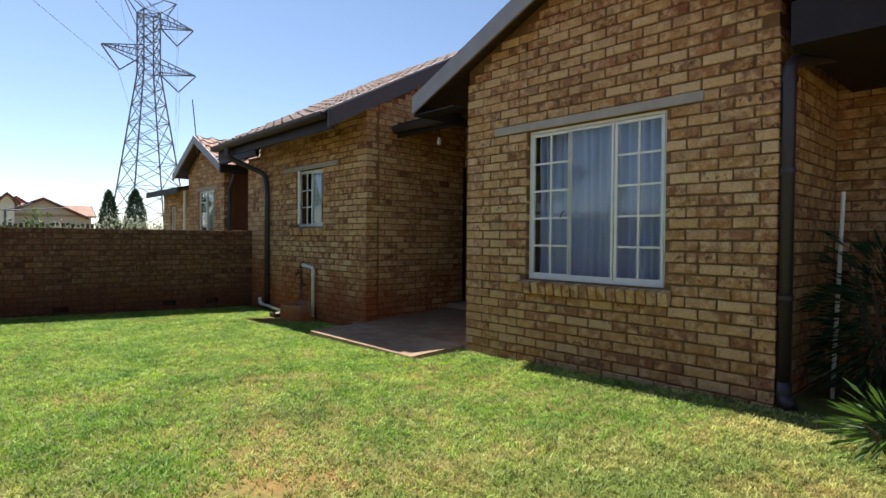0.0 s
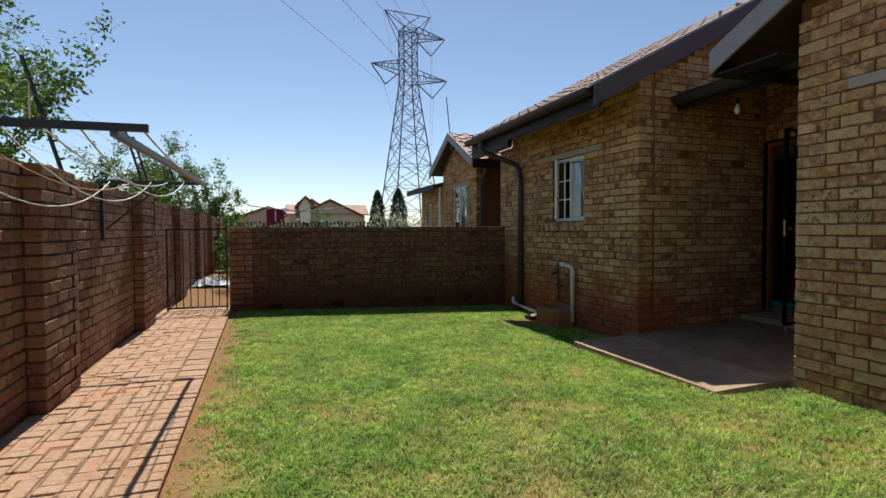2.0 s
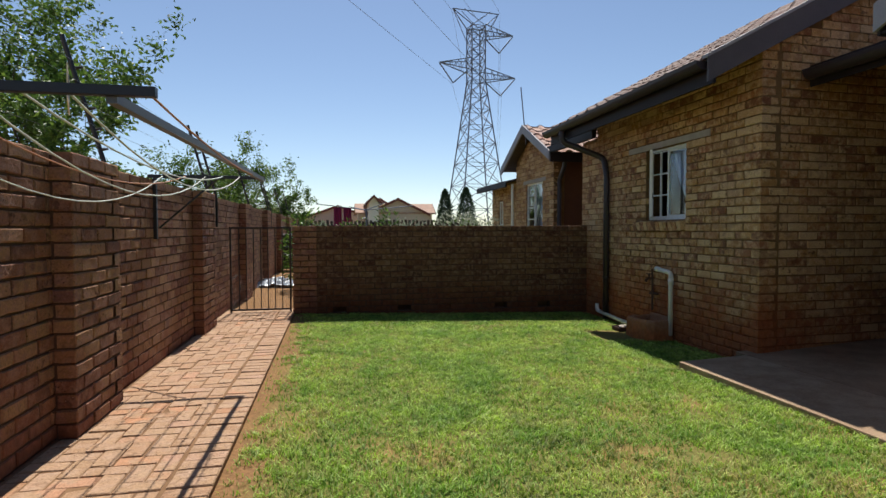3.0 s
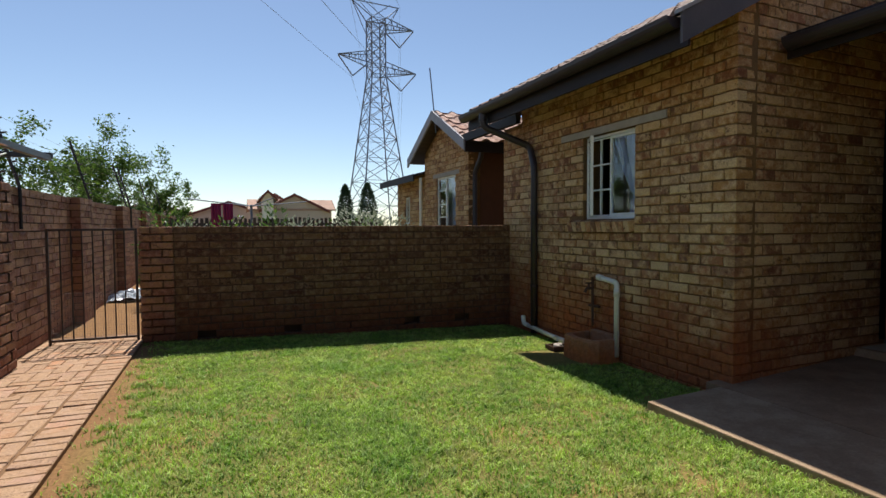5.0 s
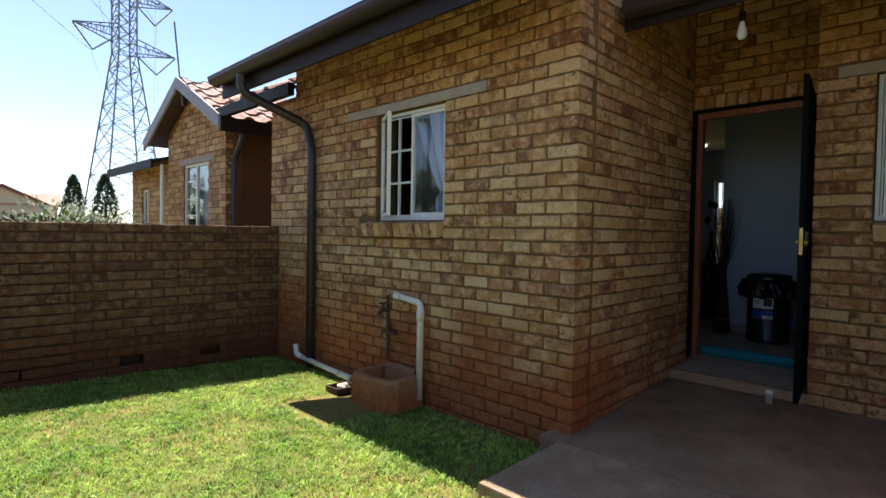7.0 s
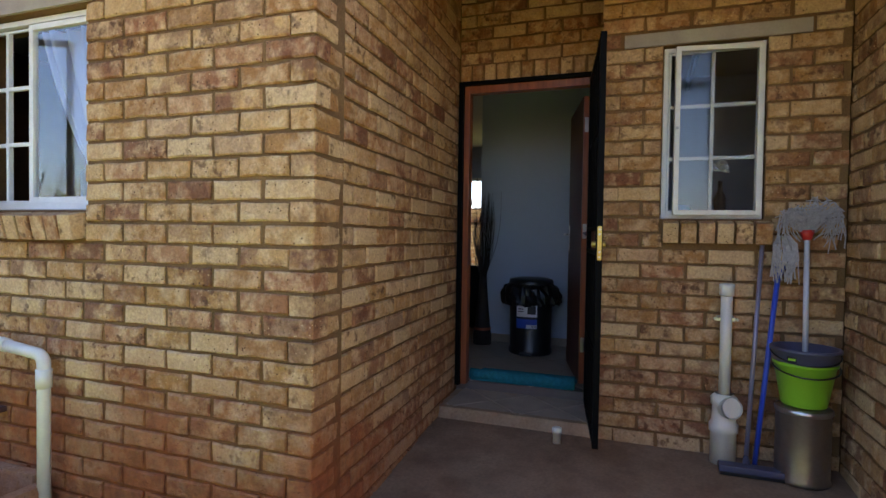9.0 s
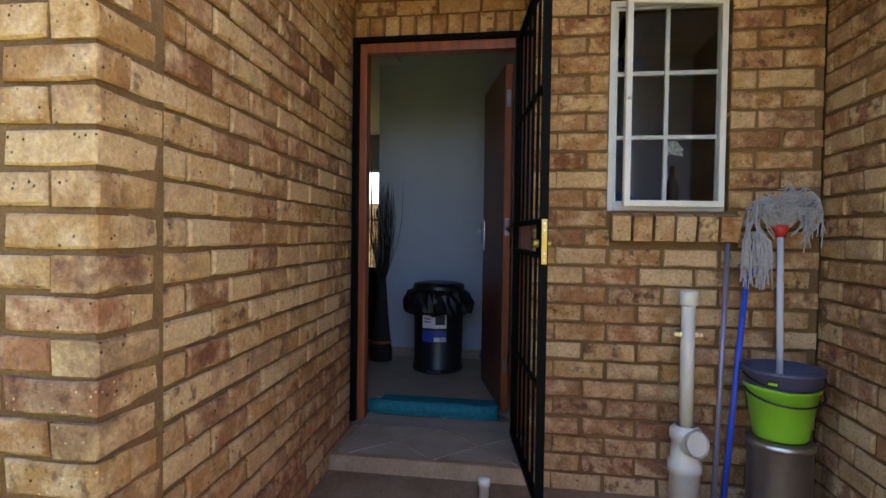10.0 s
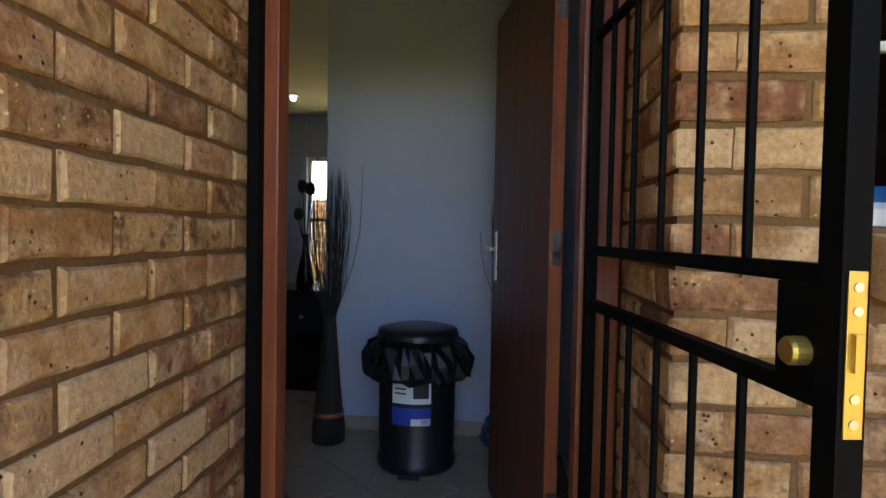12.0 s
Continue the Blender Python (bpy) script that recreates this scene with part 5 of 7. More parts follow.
part("stub_body", lathe(bmesh.new(), [(0.0, 0), (0.022, 0), (0.022, 0.055), (0.027, 0.056), (0.027, 0.085), (0.02, 0.09), (0.0, 0.09)], 18), PVC, cp, smooth=True)

GREEN = plain("lime_plastic", (0.25, 0.58, 0.03), 0.35, vary=0.08, scale=5, bump=0.04)
GREYP = plain("slate_plastic", (0.075, 0.075, 0.12), 0.4, vary=0.15, scale=5, bump=0.04)
BRUSHED = plain("brushed_steel", (0.38, 0.34, 0.29), 0.32, 0.9, vary=0.25, scale=3, bump=0.1)
sb = thing("steel_bin", pose(5.72, 4.85, SLABZ) @ Matrix.Diagonal((0.94, 0.94, 1, 1)), "brushed steel pedal bin standing in the porch corner", "bin")
part("bin_body", lathe(bmesh.new(), [(0.0, 0), (0.125, 0), (0.13, 0.008), (0.124, 0.02), (0.124, 0.325), (0.128, 0.335), (0.128, 0.35), (0.10, 0.36), (0.0, 0.365)], 40), BRUSHED, sb, smooth=True)
part("rim", lathe(bmesh.new(), [(0.126, 0.33), (0.131, 0.335), (0.131, 0.35), (0.126, 0.355)], 40), STEEL, sb, smooth=True)
bk = thing("bucket", pose(5.72, 4.85, SLABZ + 0.365) @ Matrix.Diagonal((0.94, 0.94, 0.82, 1)), "lime green plastic bucket standing on the steel bin", "bucket")
part("bucket_body", lathe(bmesh.new(), [(0.0, 0.002), (0.10, 0.002), (0.104, 0.01), (0.138, 0.235), (0.146, 0.24), (0.146, 0.262), (0.136, 0.262), (0.10, 0.015), (0.0, 0.012)], 44), GREEN, bk, smooth=True)
part("bail_handle", tube(bmesh.new(), [(0.145 * math.cos(a) * 1.02 - 0.01, 0.15 * math.sin(a), 0.235 - 0.045 * abs(math.cos(a))) for a in [PI / 2 + PI * k / 20 for k in range(21)]], 0.005, 8), BLACK_PLASTIC, bk, "black bail handle")
bt = thing("bucket", pose(5.72, 4.85, SLABZ + 0.568) @ Matrix.Diagonal((0.94, 0.94, 1, 1)), "slate grey plastic bucket nested in the green one", "bucket")
part("bucket_body", lathe(bmesh.new(), [(0.0, -0.16), (0.11, -0.16), (0.138, 0.0), (0.148, 0.012), (0.15, 0.055), (0.16, 0.06), (0.16, 0.075), (0.148, 0.075), (0.135, 0.0), (0.10, -0.14), (0.0, -0.15)], 44), GREYP, bt, smooth=True)
stk = part("bucket_sticker", curved_patch(0.1515, PI - 0.75, PI - 0.45, 0.018, 0.044), LABEL_BLACK, bt, "small black maker's sticker with a yellow stripe")
part("sticker_stripe", curved_patch(0.1525, PI - 0.71, PI - 0.49, 0.026, 0.036), GREEN, stk)
part("bail_handle", tube(bmesh.new(), [(0.155 * math.cos(a), 0.155 * math.sin(a), 0.05 - 0.04 * abs(math.cos(a))) for a in [PI / 2 + PI * k / 20 for k in range(21)]], 0.004, 8), BLACK_PLASTIC, bt)

HANDLE_W = plain("white_handle", (0.60, 0.58, 0.60), 0.4, vary=0.08)
HANDLE_B = plain("blue_handle", (0.04, 0.09, 0.55), 0.35, vary=0.12)
HANDLE_G = plain("mauve_handle", (0.30, 0.28, 0.38), 0.35, 0.4, vary=0.12)
RED = plain("red_plastic", (0.55, 0.03, 0.02), 0.4, vary=0.1)
COTTON = plain("mop_cotton", (0.50, 0.47, 0.47), 0.95, vary=0.3, scale=60, bump=0.6, spec=0.1)


def mop(base, top, handle_mat, ferrule_mat, spread, down, label, n=110):
    m = thing("mop", base, label, "mop", "cleaning tools in the porch corner")
    t = Vector(top) - Vector(base)
    part("handle", tube(bmesh.new(), [(0, 0, 0), t], 0.0125, 14), handle_mat, m, smooth=True)
    part("ferrule", tube(bmesh.new(), [t * 0.965, t * 1.03], [0.018, 0.036], 14), ferrule_mat, m, smooth=True)
    r2 = random.Random(n)
    for i in range(n):
        side = r2.choice((-1, 1))
        f = r2.uniform(0.15, 1.0)
        p0 = t * 1.02 + Vector((r2.uniform(-0.02, 0.02), r2.uniform(-0.03, 0.03), 0))
        out = Vector((r2.uniform(-0.05, 0.03), side * f * spread[0 if side < 0 else 1], (1 - f) * 0.03 * spread[2] + (r2.uniform(0.04, 0.11) if side > 0 else r2.uniform(0.04, 0.15)) if spread[2] else r2.uniform(0, 0.03)))
        fall = Vector((r2.uniform(-0.04, 0.02), side * r2.uniform(0.0, 0.03), -r2.uniform(0.2, 1.0) ** 1.5 * down * f))
        pts = [p0, p0 + out * 0.45 + Vector((0, 0, 0.03)), p0 + out, p0 + out + fall * 0.5 + Vector((0, r2.uniform(-0.01, 0.01), 0)), p0 + out + fall + Vector((0, -side * r2.uniform(-0.02, 0.07) * bool(spread[2]), 0))]
        part("strand", tube(bmesh.new(), bend(pts, 0.02, 2), 0.0027, 4, False), COTTON, m)
    return m


mop((5.755, 4.84, SLABZ + 0.45), (5.80, 4.838, 1.375), HANDLE_W, RED, (0.125, 0.115, 1), 0.19, "white-handled cotton mop stood head up", 170)
mop((5.77, 5.045, SLABZ), (5.83, 4.95, 1.20), HANDLE_B, HANDLE_B, (0.02, 0.02, 0), 0.05, "blue-handled mop with hanging cotton strands", 8)
bm = bmesh.new()
rr = random.Random(4)
mp2 = [o for o in bpy.data.objects if o.name.startswith("mop") and o.type == "EMPTY"][-1]
for i in range(80):
    y = 4.935 + rr.uniform(-0.05, 0.05)
    x = 5.83 - 0.045 + rr.uniform(-0.02, 0.02)
    st = part("strand", tube(bmesh.new(), [(x + 0.02, 4.945 + (y - 4.945) * 0.4, 1.37), (x, y, 1.33), (x - 0.005, y + rr.uniform(-0.01, 0.01), 1.25), (x, y + rr.uniform(-0.02, 0.02), 1.37 - rr.uniform(0.13, 0.24))], 0.0027, 4, False), COTTON, mp2)
    st.matrix_parent_inverse = mp2.matrix_world.inverted()
br = thing("floor_squeegee", (5.73, 5.09, SLABZ), "dark floor brush with a thin mauve metal handle", "broom", "cleaning tools in the porch corner")
part("handle", tube(bmesh.new(), [(0, 0, 0.03), (0.11, -0.065, 1.13)], 0.0105, 12), HANDLE_G, br, smooth=True)
part("brush_block", box(bmesh.new(), (-0.09, -0.16, 0.012), (-0.02, 0.13, 0.045), 0.01), GREYP, br)
part("bristles", box(bmesh.new(), (-0.095, -0.155, 0.0), (-0.015, 0.125, 0.014)), BLACK_PLASTIC, br)
part("socket", tube(bmesh.new(), [(-0.03, 0.0, 0.035), (0.004, -0.002, 0.07)], [0.02, 0.013], 12), GREYP, br)

bulb = thing("porch_bulb", (5.05, 6.05, 2.58), "bare white lamp bulb hanging under the porch roof", "lamp")
part("glass_bulb", lathe(bmesh.new(), [(0.0, -0.06), (0.02, -0.055), (0.03, -0.03), (0.028, -0.005), (0.016, 0.03), (0.014, 0.05)], 18), LABEL_WHITE, bulb, smooth=True)
part("lamp_holder", lathe(bmesh.new(), [(0.016, 0.045), (0.02, 0.05), (0.02, 0.10), (0.005, 0.11), (0.004, 0.42)], 14), BLACK_PLASTIC, bulb)

# ---- along the kitchen wall ----
dp = thing("downpipe", (KX - 0.06, 9.60, 0.0), "dark aubergine painted downpipe against the house corner", "pipe")
part("upright_pipe", tube(bmesh.new(), bend([(-0.58, 0.26, 2.80), (-0.58, 0.26, 2.60), (0, 0.10, 2.36), (0, 0, 2.1), (0, 0, 0.02)], 0.08), 0.042, 18), PIPE_DARK, dp, smooth=True)
part("outlet_socket", tube(bmesh.new(), [(-0.58, 0.26, 2.66), (-0.58, 0.26, 2.78)], 0.05, 18), PIPE_DARK, dp)
for z in (0.6, 1.5):
    part("pipe_bracket", lathe(bmesh.new(), [(0.043, z), (0.048, z), (0.048, z + 0.03), (0.043, z + 0.03)], 18), PIPE_DARK, dp)
wp = thing("waste_pipe", (KX, 8.01, 0.06), "white plastic waste pipe bent down the brick wall", "pipe")
part("upright_pipe", tube(bmesh.new(), bend([(-0.06, 0.25, 0.765), (-0.06, 0.0, 0.74), (-0.06, 0.0, 0.0)], 0.045), 0.026, 18), PVC, wp, smooth=True)
part("elbow_socket", tube(bmesh.new(), [(-0.06, 0.235, 0.764), (-0.06, 0.30, 0.77)], 0.031, 18), PVC, wp, smooth=True)
part("lower_socket", tube(bmesh.new(), [(-0.06, 0, 0.60), (-0.06, 0, 0.68)], 0.031, 18), PVC, wp, smooth=True)
GULLY = brick_material("gully_concrete", ((0.0, (0.27, 0.135, 0.062)), (0.5, (0.29, 0.150, 0.072)), (1.0, (0.30, 0.160, 0.080))), (0.36, 0.115, 0.032), 0.60, (0.26, 0.11, 0.05))
gl = thing("gully", (KX - 0.01, 8.27, -0.02), "mud-stained concrete gully surround at the foot of the wall", "drain")
bm = bmesh.new()
outer = [(-0.02, -0.33), (-0.30, -0.33), (-0.40, -0.26), (-0.44, 0.0), (-0.40, 0.26), (-0.30, 0.33), (-0.02, 0.33)]
inner = [(-0.02, -0.25), (-0.27, -0.25), (-0.33, -0.19), (-0.36, 0.0), (-0.33, 0.19), (-0.27, 0.25), (-0.02, 0.25)]
rings = [[bm.verts.new((x * k * 0.86, y * k * 0.80, z * 0.92)) for x, y in ring] for ring, k, z in ((outer, 1.03, -0.1), (outer, 1.0, 0.25), (outer, 0.97, 0.275), (inner, 1.0, 0.275), (inner, 0.9, 0.10))]
for a, b in zip(rings, rings[1:]):
    for k in range(6):
        bm.faces.new((a[k], a[k + 1], b[k + 1], b[k]))
bm.faces.new(rings[-1])
part("surround", bm, GULLY, gl)
part("back_splash", boxed((-0.06, -0.20, 0.09), (-0.001, 0.16, 0.29), 0.015), GULLY, gl, "rough grey mortar lump")
RUST = plain("rusty_iron", (0.09, 0.04, 0.025), 0.8, vary=0.4, scale=30, bump=0.5)
tp = thing("garden_tap", (KX - 0.03, 8.44, 0.30), "rusty garden tap on an upright iron pipe", "tap")
part("riser", tube(bmesh.new(), [(0, 0, 0), (0.0, 0.0, 0.25), (-0.005, 0.0, 0.52)], [0.012, 0.015, 0.013], 12), RUST, tp)
part("tap_body", tube(bmesh.new(), bend([(0, 0, 0.40), (-0.07, 0.01, 0.40), (-0.09, 0.012, 0.36)], 0.02), [0.016] * 8, 10), RUST, tp)
part("tap_head", tube(bmesh.new(), [(-0.045, 0.008, 0.41), (-0.045, 0.008, 0.455)], 0.012, 10), RUST, tp)
part("tap_lever", boxed((-0.085, -0.005, 0.45), (-0.005, 0.02, 0.462), 0.004), RUST, tp)
part("wall_bracket", boxed((-0.01, -0.10, 0.20), (0.028, 0.06, 0.225), 0.004), RUST, tp)
dr = thing("drain_pipe", (KX - 0.07, 9.0, 0.0), "thin plastic drain pipe lying along the wall foot", "pipe")
part("pipe_run", tube(bmesh.new(), [(-0.02, 0.72, 0.10), (-0.01, 0.30, 0.07), (-0.02, -0.06, 0.055)], 0.024, 16), PVC, dr, smooth=True)
part("pipe_socket", tube(bmesh.new(), [(-0.018, 0.06, 0.058), (-0.022, -0.13, 0.052)], 0.030, 16), PVC, dr, "clean white pipe socket", smooth=True)
part("upturn", tube(bmesh.new(), bend([(-0.02, 0.70, 0.10), (-0.02, 0.80, 0.11), (-0.01, 0.84, 0.20)], 0.03), 0.028, 16), PVC, dr, smooth=True)
tr = thing("seed_tray", (KX - 0.27, 8.74, 0.005), "rusty metal tray with a stone in it", "tray")
part("tray_body", box(bmesh.new(), (-0.10, -0.09, 0), (0.10, 0.09, 0.008)), RUST, tr)
for lo, hi in (((-0.10, -0.09, 0), (-0.092, 0.09, 0.05)), ((0.092, -0.09, 0), (0.10, 0.09, 0.05)), ((-0.10, -0.09, 0), (0.10, -0.082, 0.05)), ((-0.10, 0.082, 0), (0.10, 0.09, 0.05))):
    part("tray_side", boxed(lo, hi, 0.002), RUST, tr)
bm = bmesh.new()
bmesh.ops.create_icosphere(bm, subdivisions=3, radius=1.0)
for v in bm.verts:
    k = 1 + 0.3 * noise.noise(v.co * 1.7)
    v.co = Vector((v.co.x * 0.05 * k, v.co.y * 0.06 * k - 0.02, 0.04 + v.co.z * 0.035 * k))
part("stone", bm, CONCRETE_LINTEL, tr, "rough grey stone")

# ---- garden gate ----
gg = thing("garden_gate", (-1.07, GY + 0.03, 0.14), "rusty dark steel garden gate of thin upright bars", "gate")
GATE_STEEL = plain("dark_gate_steel", (0.055, 0.035, 0.028), 0.6, 0.2, vary=0.3, scale=20, bump=0.2)
for lo, hi in (((0, -0.012, 0), (0.025, 0.012, 1.22)), ((0.815, -0.012, 0), (0.84, 0.012, 1.22)), ((0.025, -0.012, 1.195), (0.815, 0.012, 1.22)), ((0.025, -0.012, 0.03), (0.815, 0.012, 0.055))):
    part("gate_frame", boxed(lo, hi, 0.002), GATE_STEEL, gg)
for i in range(7):
    x = 0.125 + i * 0.0985
    part("bar", tube(bmesh.new(), [(x, 0, 0.055), (x, 0, 1.195)], 0.0075, 8), GATE_STEEL, gg)
bm = bmesh.new()
for i in range(33):
    tube(bm, [(0.03 + i * 0.0245, 0.012, 0.05), (0.03 + i * 0.0245, 0.012, 0.55)], 0.0011, 3, False)
for i in range(20):
    tube(bm, [(0.025, 0.012, 0.05 + i * 0.0255), (0.815, 0.012, 0.05 + i * 0.0255)], 0.0011, 3, False)
part("wire_mesh", bm, GATE_STEEL, gg, "fine wire mesh")
wb = thing("wheelie_bin", (-0.86, 19.0, 0.12), "black wheeled rubbish bin standing beyond the gate", "bin")
bm = bmesh.new()
r = bmesh.ops.create_cube(bm, size=1.0, matrix=Matrix.Translation((0, 0, 0.53)) @ Matrix.Diagonal((0.50, 0.50, 0.94, 1)))
for v in bm.verts:
    if v.co.z < 0.5:
        v.co.x, v.co.y = v.co.x * 0.8, v.co.y * 0.8
bmesh.ops.bevel(bm, geom=list(bm.edges), offset=0.03, segments=2, affect="EDGES")
part("bin_body", bm, BLACK_PLASTIC, wb)
part("lid", box(bmesh.new(), (-0.28, -0.30, 1.0), (0.28, 0.28, 1.06), 0.025), BLACK_PLASTIC, wb)
part("handle", tube(bmesh.new(), [(-0.2, 0.31, 1.0), (0.2, 0.31, 1.0)], 0.015, 8), BLACK_PLASTIC, wb)
for x in (-0.24, 0.24):
    part("wheel", tube(bmesh.new(), [(x - 0.025, 0.2, 0.1), (x + 0.025, 0.2, 0.1)], 0.10, 20), BLACK_PLASTIC, wb)
hp = thing("plastic_sheet", (-0.80, 14.4, 0.13), "crumpled blue-white plastic sheeting on the ground beyond the gate", "sheeting")
bm = bmesh.new()
bmesh.ops.create_grid(bm, x_segments=40, y_segments=40, size=0.45)
for v in bm.verts:
    v.co.z = max(0.0, 0.16 * (1 - (v.co.length / 0.6) ** 2)) * (0.7 + 0.8 * abs(noise.noise(v.co * 6))) + 0.04 * abs(noise.noise(v.co * 17))
part("sheet", bm, plain("pale_plastic_sheet", (0.26, 0.30, 0.36), 0.3, vary=0.25, scale=12, bump=0.2), hp)

# ---- washing line on the boundary wall ----
ln = thing("washing_line", (BX, 5.6, 1.70), "wall-mounted folding washing line with black arms and slack cords", "washing line")
LINE_STEEL = plain("black_line_steel", (0.02, 0.02, 0.022), 0.45, vary=0.3)
GREY_STEEL = plain("weathered_grey_steel", (0.16, 0.155, 0.15), 0.5, 0.5, vary=0.25)
part("near_arm", boxed((0.0, -1.62, 0.03), (1.0, -1.59, 0.062), 0.003), LINE_STEEL, ln)
part("far_arm", boxed((0.0, 1.62, 0.06), (0.95, 1.65, 0.09), 0.003), LINE_STEEL, ln)
bm = bmesh.new()
tube(bm, [(0.87, -1.60, 0.025), (0.93, 1.63, 0.06)], 0.022, 4)
part("side_arm", bm, GREY_STEEL, ln, "weathered grey side arm")
part("brace", tube(bmesh.new(), [(0.04, 1.80, -0.36), (0.55, 1.66, 0.06)], 0.009, 6), LINE_STEEL, ln)
for y in (-1.6, 1.75):
    part("wall_plate", boxed((0.0, y, -0.46), (0.03, y + 0.035, 0.08), 0.003), LINE_STEEL, ln)
CORD = plain("pale_cord", (0.55, 0.58, 0.50), 0.6, vary=0.15)
CORD_O = plain("orange_cord", (0.45, 0.20, 0.10), 0.6, vary=0.15)
for i, (u, sag) in enumerate(((0.12, 0.28), (0.30, 0.16), (0.46, 0.24), (0.60, 0.12), (0.74, 0.20), (0.97, 0.05))):
    p = [(u + (0.92 - 0.97) * k / 12 * (i == 5), -1.60 + 3.23 * k / 12, 0.05 + 0.03 * k / 12 - sag * 4 * (k / 12) * (1 - k / 12)) for k in range(13)]
    part("cord", tube(bmesh.new(), p, 0.0042, 6), CORD_O if i in (1, 5) else CORD, ln)
pg = thing("sign_plate", (BX - 0.12, 6.10, 2.22), "faded yellow warning plate hung on the electric fence", "sign")
part("plate", box(bmesh.new(), (-0.003, -0.11, -0.13), (0.003, 0.11, 0.13), 0.002), plain("faded_yellow_plate", (0.62, 0.50, 0.28), 0.5, vary=0.15), pg)
for i in range(4):
    part("text_bar", boxed((0.0032, -0.08, 0.07 - i * 0.05), (0.0045, 0.08, 0.09 - i * 0.05)), LABEL_BLACK, pg)
pg.rotation_euler = (radians(-18), 0, radians(20))

# electric fence posts along the wall top
for y in (3.13, 6.28, 9.51, 9.95, 12.9, 16.1, 16.6, 19.6, 22.8):
    fp = thing("fence_post", (BX - 0.0, y, 1.36), "black angled electric fence post bolted to the wall", "fence post", "electric fence posts")
    part("post", tube(bmesh.new(), [(0.02, 0, 0), (0.02, 0, 0.40), (-0.20, -0.06, 1.24)], 0.017, 6), LINE_STEEL, fp)
    for k in range(5):
        z = 0.50 + k * 0.135
        x = 0.02 - 0.22 * (z - 0.40) / 0.84
        part("insulator", tube(bmesh.new(), [(x, -0.01, z), (x + 0.05, -0.01, z + 0.01)], [0.011, 0.008], 6), LINE_STEEL, fp)
FENCE_WIRE = plain("fence_wire", (0.25, 0.25, 0.26), 0.4, 0.8)
fw = thing("fence_wires", (BX, 0, 1.36), "thin electric fence wires strung along the wall top", "fence wire")
for k in range(5):
    z = 0.50 + k * 0.135
    x = 0.07 - 0.22 * (z - 0.40) / 0.84
    part("wire", tube(bmesh.new(), [(x, 2.0, z + 0.01), (x, 30, z + 0.01)], 0.0012, 3), FENCE_WIRE, fw)

# ---- plants ----
def leaves(name, centres, size, mat, parent, seed, width=0.45, droop=0.3):
    """Many small leaves, each a folded blade of two faces, scattered at the given places."""
    rng = np.random.default_rng(seed)
    c = np.asarray(centres)
    n = len(c)
    d = rng.normal(size=(n, 3))
    d[:, 2] = d[:, 2] * 0.6 - droop
    d /= np.linalg.norm(d, axis=1)[:, None]
    s = np.cross(d, rng.normal(size=(n, 3)))
    s /= np.linalg.norm(s, axis=1)[:, None]
    nrm = np.cross(d, s)
    L = size * rng.uniform(0.6, 1.3, n)[:, None]
    W = L * width * 0.5
    v = np.stack([c, c + d * L * 0.5 + s * W + nrm * W * 0.4, c + d * L, c + d * L * 0.5 - s * W + nrm * W * 0.4], 1).reshape(-1, 3)
    k = np.arange(n)[:, None] * 4
    f = np.concatenate([k + np.array([0, 1, 2]), k + np.array([0, 2, 3])])
    return big_mesh(name, v, f, mat, "stuff", parent)


def tree(place, height, radius, label, seed, leaf=0.06, n_leaf=9000, mat=None, stems=3, bare=0.35):
    """A small spreading tree: forked limbs, thinning twigs, leaves in clumps along them."""
    t = thing("tree", place, label, "tree", "trees beyond the boundary wall")
    r = random.Random(seed)
    bm = bmesh.new()
    tips = []

    def limb(p, d, length, rad, depth):
        pts, radii, q = [p], [rad], p
        for k in range(1, 5):
            d = (d + Vector((r.uniform(-1, 1), r.uniform(-1, 1), r.uniform(-0.4, 0.7))) * 0.17).normalized()
            q = q + d * length / 4
            pts.append(q), radii.append(rad * (1 - 0.16 * k))
            if depth > 0:
                tips.append((q, length * 0.13, depth))
        tube(bm, pts, radii, 6 if depth < 2 else 4)
        if depth >= 3:
            tips.append((q, length * 0.22, 4))
            return
        for k in range(3 if depth else 4):
            a = r.uniform(0, 6.28)
            side = Vector((math.cos(a), math.sin(a), r.uniform(0.0, 0.9)))
            limb(pts[r.choice((2, 3, 4))], (d * 0.7 + side * 0.75).normalized(), length * r.uniform(0.5, 0.78), radii[-1] * 0.75, depth + 1)

    for k in range(stems):
        a = 6.28 * k / stems + r.uniform(-0.4, 0.4)
        limb(Vector((0.1 * math.cos(a), 0.1 * math.sin(a), -0.1)), Vector((radius * 0.32 * math.cos(a), radius * 0.32 * math.sin(a), height * 0.5)).normalized(), height * 0.46, 0.035 * height / 2.5, 0)
    part("trunk", bm, BARK, t)
    rng = np.random.default_rng(seed)
    w = np.array([x[2] ** 1.5 for x in tips], float)
    pick = rng.choice(len(tips), n_leaf, p=w / w.sum())
    base = np.array([tuple(x[0]) for x in tips])[pick]
    spread = np.array([x[1] for x in tips])[pick]
    c = base + rng.normal(size=(n_leaf, 3)) * (spread[:, None] * 0.55 + 0.03)
    leaves("crown", c, leaf, mat or LEAF, t, seed)
    return t


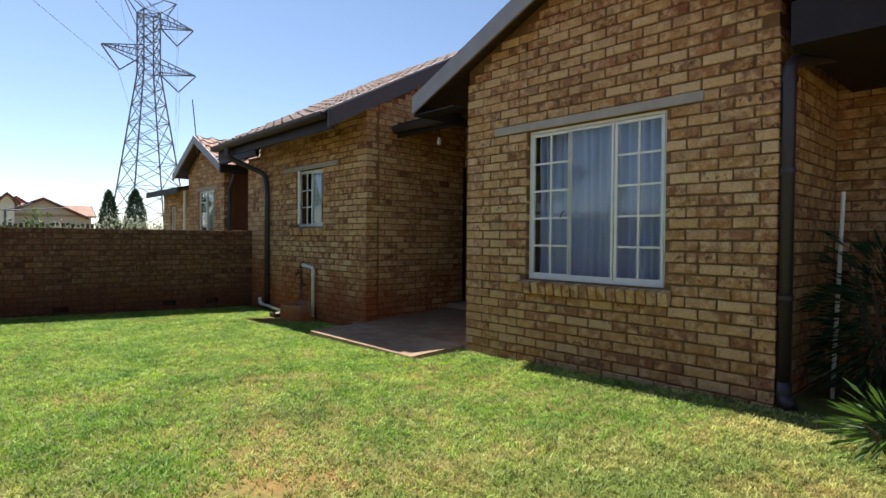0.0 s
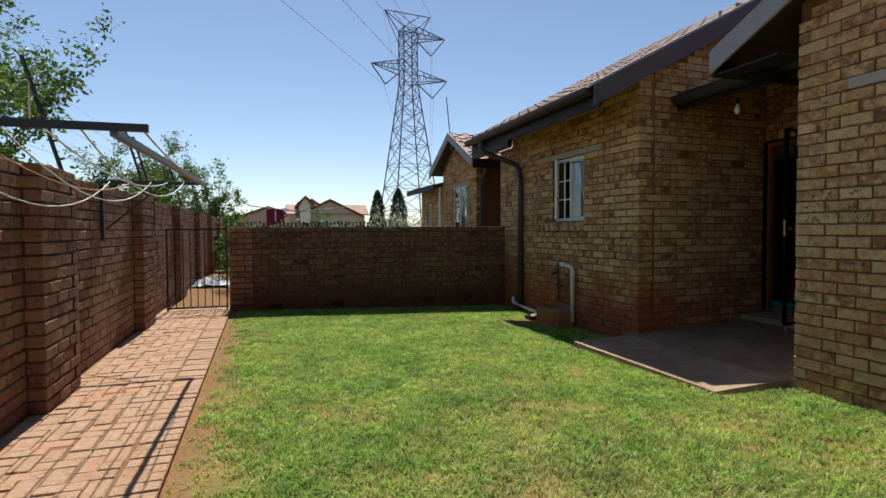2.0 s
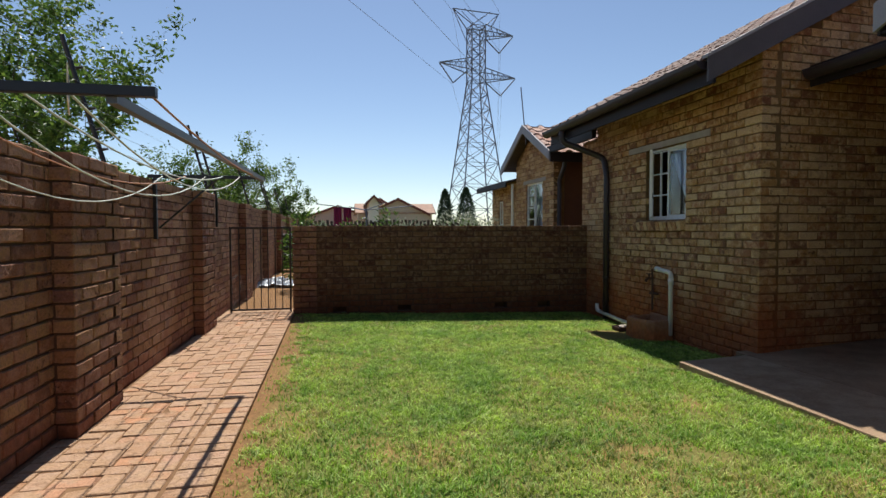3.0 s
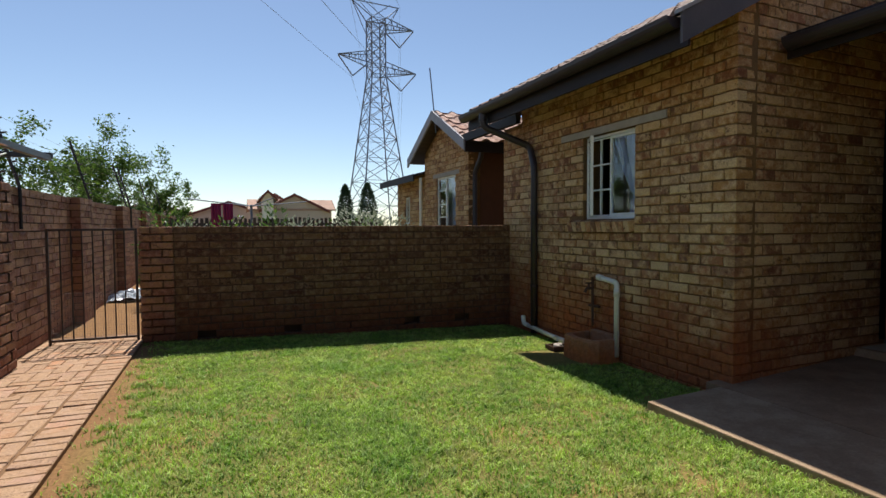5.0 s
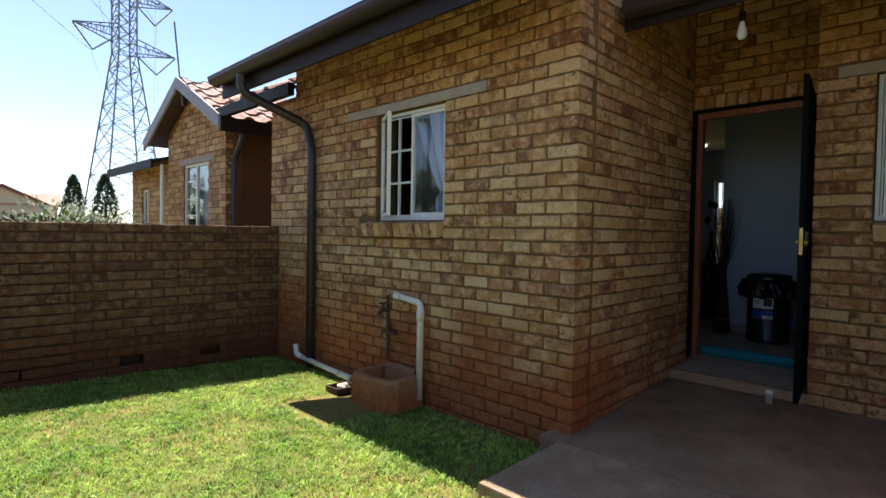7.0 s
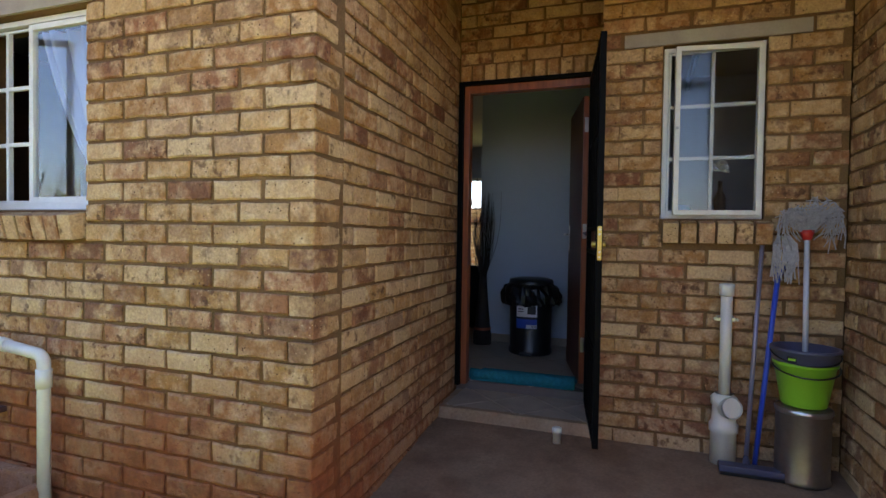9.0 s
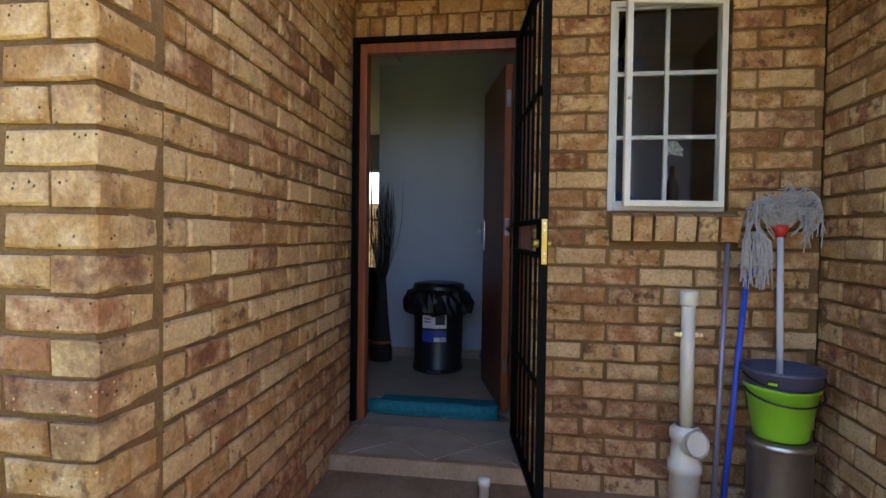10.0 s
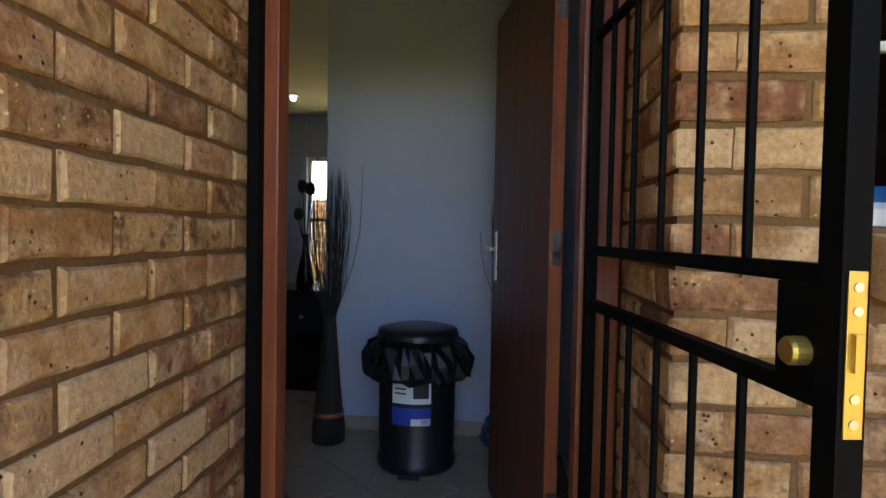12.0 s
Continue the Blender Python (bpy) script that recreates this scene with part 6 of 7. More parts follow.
tree((-5.1, 12.9, 0.15), 6.2, 2.4, "tall leafy tree with upright shoots behind the boundary wall", 3, 0.11, 19000, stems=5)
tree((-3.9, 11.6, 0.15), 3.3, 1.5, "low leafy tree filling in behind the boundary wall", 8, 0.085, 11000)
tree((-3.5, 16.6, 0.15), 3.2, 1.3, "small tree behind the boundary wall", 4, 0.085, 8000)
tree((-3.7, 24.5, 0.15), 4.9, 1.6, "upright leafy tree behind the boundary wall", 5, 0.11, 10000, stems=4)
tree((-2.0, 28.0, 0.15), 3.6, 1.8, "rounded tree behind the far boundary wall", 6, 0.11, 9000)


def cypress(place, height, width, seed):
    t = thing("cypress", place, "narrow dark green cypress, pointed at the top", "tree", "pair of cypresses")
    part("trunk", tube(bmesh.new(), [(0, 0, -0.1), (0, 0, height * 0.9)], [0.07, 0.01], 8), BARK, t)
    rng = np.random.default_rng(seed)
    n = 7000
    h = rng.uniform(0.02, 1, n)
    a = rng.uniform(0, 6.283, n)
    lump = 1 + 0.16 * np.sin(a * 3 + h * 9 + seed) + 0.12 * np.sin(a * 5 - h * 17)
    rad = width * 0.5 * np.clip(np.minimum(h * 6, 1), 0, 1) * (1 - h ** 2.6) ** 0.7 * lump * rng.uniform(0.6, 1.02, n) ** 0.5
    c = np.stack([rad * np.cos(a), rad * np.sin(a), h * height], 1)
    leaves("crown", c, 0.14, LEAF_DARK, t, seed, 0.35, -0.9)


cypress((7.99, 40.0, 0.0), 4.05, 1.15, 1)
cypress((9.47, 40.0, 0.0), 4.2, 1.4, 2)


def shrub(place, size, n, mat, label, seed, leaf=0.05, flowers=0, width=0.45, category="shrub", name="shrub", droop=0.0):
    s = thing(name, place, label, category)
    rng = np.random.default_rng(seed)
    bm = bmesh.new()
    r = random.Random(seed)
    for k in range(9):
        a = r.uniform(0, 6.28)
        tube(bm, [(0, 0, -0.05), (size[0] * 0.25 * math.cos(a), size[1] * 0.25 * math.sin(a), size[2] * 0.5), (size[0] * 0.42 * math.cos(a), size[1] * 0.42 * math.sin(a), size[2] * r.uniform(0.6, 0.95))], [0.012, 0.008, 0.003], 5)
    part("woody_base", bm, BARK, s)
    d = rng.normal(size=(n, 3))
    d /= np.linalg.norm(d, axis=1)[:, None]
    d *= rng.uniform(0.35, 1, n)[:, None] ** 0.5
    lump = 1 + 0.22 * np.sin(d[:, 0] * 7 + seed) * np.cos(d[:, 1] * 6) + 0.15 * np.sin(d[:, 2] * 11)
    c = d * lump[:, None] * np.array(size) * 0.5 + np.array([0, 0, size[2] * 0.5])
    c[:, 2] = np.maximum(c[:, 2], 0.02)
    leaves("foliage", c, leaf, mat, s, seed, width, droop)
    if flowers:
        bm = bmesh.new()
        for k in range(flowers):
            i = int(rng.integers(n))
            p = Vector(c[i]) * 1.0 + Vector((0, 0, 0.03))
            for q in range(5):
                a = q * 1.2566
                tube(bm, [p, p + Vector((math.cos(a) * 0.022, math.sin(a) * 0.022, 0.008)), p + Vector((math.cos(a) * 0.036, math.sin(a) * 0.036, 0.0))], [0.004, 0.014, 0.004], 4)
        part("flower_cluster", bm, LABEL_WHITE, s, "small white flowers")
    return s


rs = random.Random(77)
for i in range(7):
    shrub((0.15 + i * 0.5 + rs.uniform(-0.1, 0.1), 11.4 + rs.uniform(0, 0.9), 0.1), (0.8, 0.8, 1.36 + rs.uniform(-0.08, 0.10)), 700, LEAF if i % 3 else LEAF_GREY, "garden shrub with small white flowers behind the garden wall", 40 + i, 0.06, 10 if i % 2 else 4)
shrub((2.55, 11.9, 0.1), (1.0, 0.9, 1.50), 2200, LEAF_GREY, "silvery grey bush behind the garden wall", 60, 0.06, 0)
shrub((3.2, 12.6, 0.1), (1.0, 0.9, 1.44), 2000, LEAF_GREY, "silvery grey bush beside the neighbour's window", 61, 0.06, 0)
shrub((-0.2, 13.6, 0.1), (0.9, 1.0, 1.60), 1400, LEAF, "bright green bush beyond the gate", 62, 0.07, 0)
shrub((1.35, 12.2, 0.1), (0.5, 0.5, 1.58), 350, LEAF, "straggly young green shrub behind the garden wall", 63, 0.08, 0)
# bamboo-like shrub in the shaded recess; its shade is put into darker leaves
shrub((4.85, 1.18, 0.13), (1.0, 0.85, 1.15), 1900, LEAF_DARK, "narrow-leaved bushy shrub in the recess, shade put into its dark leaves", 64, 0.13, 0, 0.14, "shrub", "shrub", 0.2)
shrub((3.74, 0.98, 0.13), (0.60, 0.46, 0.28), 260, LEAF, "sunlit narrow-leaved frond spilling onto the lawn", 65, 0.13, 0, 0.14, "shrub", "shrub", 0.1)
st = thing("garden_stake", (4.78, 1.50, 0.12), "white garden stake leaning among the leaves", "stake")
part("stake", tube(bmesh.new(), [(0, 0, 0), (0.06, -0.03, 1.5)], 0.014, 10), PVC, st)
dp = thing("downpipe", (SX + 0.03, SS - 0.05, 0.12), "dark painted downpipe at the gabled block's corner", "pipe")
part("upright_pipe", tube(bmesh.new(), bend([(1.05, -0.42, 2.62), (0.95, -0.40, 2.55), (0.0, 0.0, 2.33), (0, 0, 0.14)], 0.07), 0.042, 16), PIPE_DARK, dp, smooth=True)
part("pipe_shoe", tube(bmesh.new(), bend([(0, 0, 0.20), (0, 0, 0.09), (-0.05, -0.06, 0.04)], 0.03), 0.047, 16), PIPE_DARK, dp, smooth=True)
for z in (0.75, 1.6, 2.2):
    part("pipe_bracket", lathe(bmesh.new(), [(0.043, z), (0.049, z), (0.049, z + 0.03), (0.043, z + 0.03)], 18), PIPE_DARK, dp)
tagged(part("eave_south", boxed((4.05, -4.0, 2.50), (5.9, 1.60, 2.78), 0.01), FASCIA), "dark eave over the shaded recess", "eave", kind="structure")

# ---- the neighbour's house ----
NX = 4.47
BRICK_FAR = BRICK
nh = thing("house", (NX, 12.1, 0), "neighbour's brick house with tiled gable over a white window", "house")


def nh_part(name, bm, mat, label="", parent=None):
    ob = part(name, bm, mat, parent or nh, label)
    if parent is None:
        ob.matrix_parent_inverse = nh.matrix_world.inverted()
    return ob


NA, NR, NE, NZ, NAZ = 11.75, 13.20, 14.65, 2.70, 3.42
NW = (12.68, 13.62, 1.25, 2.28)
NB = 4.25
bm = core_box((NX + PROUD, 12.10, 0), (NX + 0.22, 14.28, 2.68), [NW], 1)
f = bm.faces.new([bm.verts.new((NX + PROUD, y, z)) for y, z in ((12.10, 2.68), (14.28, 2.68), (14.28, 2.82), (NR, NAZ - 0.08), (12.10, 2.80))])
r = bmesh.ops.extrude_face_region(bm, geom=[f])
bmesh.ops.translate(bm, vec=(0.2, 0, 0), verts=[v for v in r["geom"] if isinstance(v, bmesh.types.BMVert)])
bmesh.ops.recalc_face_normals(bm, faces=list(bm.faces))
front = nh_part("wall", bm, MORTAR)
lay(front, facing(NX, 14.28, 0, -90), 14.28 - 12.10, 3.4, [(14.28 - NW[1], 14.28 - NW[0], NW[2], NW[3])], BRICK, base=0.02, singles=0, seed=90,
    slope=lambda x: NAZ - 0.08 - abs(14.28 - x - NR) * 0.49)
# side wall colour lowered to hold the deep shade under the eave
SIDE_SHADED = plain("shade_darkened_side_wall", (0.105, 0.044, 0.021), 0.9, vary=0.25, scale=4, bump=0.3)
nh_part("side_wall", boxed((NX + 0.22, 12.09, 0), (9.0, 12.29, 2.72)), SIDE_SHADED, "reddish side wall with the eave's shade put into its colour")
nh_part("rear_wall", core_box((4.56, 14.28, 0), (4.76, 16.5, 2.45), [(15.55, 15.95, 1.42, 2.02)], 1), MORTAR)
lay(nh, facing(4.55, 16.5, 0, -90), 2.2, 2.42, [(0.55, 0.95, 1.42, 2.02)], BRICK, base=0.02, singles=0, seed=91)
rf = nh_part("roof", slope_sheet(bmesh.new(), [(NB, NR, NAZ), (9.0, NR, NAZ), (9.0, NA, NZ), (NB, NA, NZ)], 0.05), RAFTER)
nh_part("roof", slope_sheet(bmesh.new(), [(NB, NR, NAZ), (9.0, NR, NAZ), (9.0, NE, NZ), (NB, NE, NZ)], 0.05), RAFTER)
nh_part("roof", slope_sheet(bmesh.new(), [(4.25, 14.3, 2.42), (4.25, 16.9, 2.42), (8.0, 16.9, 3.4), (8.0, 14.3, 3.4)], 0.05), FASCIA)
tile_sheet("roof_tiles", (NB, NA, NZ + 0.01), (1, 0, 0), (0, NR - NA, NAZ - NZ), 12, 5, rf)
lean = nh_part("roof", slope_sheet(bmesh.new(), [(4.36, 10.60, 2.84), (4.36, NA, 2.84), (5.9, NA, 3.61), (5.9, 10.60, 3.61)], 0.04), RAFTER)
tile_sheet("roof_tiles", (4.34, 10.60, 2.85), (0, 1, 0), (1, 0, 0.5), 4, 5, lean)
tile_sheet("roof_tiles", (NB, NE, NZ + 0.01), (1, 0, 0), (0, NR - NE, NAZ - NZ), 12, 5, rf)
for a, za in ((NA - 0.03, NZ), (NE + 0.03, NZ)):
    nh_part("barge_board", slope_sheet(bmesh.new(), [(NB - 0.03, NR, NAZ + 0.06), (NB, NR, NAZ + 0.06), (NB, a, za + 0.05), (NB - 0.03, a, za + 0.05)], 0.17), BARGE, "grey barge board")
nh_part("fascia", boxed((NB, NA - 0.03, NZ - 0.15), (9, NA, NZ + 0.02)), FASCIA)
nh_part("fascia", boxed((4.22, 14.3, 2.28), (4.25, 16.9, 2.42)), FASCIA)
nwin = nh_part("window", core_box((NX + 0.03, NW[0], NW[2]), (NX + 0.07, NW[1], NW[3]), [(NW[0] + 0.04, 13.15, NW[2] + 0.04, NW[3] - 0.04), (13.19, NW[1] - 0.04, NW[2] + 0.04, NW[3] - 0.04)], 1), WHITE_STEEL)
for z in (1.52, 1.76, 2.02):
    part("glazing_bar", boxed((NX + 0.04, 13.19, z), (NX + 0.06, NW[1] - 0.04, z + 0.02)), WHITE_STEEL, nwin).matrix_parent_inverse = nh.matrix_world.inverted()
part("pane", boxed((NX + 0.048, NW[0] + 0.03, NW[2] + 0.03), (NX + 0.052, NW[1] - 0.03, NW[3] - 0.03)), GLASS, nwin).matrix_parent_inverse = nh.matrix_world.inverted()
for o in nwin.children:
    o.matrix_parent_inverse = I4
nh_part("lintel", boxed((NX - 0.004, 12.5, NW[3]), (NX + 0.1, 13.8, NW[3] + 0.075)), CONCRETE_LINTEL)
sw = nh_part("window", core_box((4.59, 15.55, 1.42), (4.62, 15.95, 2.02), [(15.58, 15.735, 1.45, 1.99), (15.765, 15.92, 1.45, 1.99)], 1), WHITE_STEEL)
nh_part("room_back", boxed((5.3, 12.3, 0), (5.35, 16.4, 2.6)), PLASTER)
nh_part("downpipe", tube(bmesh.new(), bend([(4.56, NA + 0.02, 2.62), (4.56, NA + 0.04, 2.48), (4.56, 12.03, 2.25), (4.56, 12.03, 0.1)], 0.06), 0.04, 12), PIPE_DARK)
nh_part("vent_pipe", tube(bmesh.new(), [(4.40, 14.35, 0.1), (4.40, 14.35, 2.35)], 0.03, 12), PVC, "white vent pipe")
an = thing("antenna_mast", (NB + 0.06, 13.25, NAZ + 0.02), "thin leaning antenna mast on the gable's peak", "antenna")
part("mast", tube(bmesh.new(), [(0.02, 0, -0.35), (-0.06, 0.10, 0.85)], 0.012, 8), GALV, an)
curtain("curtain", None, NW[2], NW[3], label="white net curtain in the neighbour's window", folds=5, x=NX + 0.16, y0=NW[0] + 0.02, y1=13.2)

# ---- distance: houses, paling fence, washing ----
WALL_PALE = plain("pale_house_paint", (0.55, 0.44, 0.36), 0.9, vary=0.1, scale=0.6)
WALL_WHITE = plain("white_house_paint", (0.72, 0.68, 0.62), 0.9, vary=0.08, scale=0.6)
MAROON = plain("maroon_roof_trim", (0.16, 0.045, 0.035), 0.7, vary=0.2, scale=1.5)
ROOF_FAR = plain("far_roof_tile", (0.42, 0.26, 0.19), 0.85, vary=0.2, scale=2.5)


def far_house(x, y, w, d, h, rise, label, wall, roofm, turn=0):
    o = thing("house", pose(x, y, 0, 0, 0, turn), label, "house", "houses in the distance")
    part("wall", boxed((-w / 2, 0, 0), (w / 2, d, h)), wall, o)
    bm = bmesh.new()
    f = bm.faces.new([bm.verts.new(p) for p in ((-w / 2, 0.02, h), (w / 2, 0.02, h), (0, 0.02, h + rise))])
    q = bmesh.ops.extrude_face_region(bm, geom=[f])
    bmesh.ops.translate(bm, vec=(0, d, 0), verts=[v for v in q["geom"] if isinstance(v, bmesh.types.BMVert)])
    part("gable", bm, wall, o)
    for s in (-1, 1):
        rr_ = part("roof", slope_sheet(bmesh.new(), [(0, -0.3, h + rise + 0.12), (0, d + 0.3, h + rise + 0.12), (s * (w / 2 + 0.4), d + 0.3, h + 0.02), (s * (w / 2 + 0.4), -0.3, h + 0.02)], 0.15), roofm, o)
        part("barge_board", slope_sheet(bmesh.new(), [(0, -0.36, h + rise + 0.16), (0, -0.3, h + rise + 0.16), (s * (w / 2 + 0.4), -0.3, h + 0.06), (s * (w / 2 + 0.4), -0.36, h + 0.06)], 0.28), MAROON, rr_)
    for k in (-0.25, 0.22):
        part("window", boxed((w * k - 0.6, -0.03, 0.9), (w * k + 0.6, 0.02, 2.1)), GLASS, o)
    return o


far_house(7.2, 62, 6.2, 8, 2.95, 1.6, "pale plastered house with maroon trimmed gable", WALL_PALE, ROOF_FAR)
far_house(5.6, 66, 4.6, 7, 3.1, 1.7, "pale plastered house with maroon roof edge behind another", WALL_PALE, MAROON)
far_house(11.0, 64, 3.4, 8, 3.1, 0.95, "low house with tan tiled roof", WALL_PALE, ROOF_FAR, 90)
far_house(4.5, 60, 1.0, 6, 4.0, 0.75, "narrow white plastered house gable", WALL_WHITE, WALL_WHITE)
far_house(1.0, 75, 9, 8, 2.7, 1.6, "far house with tiled roof", WALL_PALE, ROOF_FAR)
far_house(-8, 80, 12, 8, 2.7, 1.6, "far house with tiled roof beyond the trees", WALL_PALE, ROOF_FAR)
pf = thing("paling_fence", (0, 19.5, 0.1), "dark brown paling fence across the neighbour's garden", "fence")
FENCE_WOOD = wood_material("dark_fence_wood", (0.03, 0.017, 0.012), (0.075, 0.04, 0.025), 9)
for i in range(48):
    part("paling", boxed((-0.8 + i * 0.12, -0.01, 0), (-0.72 + i * 0.12, 0.01, 1.50 + rs.uniform(-0.03, 0.03)), 0.0), FENCE_WOOD, pf)
for z in (0.4, 1.3):
    part("rail", boxed((-0.85, 0.01, z), (5.0, 0.05, z + 0.07)), FENCE_WOOD, pf)
CLOTH = plain("magenta_cloth", (0.28, 0.02, 0.09), 0.9, vary=0.2, scale=6, bump=0.3)
wl2 = thing("washing_line", (0.9, 16.5, 0.1), "neighbour's rotary washing line with thin arms", "washing line")
part("pole", tube(bmesh.new(), [(0.3, 0, 0), (0.3, 0, 1.75)], 0.025, 8), GALV, wl2)
for a in (0.3, 1.87, 3.44, 5.01):
    part("arm", tube(bmesh.new(), [(0.3, 0, 1.72), (0.3 + 1.3 * math.cos(a), 1.3 * math.sin(a), 1.85)], 0.012, 6), GALV, wl2)
for i, x in enumerate((-0.42, -0.18)):
    tw = thing("towel", (0.9 + x, 16.3, 1.34), "dark magenta cloth pegged on the neighbour's line", "laundry", "washing on the line")
    bm = bmesh.new()
    bmesh.ops.create_grid(bm, x_segments=16, y_segments=12, size=0.5, matrix=Euler((PI / 2, 0, 0)).to_matrix().to_4x4())
    for v in bm.verts:
        v.co = Vector((v.co.x * 0.2, 0.02 * math.sin(v.co.x * 22 + i), v.co.z * (0.5 - 0.15 * i) + 0.28 + 0.07 * i))
    part("cloth", bm, CLOTH, tw)

# a wall seen outside the living room window
ow = wall_thing("wall_east_garden", "sunlit brick wall outside the living room window")
core(ow, (15 + PROUD, 4, 0), (15.2, 14, 2.0))
lay(ow, facing(15, 14, 0, -90), 10, 2.0, (), BRICK, base=0.02, singles=0, seed=95)


# ---- lattice pylon ----
def pylon(x, y, h, turn):
    p = thing("pylon", pose(x, y, 0, 0, 0, turn) @ Matrix.Diagonal((1.3, 1.3, 1.29, 1)), "tall grey steel lattice power pylon with three cross arms", "pylon")
    R = 0.085

    def half(z):
        k = z / h
        return 4.05 + (1.12 - 4.05) * k / 0.69 if k < 0.69 else 1.12

    corners = ((1, 1), (-1, 1), (-1, -1), (1, -1))
    levels = [0, 4.2, 8.0, 11.4, 14.5, 17.3, 19.9, 22.3, 24.5]
    zt = h * 0.93
    while levels[-1] < zt - 1.3:
        levels.append(levels[-1] + 1.55)
    levels.append(zt)
    for cx, cy in corners:
        part("leg", tube(bmesh.new(), [(cx * half(z), cy * half(z), z) for z in levels], R * 1.3, 5), GALV, p)
    for a, b in zip(levels, levels[1:]):
        bm = bmesh.new()
        for (ax, ay), (bx, by) in zip(corners, corners[1:] + corners[:1]):
            tube(bm, [(ax * half(a), ay * half(a), a), (bx * half(b), by * half(b), b)], R * 0.7, 4)
            tube(bm, [(bx * half(a), by * half(a), a), (ax * half(b), ay * half(b), b)], R * 0.7, 4)
            tube(bm, [(ax * half(b), ay * half(b), b), (bx * half(b), by * half(b), b)], R * 0.6, 4)
        part("lattice_panel", bm, GALV, p)
    for side, z, reach in ((1, h * 0.911, 6.4), (-1, h * 0.760, 6.1), (1, h * 0.720, 6.8)):
        bm = bmesh.new()
        for yy in (-1.15, 1.15):
            tube(bm, [(side * 1.15, yy, z - 1.0), (side * reach, 0, z)], R, 4)
            tube(bm, [(side * 1.15, yy, z + 0.9), (side * reach, 0, z)], R, 4)
            for k in range(1, 5):
                t0, t1 = k / 5, (k + 0.5) / 5
                q = lambda t, top: Vector((side * (1.15 + (reach - 1.15) * t), yy * (1 - t), z + (0.9 if top else -1.0) * (1 - t)))
                tube(bm, [q(t0, 0), q(t0, 1)], R * 0.55, 4), tube(bm, [q(t0, 1), q(t1, 0)], R * 0.55, 4)
        arm = part("cross_arm", bm, GALV, p)
        for x0 in (reach, 1.6):
            part("insulator", tube(bmesh.new(), [(side * x0, 0, z - (0.1 if x0 == reach else 1.0)), (side * (reach + 1.6) * 0.5, 0, z - 3.0)], 0.10, 6), GALV, arm)
    for s in (-1, 1):
        for yy in (-1.15, 1.15):
            for a, b, k in (((s * 1.15, yy, zt), (s * 3.9, 0, h), 1.0), ((s * 1.15, yy, zt - 2), (s * 3.9, 0, h), 0.7), ((-s * 1.15, yy, zt), (s * 2.2, yy * 0.5, h), 0.6)):
                part("horn_strut", tube(bmesh.new(), [a, b], R * k, 4), GALV, p)
    part("horn_beam", tube(bmesh.new(), [(-3.9, 0, h), (3.9, 0, h)], R, 4), GALV, p)
    return p


PYX, PYY, PYH = 29.4, 114.0, 35.5
pylon(PYX, PYY, PYH, 8)
pw = thing("power_lines", pose(PYX, PYY, 0) @ Matrix.Diagonal((1.3, 1.3, 1.29, 1)), "thin high power lines running from the pylon", "power line")
for side, z, reach in ((1, PYH * 0.911, 4.0), (-1, PYH * 0.760, 3.85), (1, PYH * 0.720, 4.2), (1, PYH + 3, 3.9), (-1, PYH + 3, 3.9)):
    for dirn, n in (((-17.7, -33.0), 8), ((17.7, 60.0), 6)):
        p = [(side * reach + dirn[0] * k * 0.5, dirn[1] * k * 0.5, z - 3.0 - 2.6 * math.sin(min(1.0, k / 10) * PI) * 0.6) for k in range(n)]
        part("conductor", tube(bmesh.new(), p, 0.022, 4), GALV, pw)


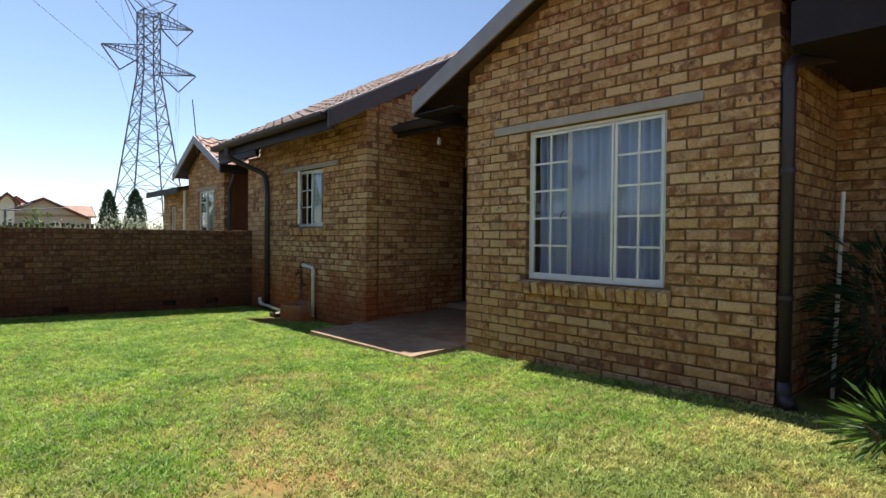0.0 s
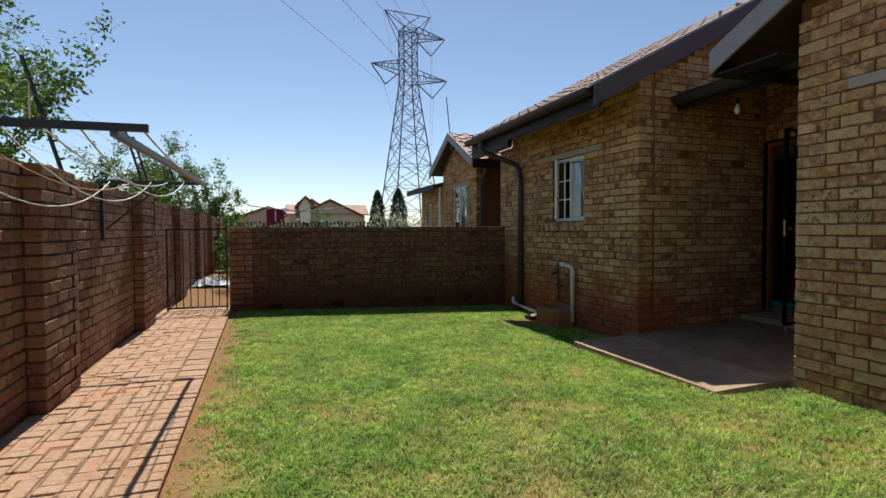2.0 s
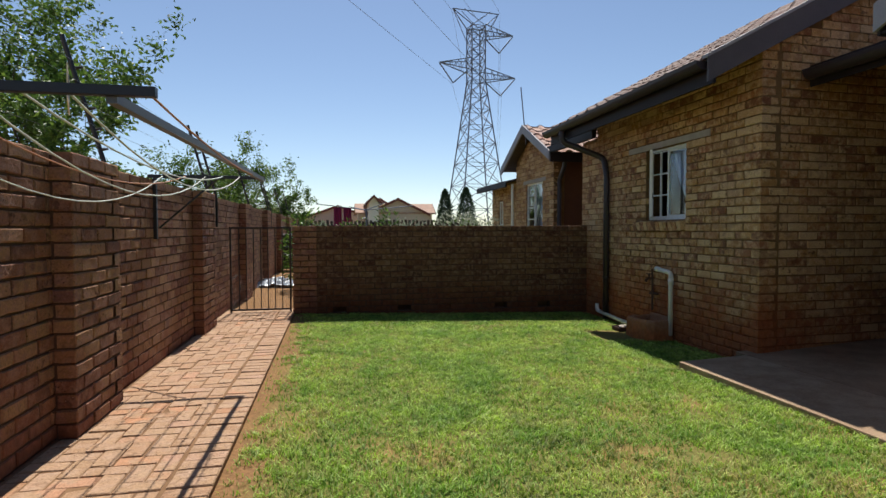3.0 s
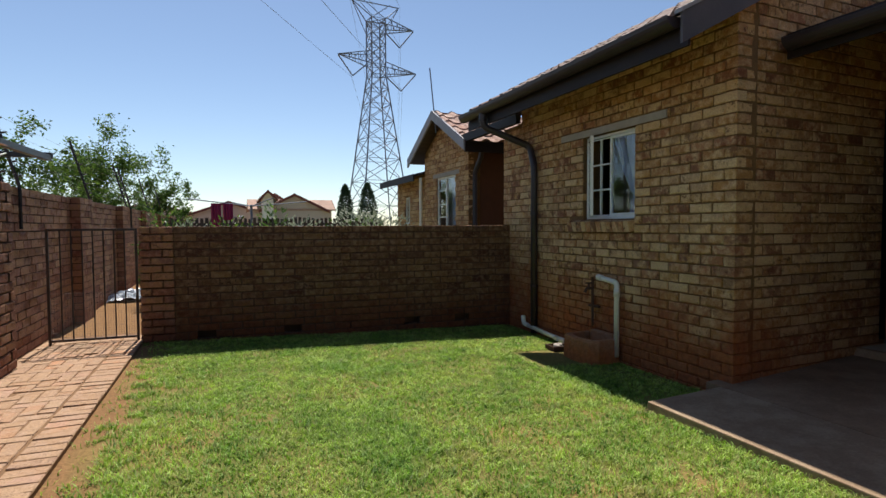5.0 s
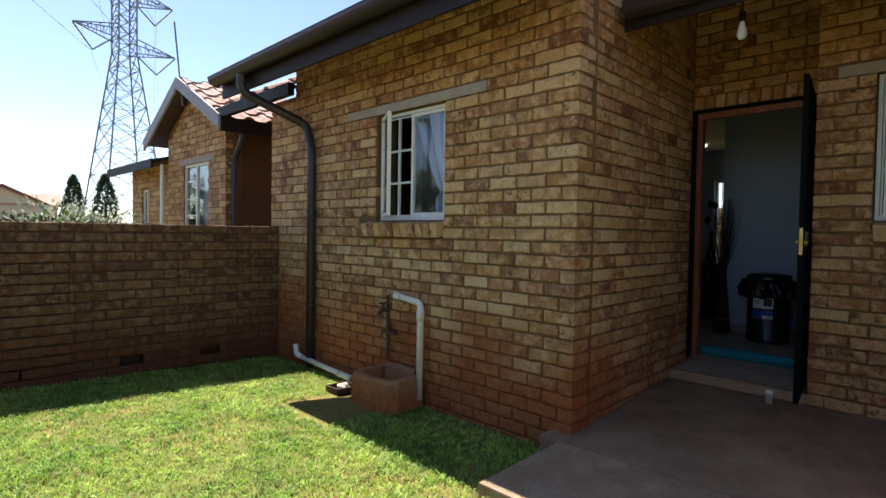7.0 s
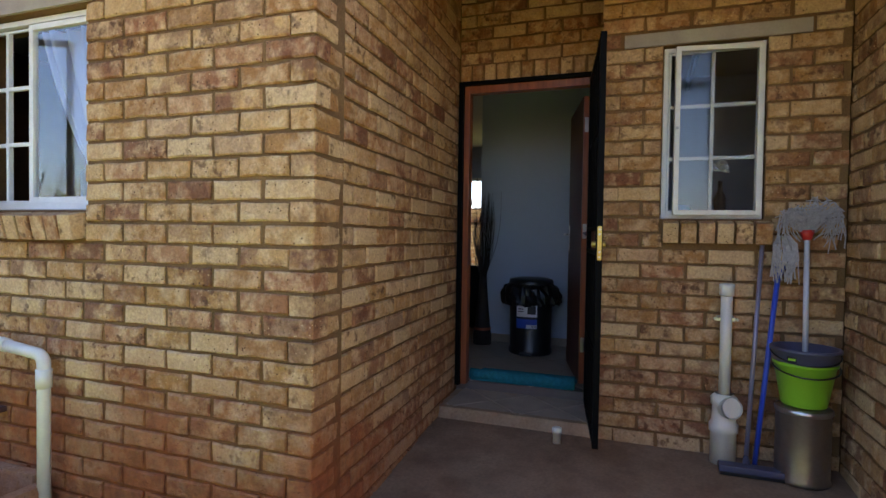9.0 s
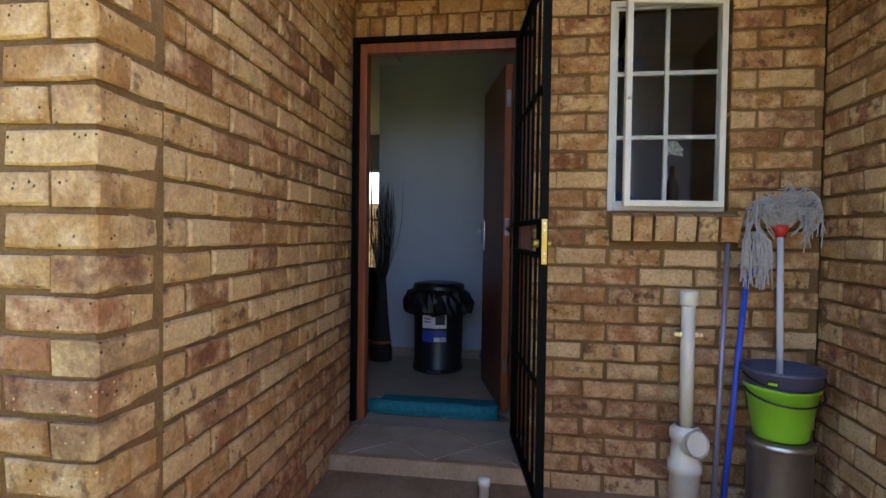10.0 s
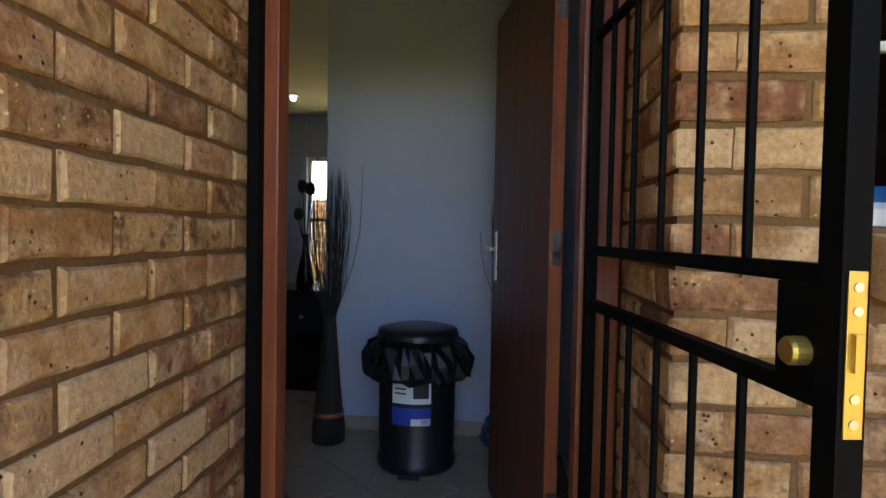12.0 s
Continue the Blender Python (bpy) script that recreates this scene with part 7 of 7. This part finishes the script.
# ---- lawn ----
def lawn(n, seed):
    rng = np.random.default_rng(seed)
    x, y = rng.uniform(-0.17, 4.3, n), rng.uniform(-0.5, 10.33, n)
    keep = (np.where(y < 4.66, x < 4.19, np.where(y < 6.72, x < 3.51, x < 4.31)))
    thin = 0.5 + 0.5 * np.sin(x * 2.1 + 1.3 * np.sin(y * 1.7)) * np.sin(y * 1.3 + np.sin(x * 2.9))
    clump = np.array([noise.noise((a * 7.0, b * 7.0, 0.0)) + 0.7 * noise.noise((a * 19.0, b * 19.0, 3.0)) for a, b in zip(x.tolist(), y.tolist())])
    bare = np.array([noise.noise((a * 1.6, b * 1.6, 9.0)) for a, b in zip(x.tolist(), y.tolist())])
    keep &= rng.uniform(0, 1, n) < np.clip(0.62 + 0.55 * clump + 0.2 * thin - 0.9 * np.clip(bare - 0.16, 0, 1), 0.08, 1) * np.clip((x + 0.11 + 0.3 * clump + 0.25 * bare) * 4, 0.06, 1)
    keep &= ~((np.abs(x - 3.9) < 0.44) & (np.abs(y - 8.42) < 0.34))
    x, y = x[keep], y[keep]
    n = len(x)
    z = ground_height(x, y)
    patch = 0.5 + 0.5 * np.sin(x * 3.7 + 2 * np.sin(y * 2.3)) * np.cos(y * 2.9 + np.sin(x * 4.1))
    h = rng.uniform(0.012, 0.032, n) * (0.75 + 0.5 * patch)
    a = rng.uniform(0, 6.283, n)
    lean = rng.uniform(0.3, 1.9, n) * h
    w = rng.uniform(0.0018, 0.0036, n)
    dx, dy = np.cos(a), np.sin(a)
    turn = a + rng.uniform(0.8, 2.3, n)
    sx, sy = np.cos(turn) * w, np.sin(turn) * w
    P = lambda k, hh, s: np.stack([x + dx * lean * k + sx * s, y + dy * lean * k + sy * s, z + h * hh], 1)
    v = np.stack([P(0, -0.1, -1), P(0, -0.1, 1), P(0.35, 0.62, 0.9), P(0.35, 0.62, -0.9), P(1.0, 1.0, 0.15), P(1.0, 1.0, -0.15)], 1).reshape(-1, 3)
    k = np.arange(n)[:, None] * 6
    f = np.concatenate([k + np.array([0, 1, 2, 3]), k + np.array([3, 2, 4, 5])])
    ob = big_mesh("grass", v, f, BLADE, "stuff")
    tagged(ob, "short mown lawn grass with yellowing dry patches", "grass", kind="stuff")


lawn(430000, 2)
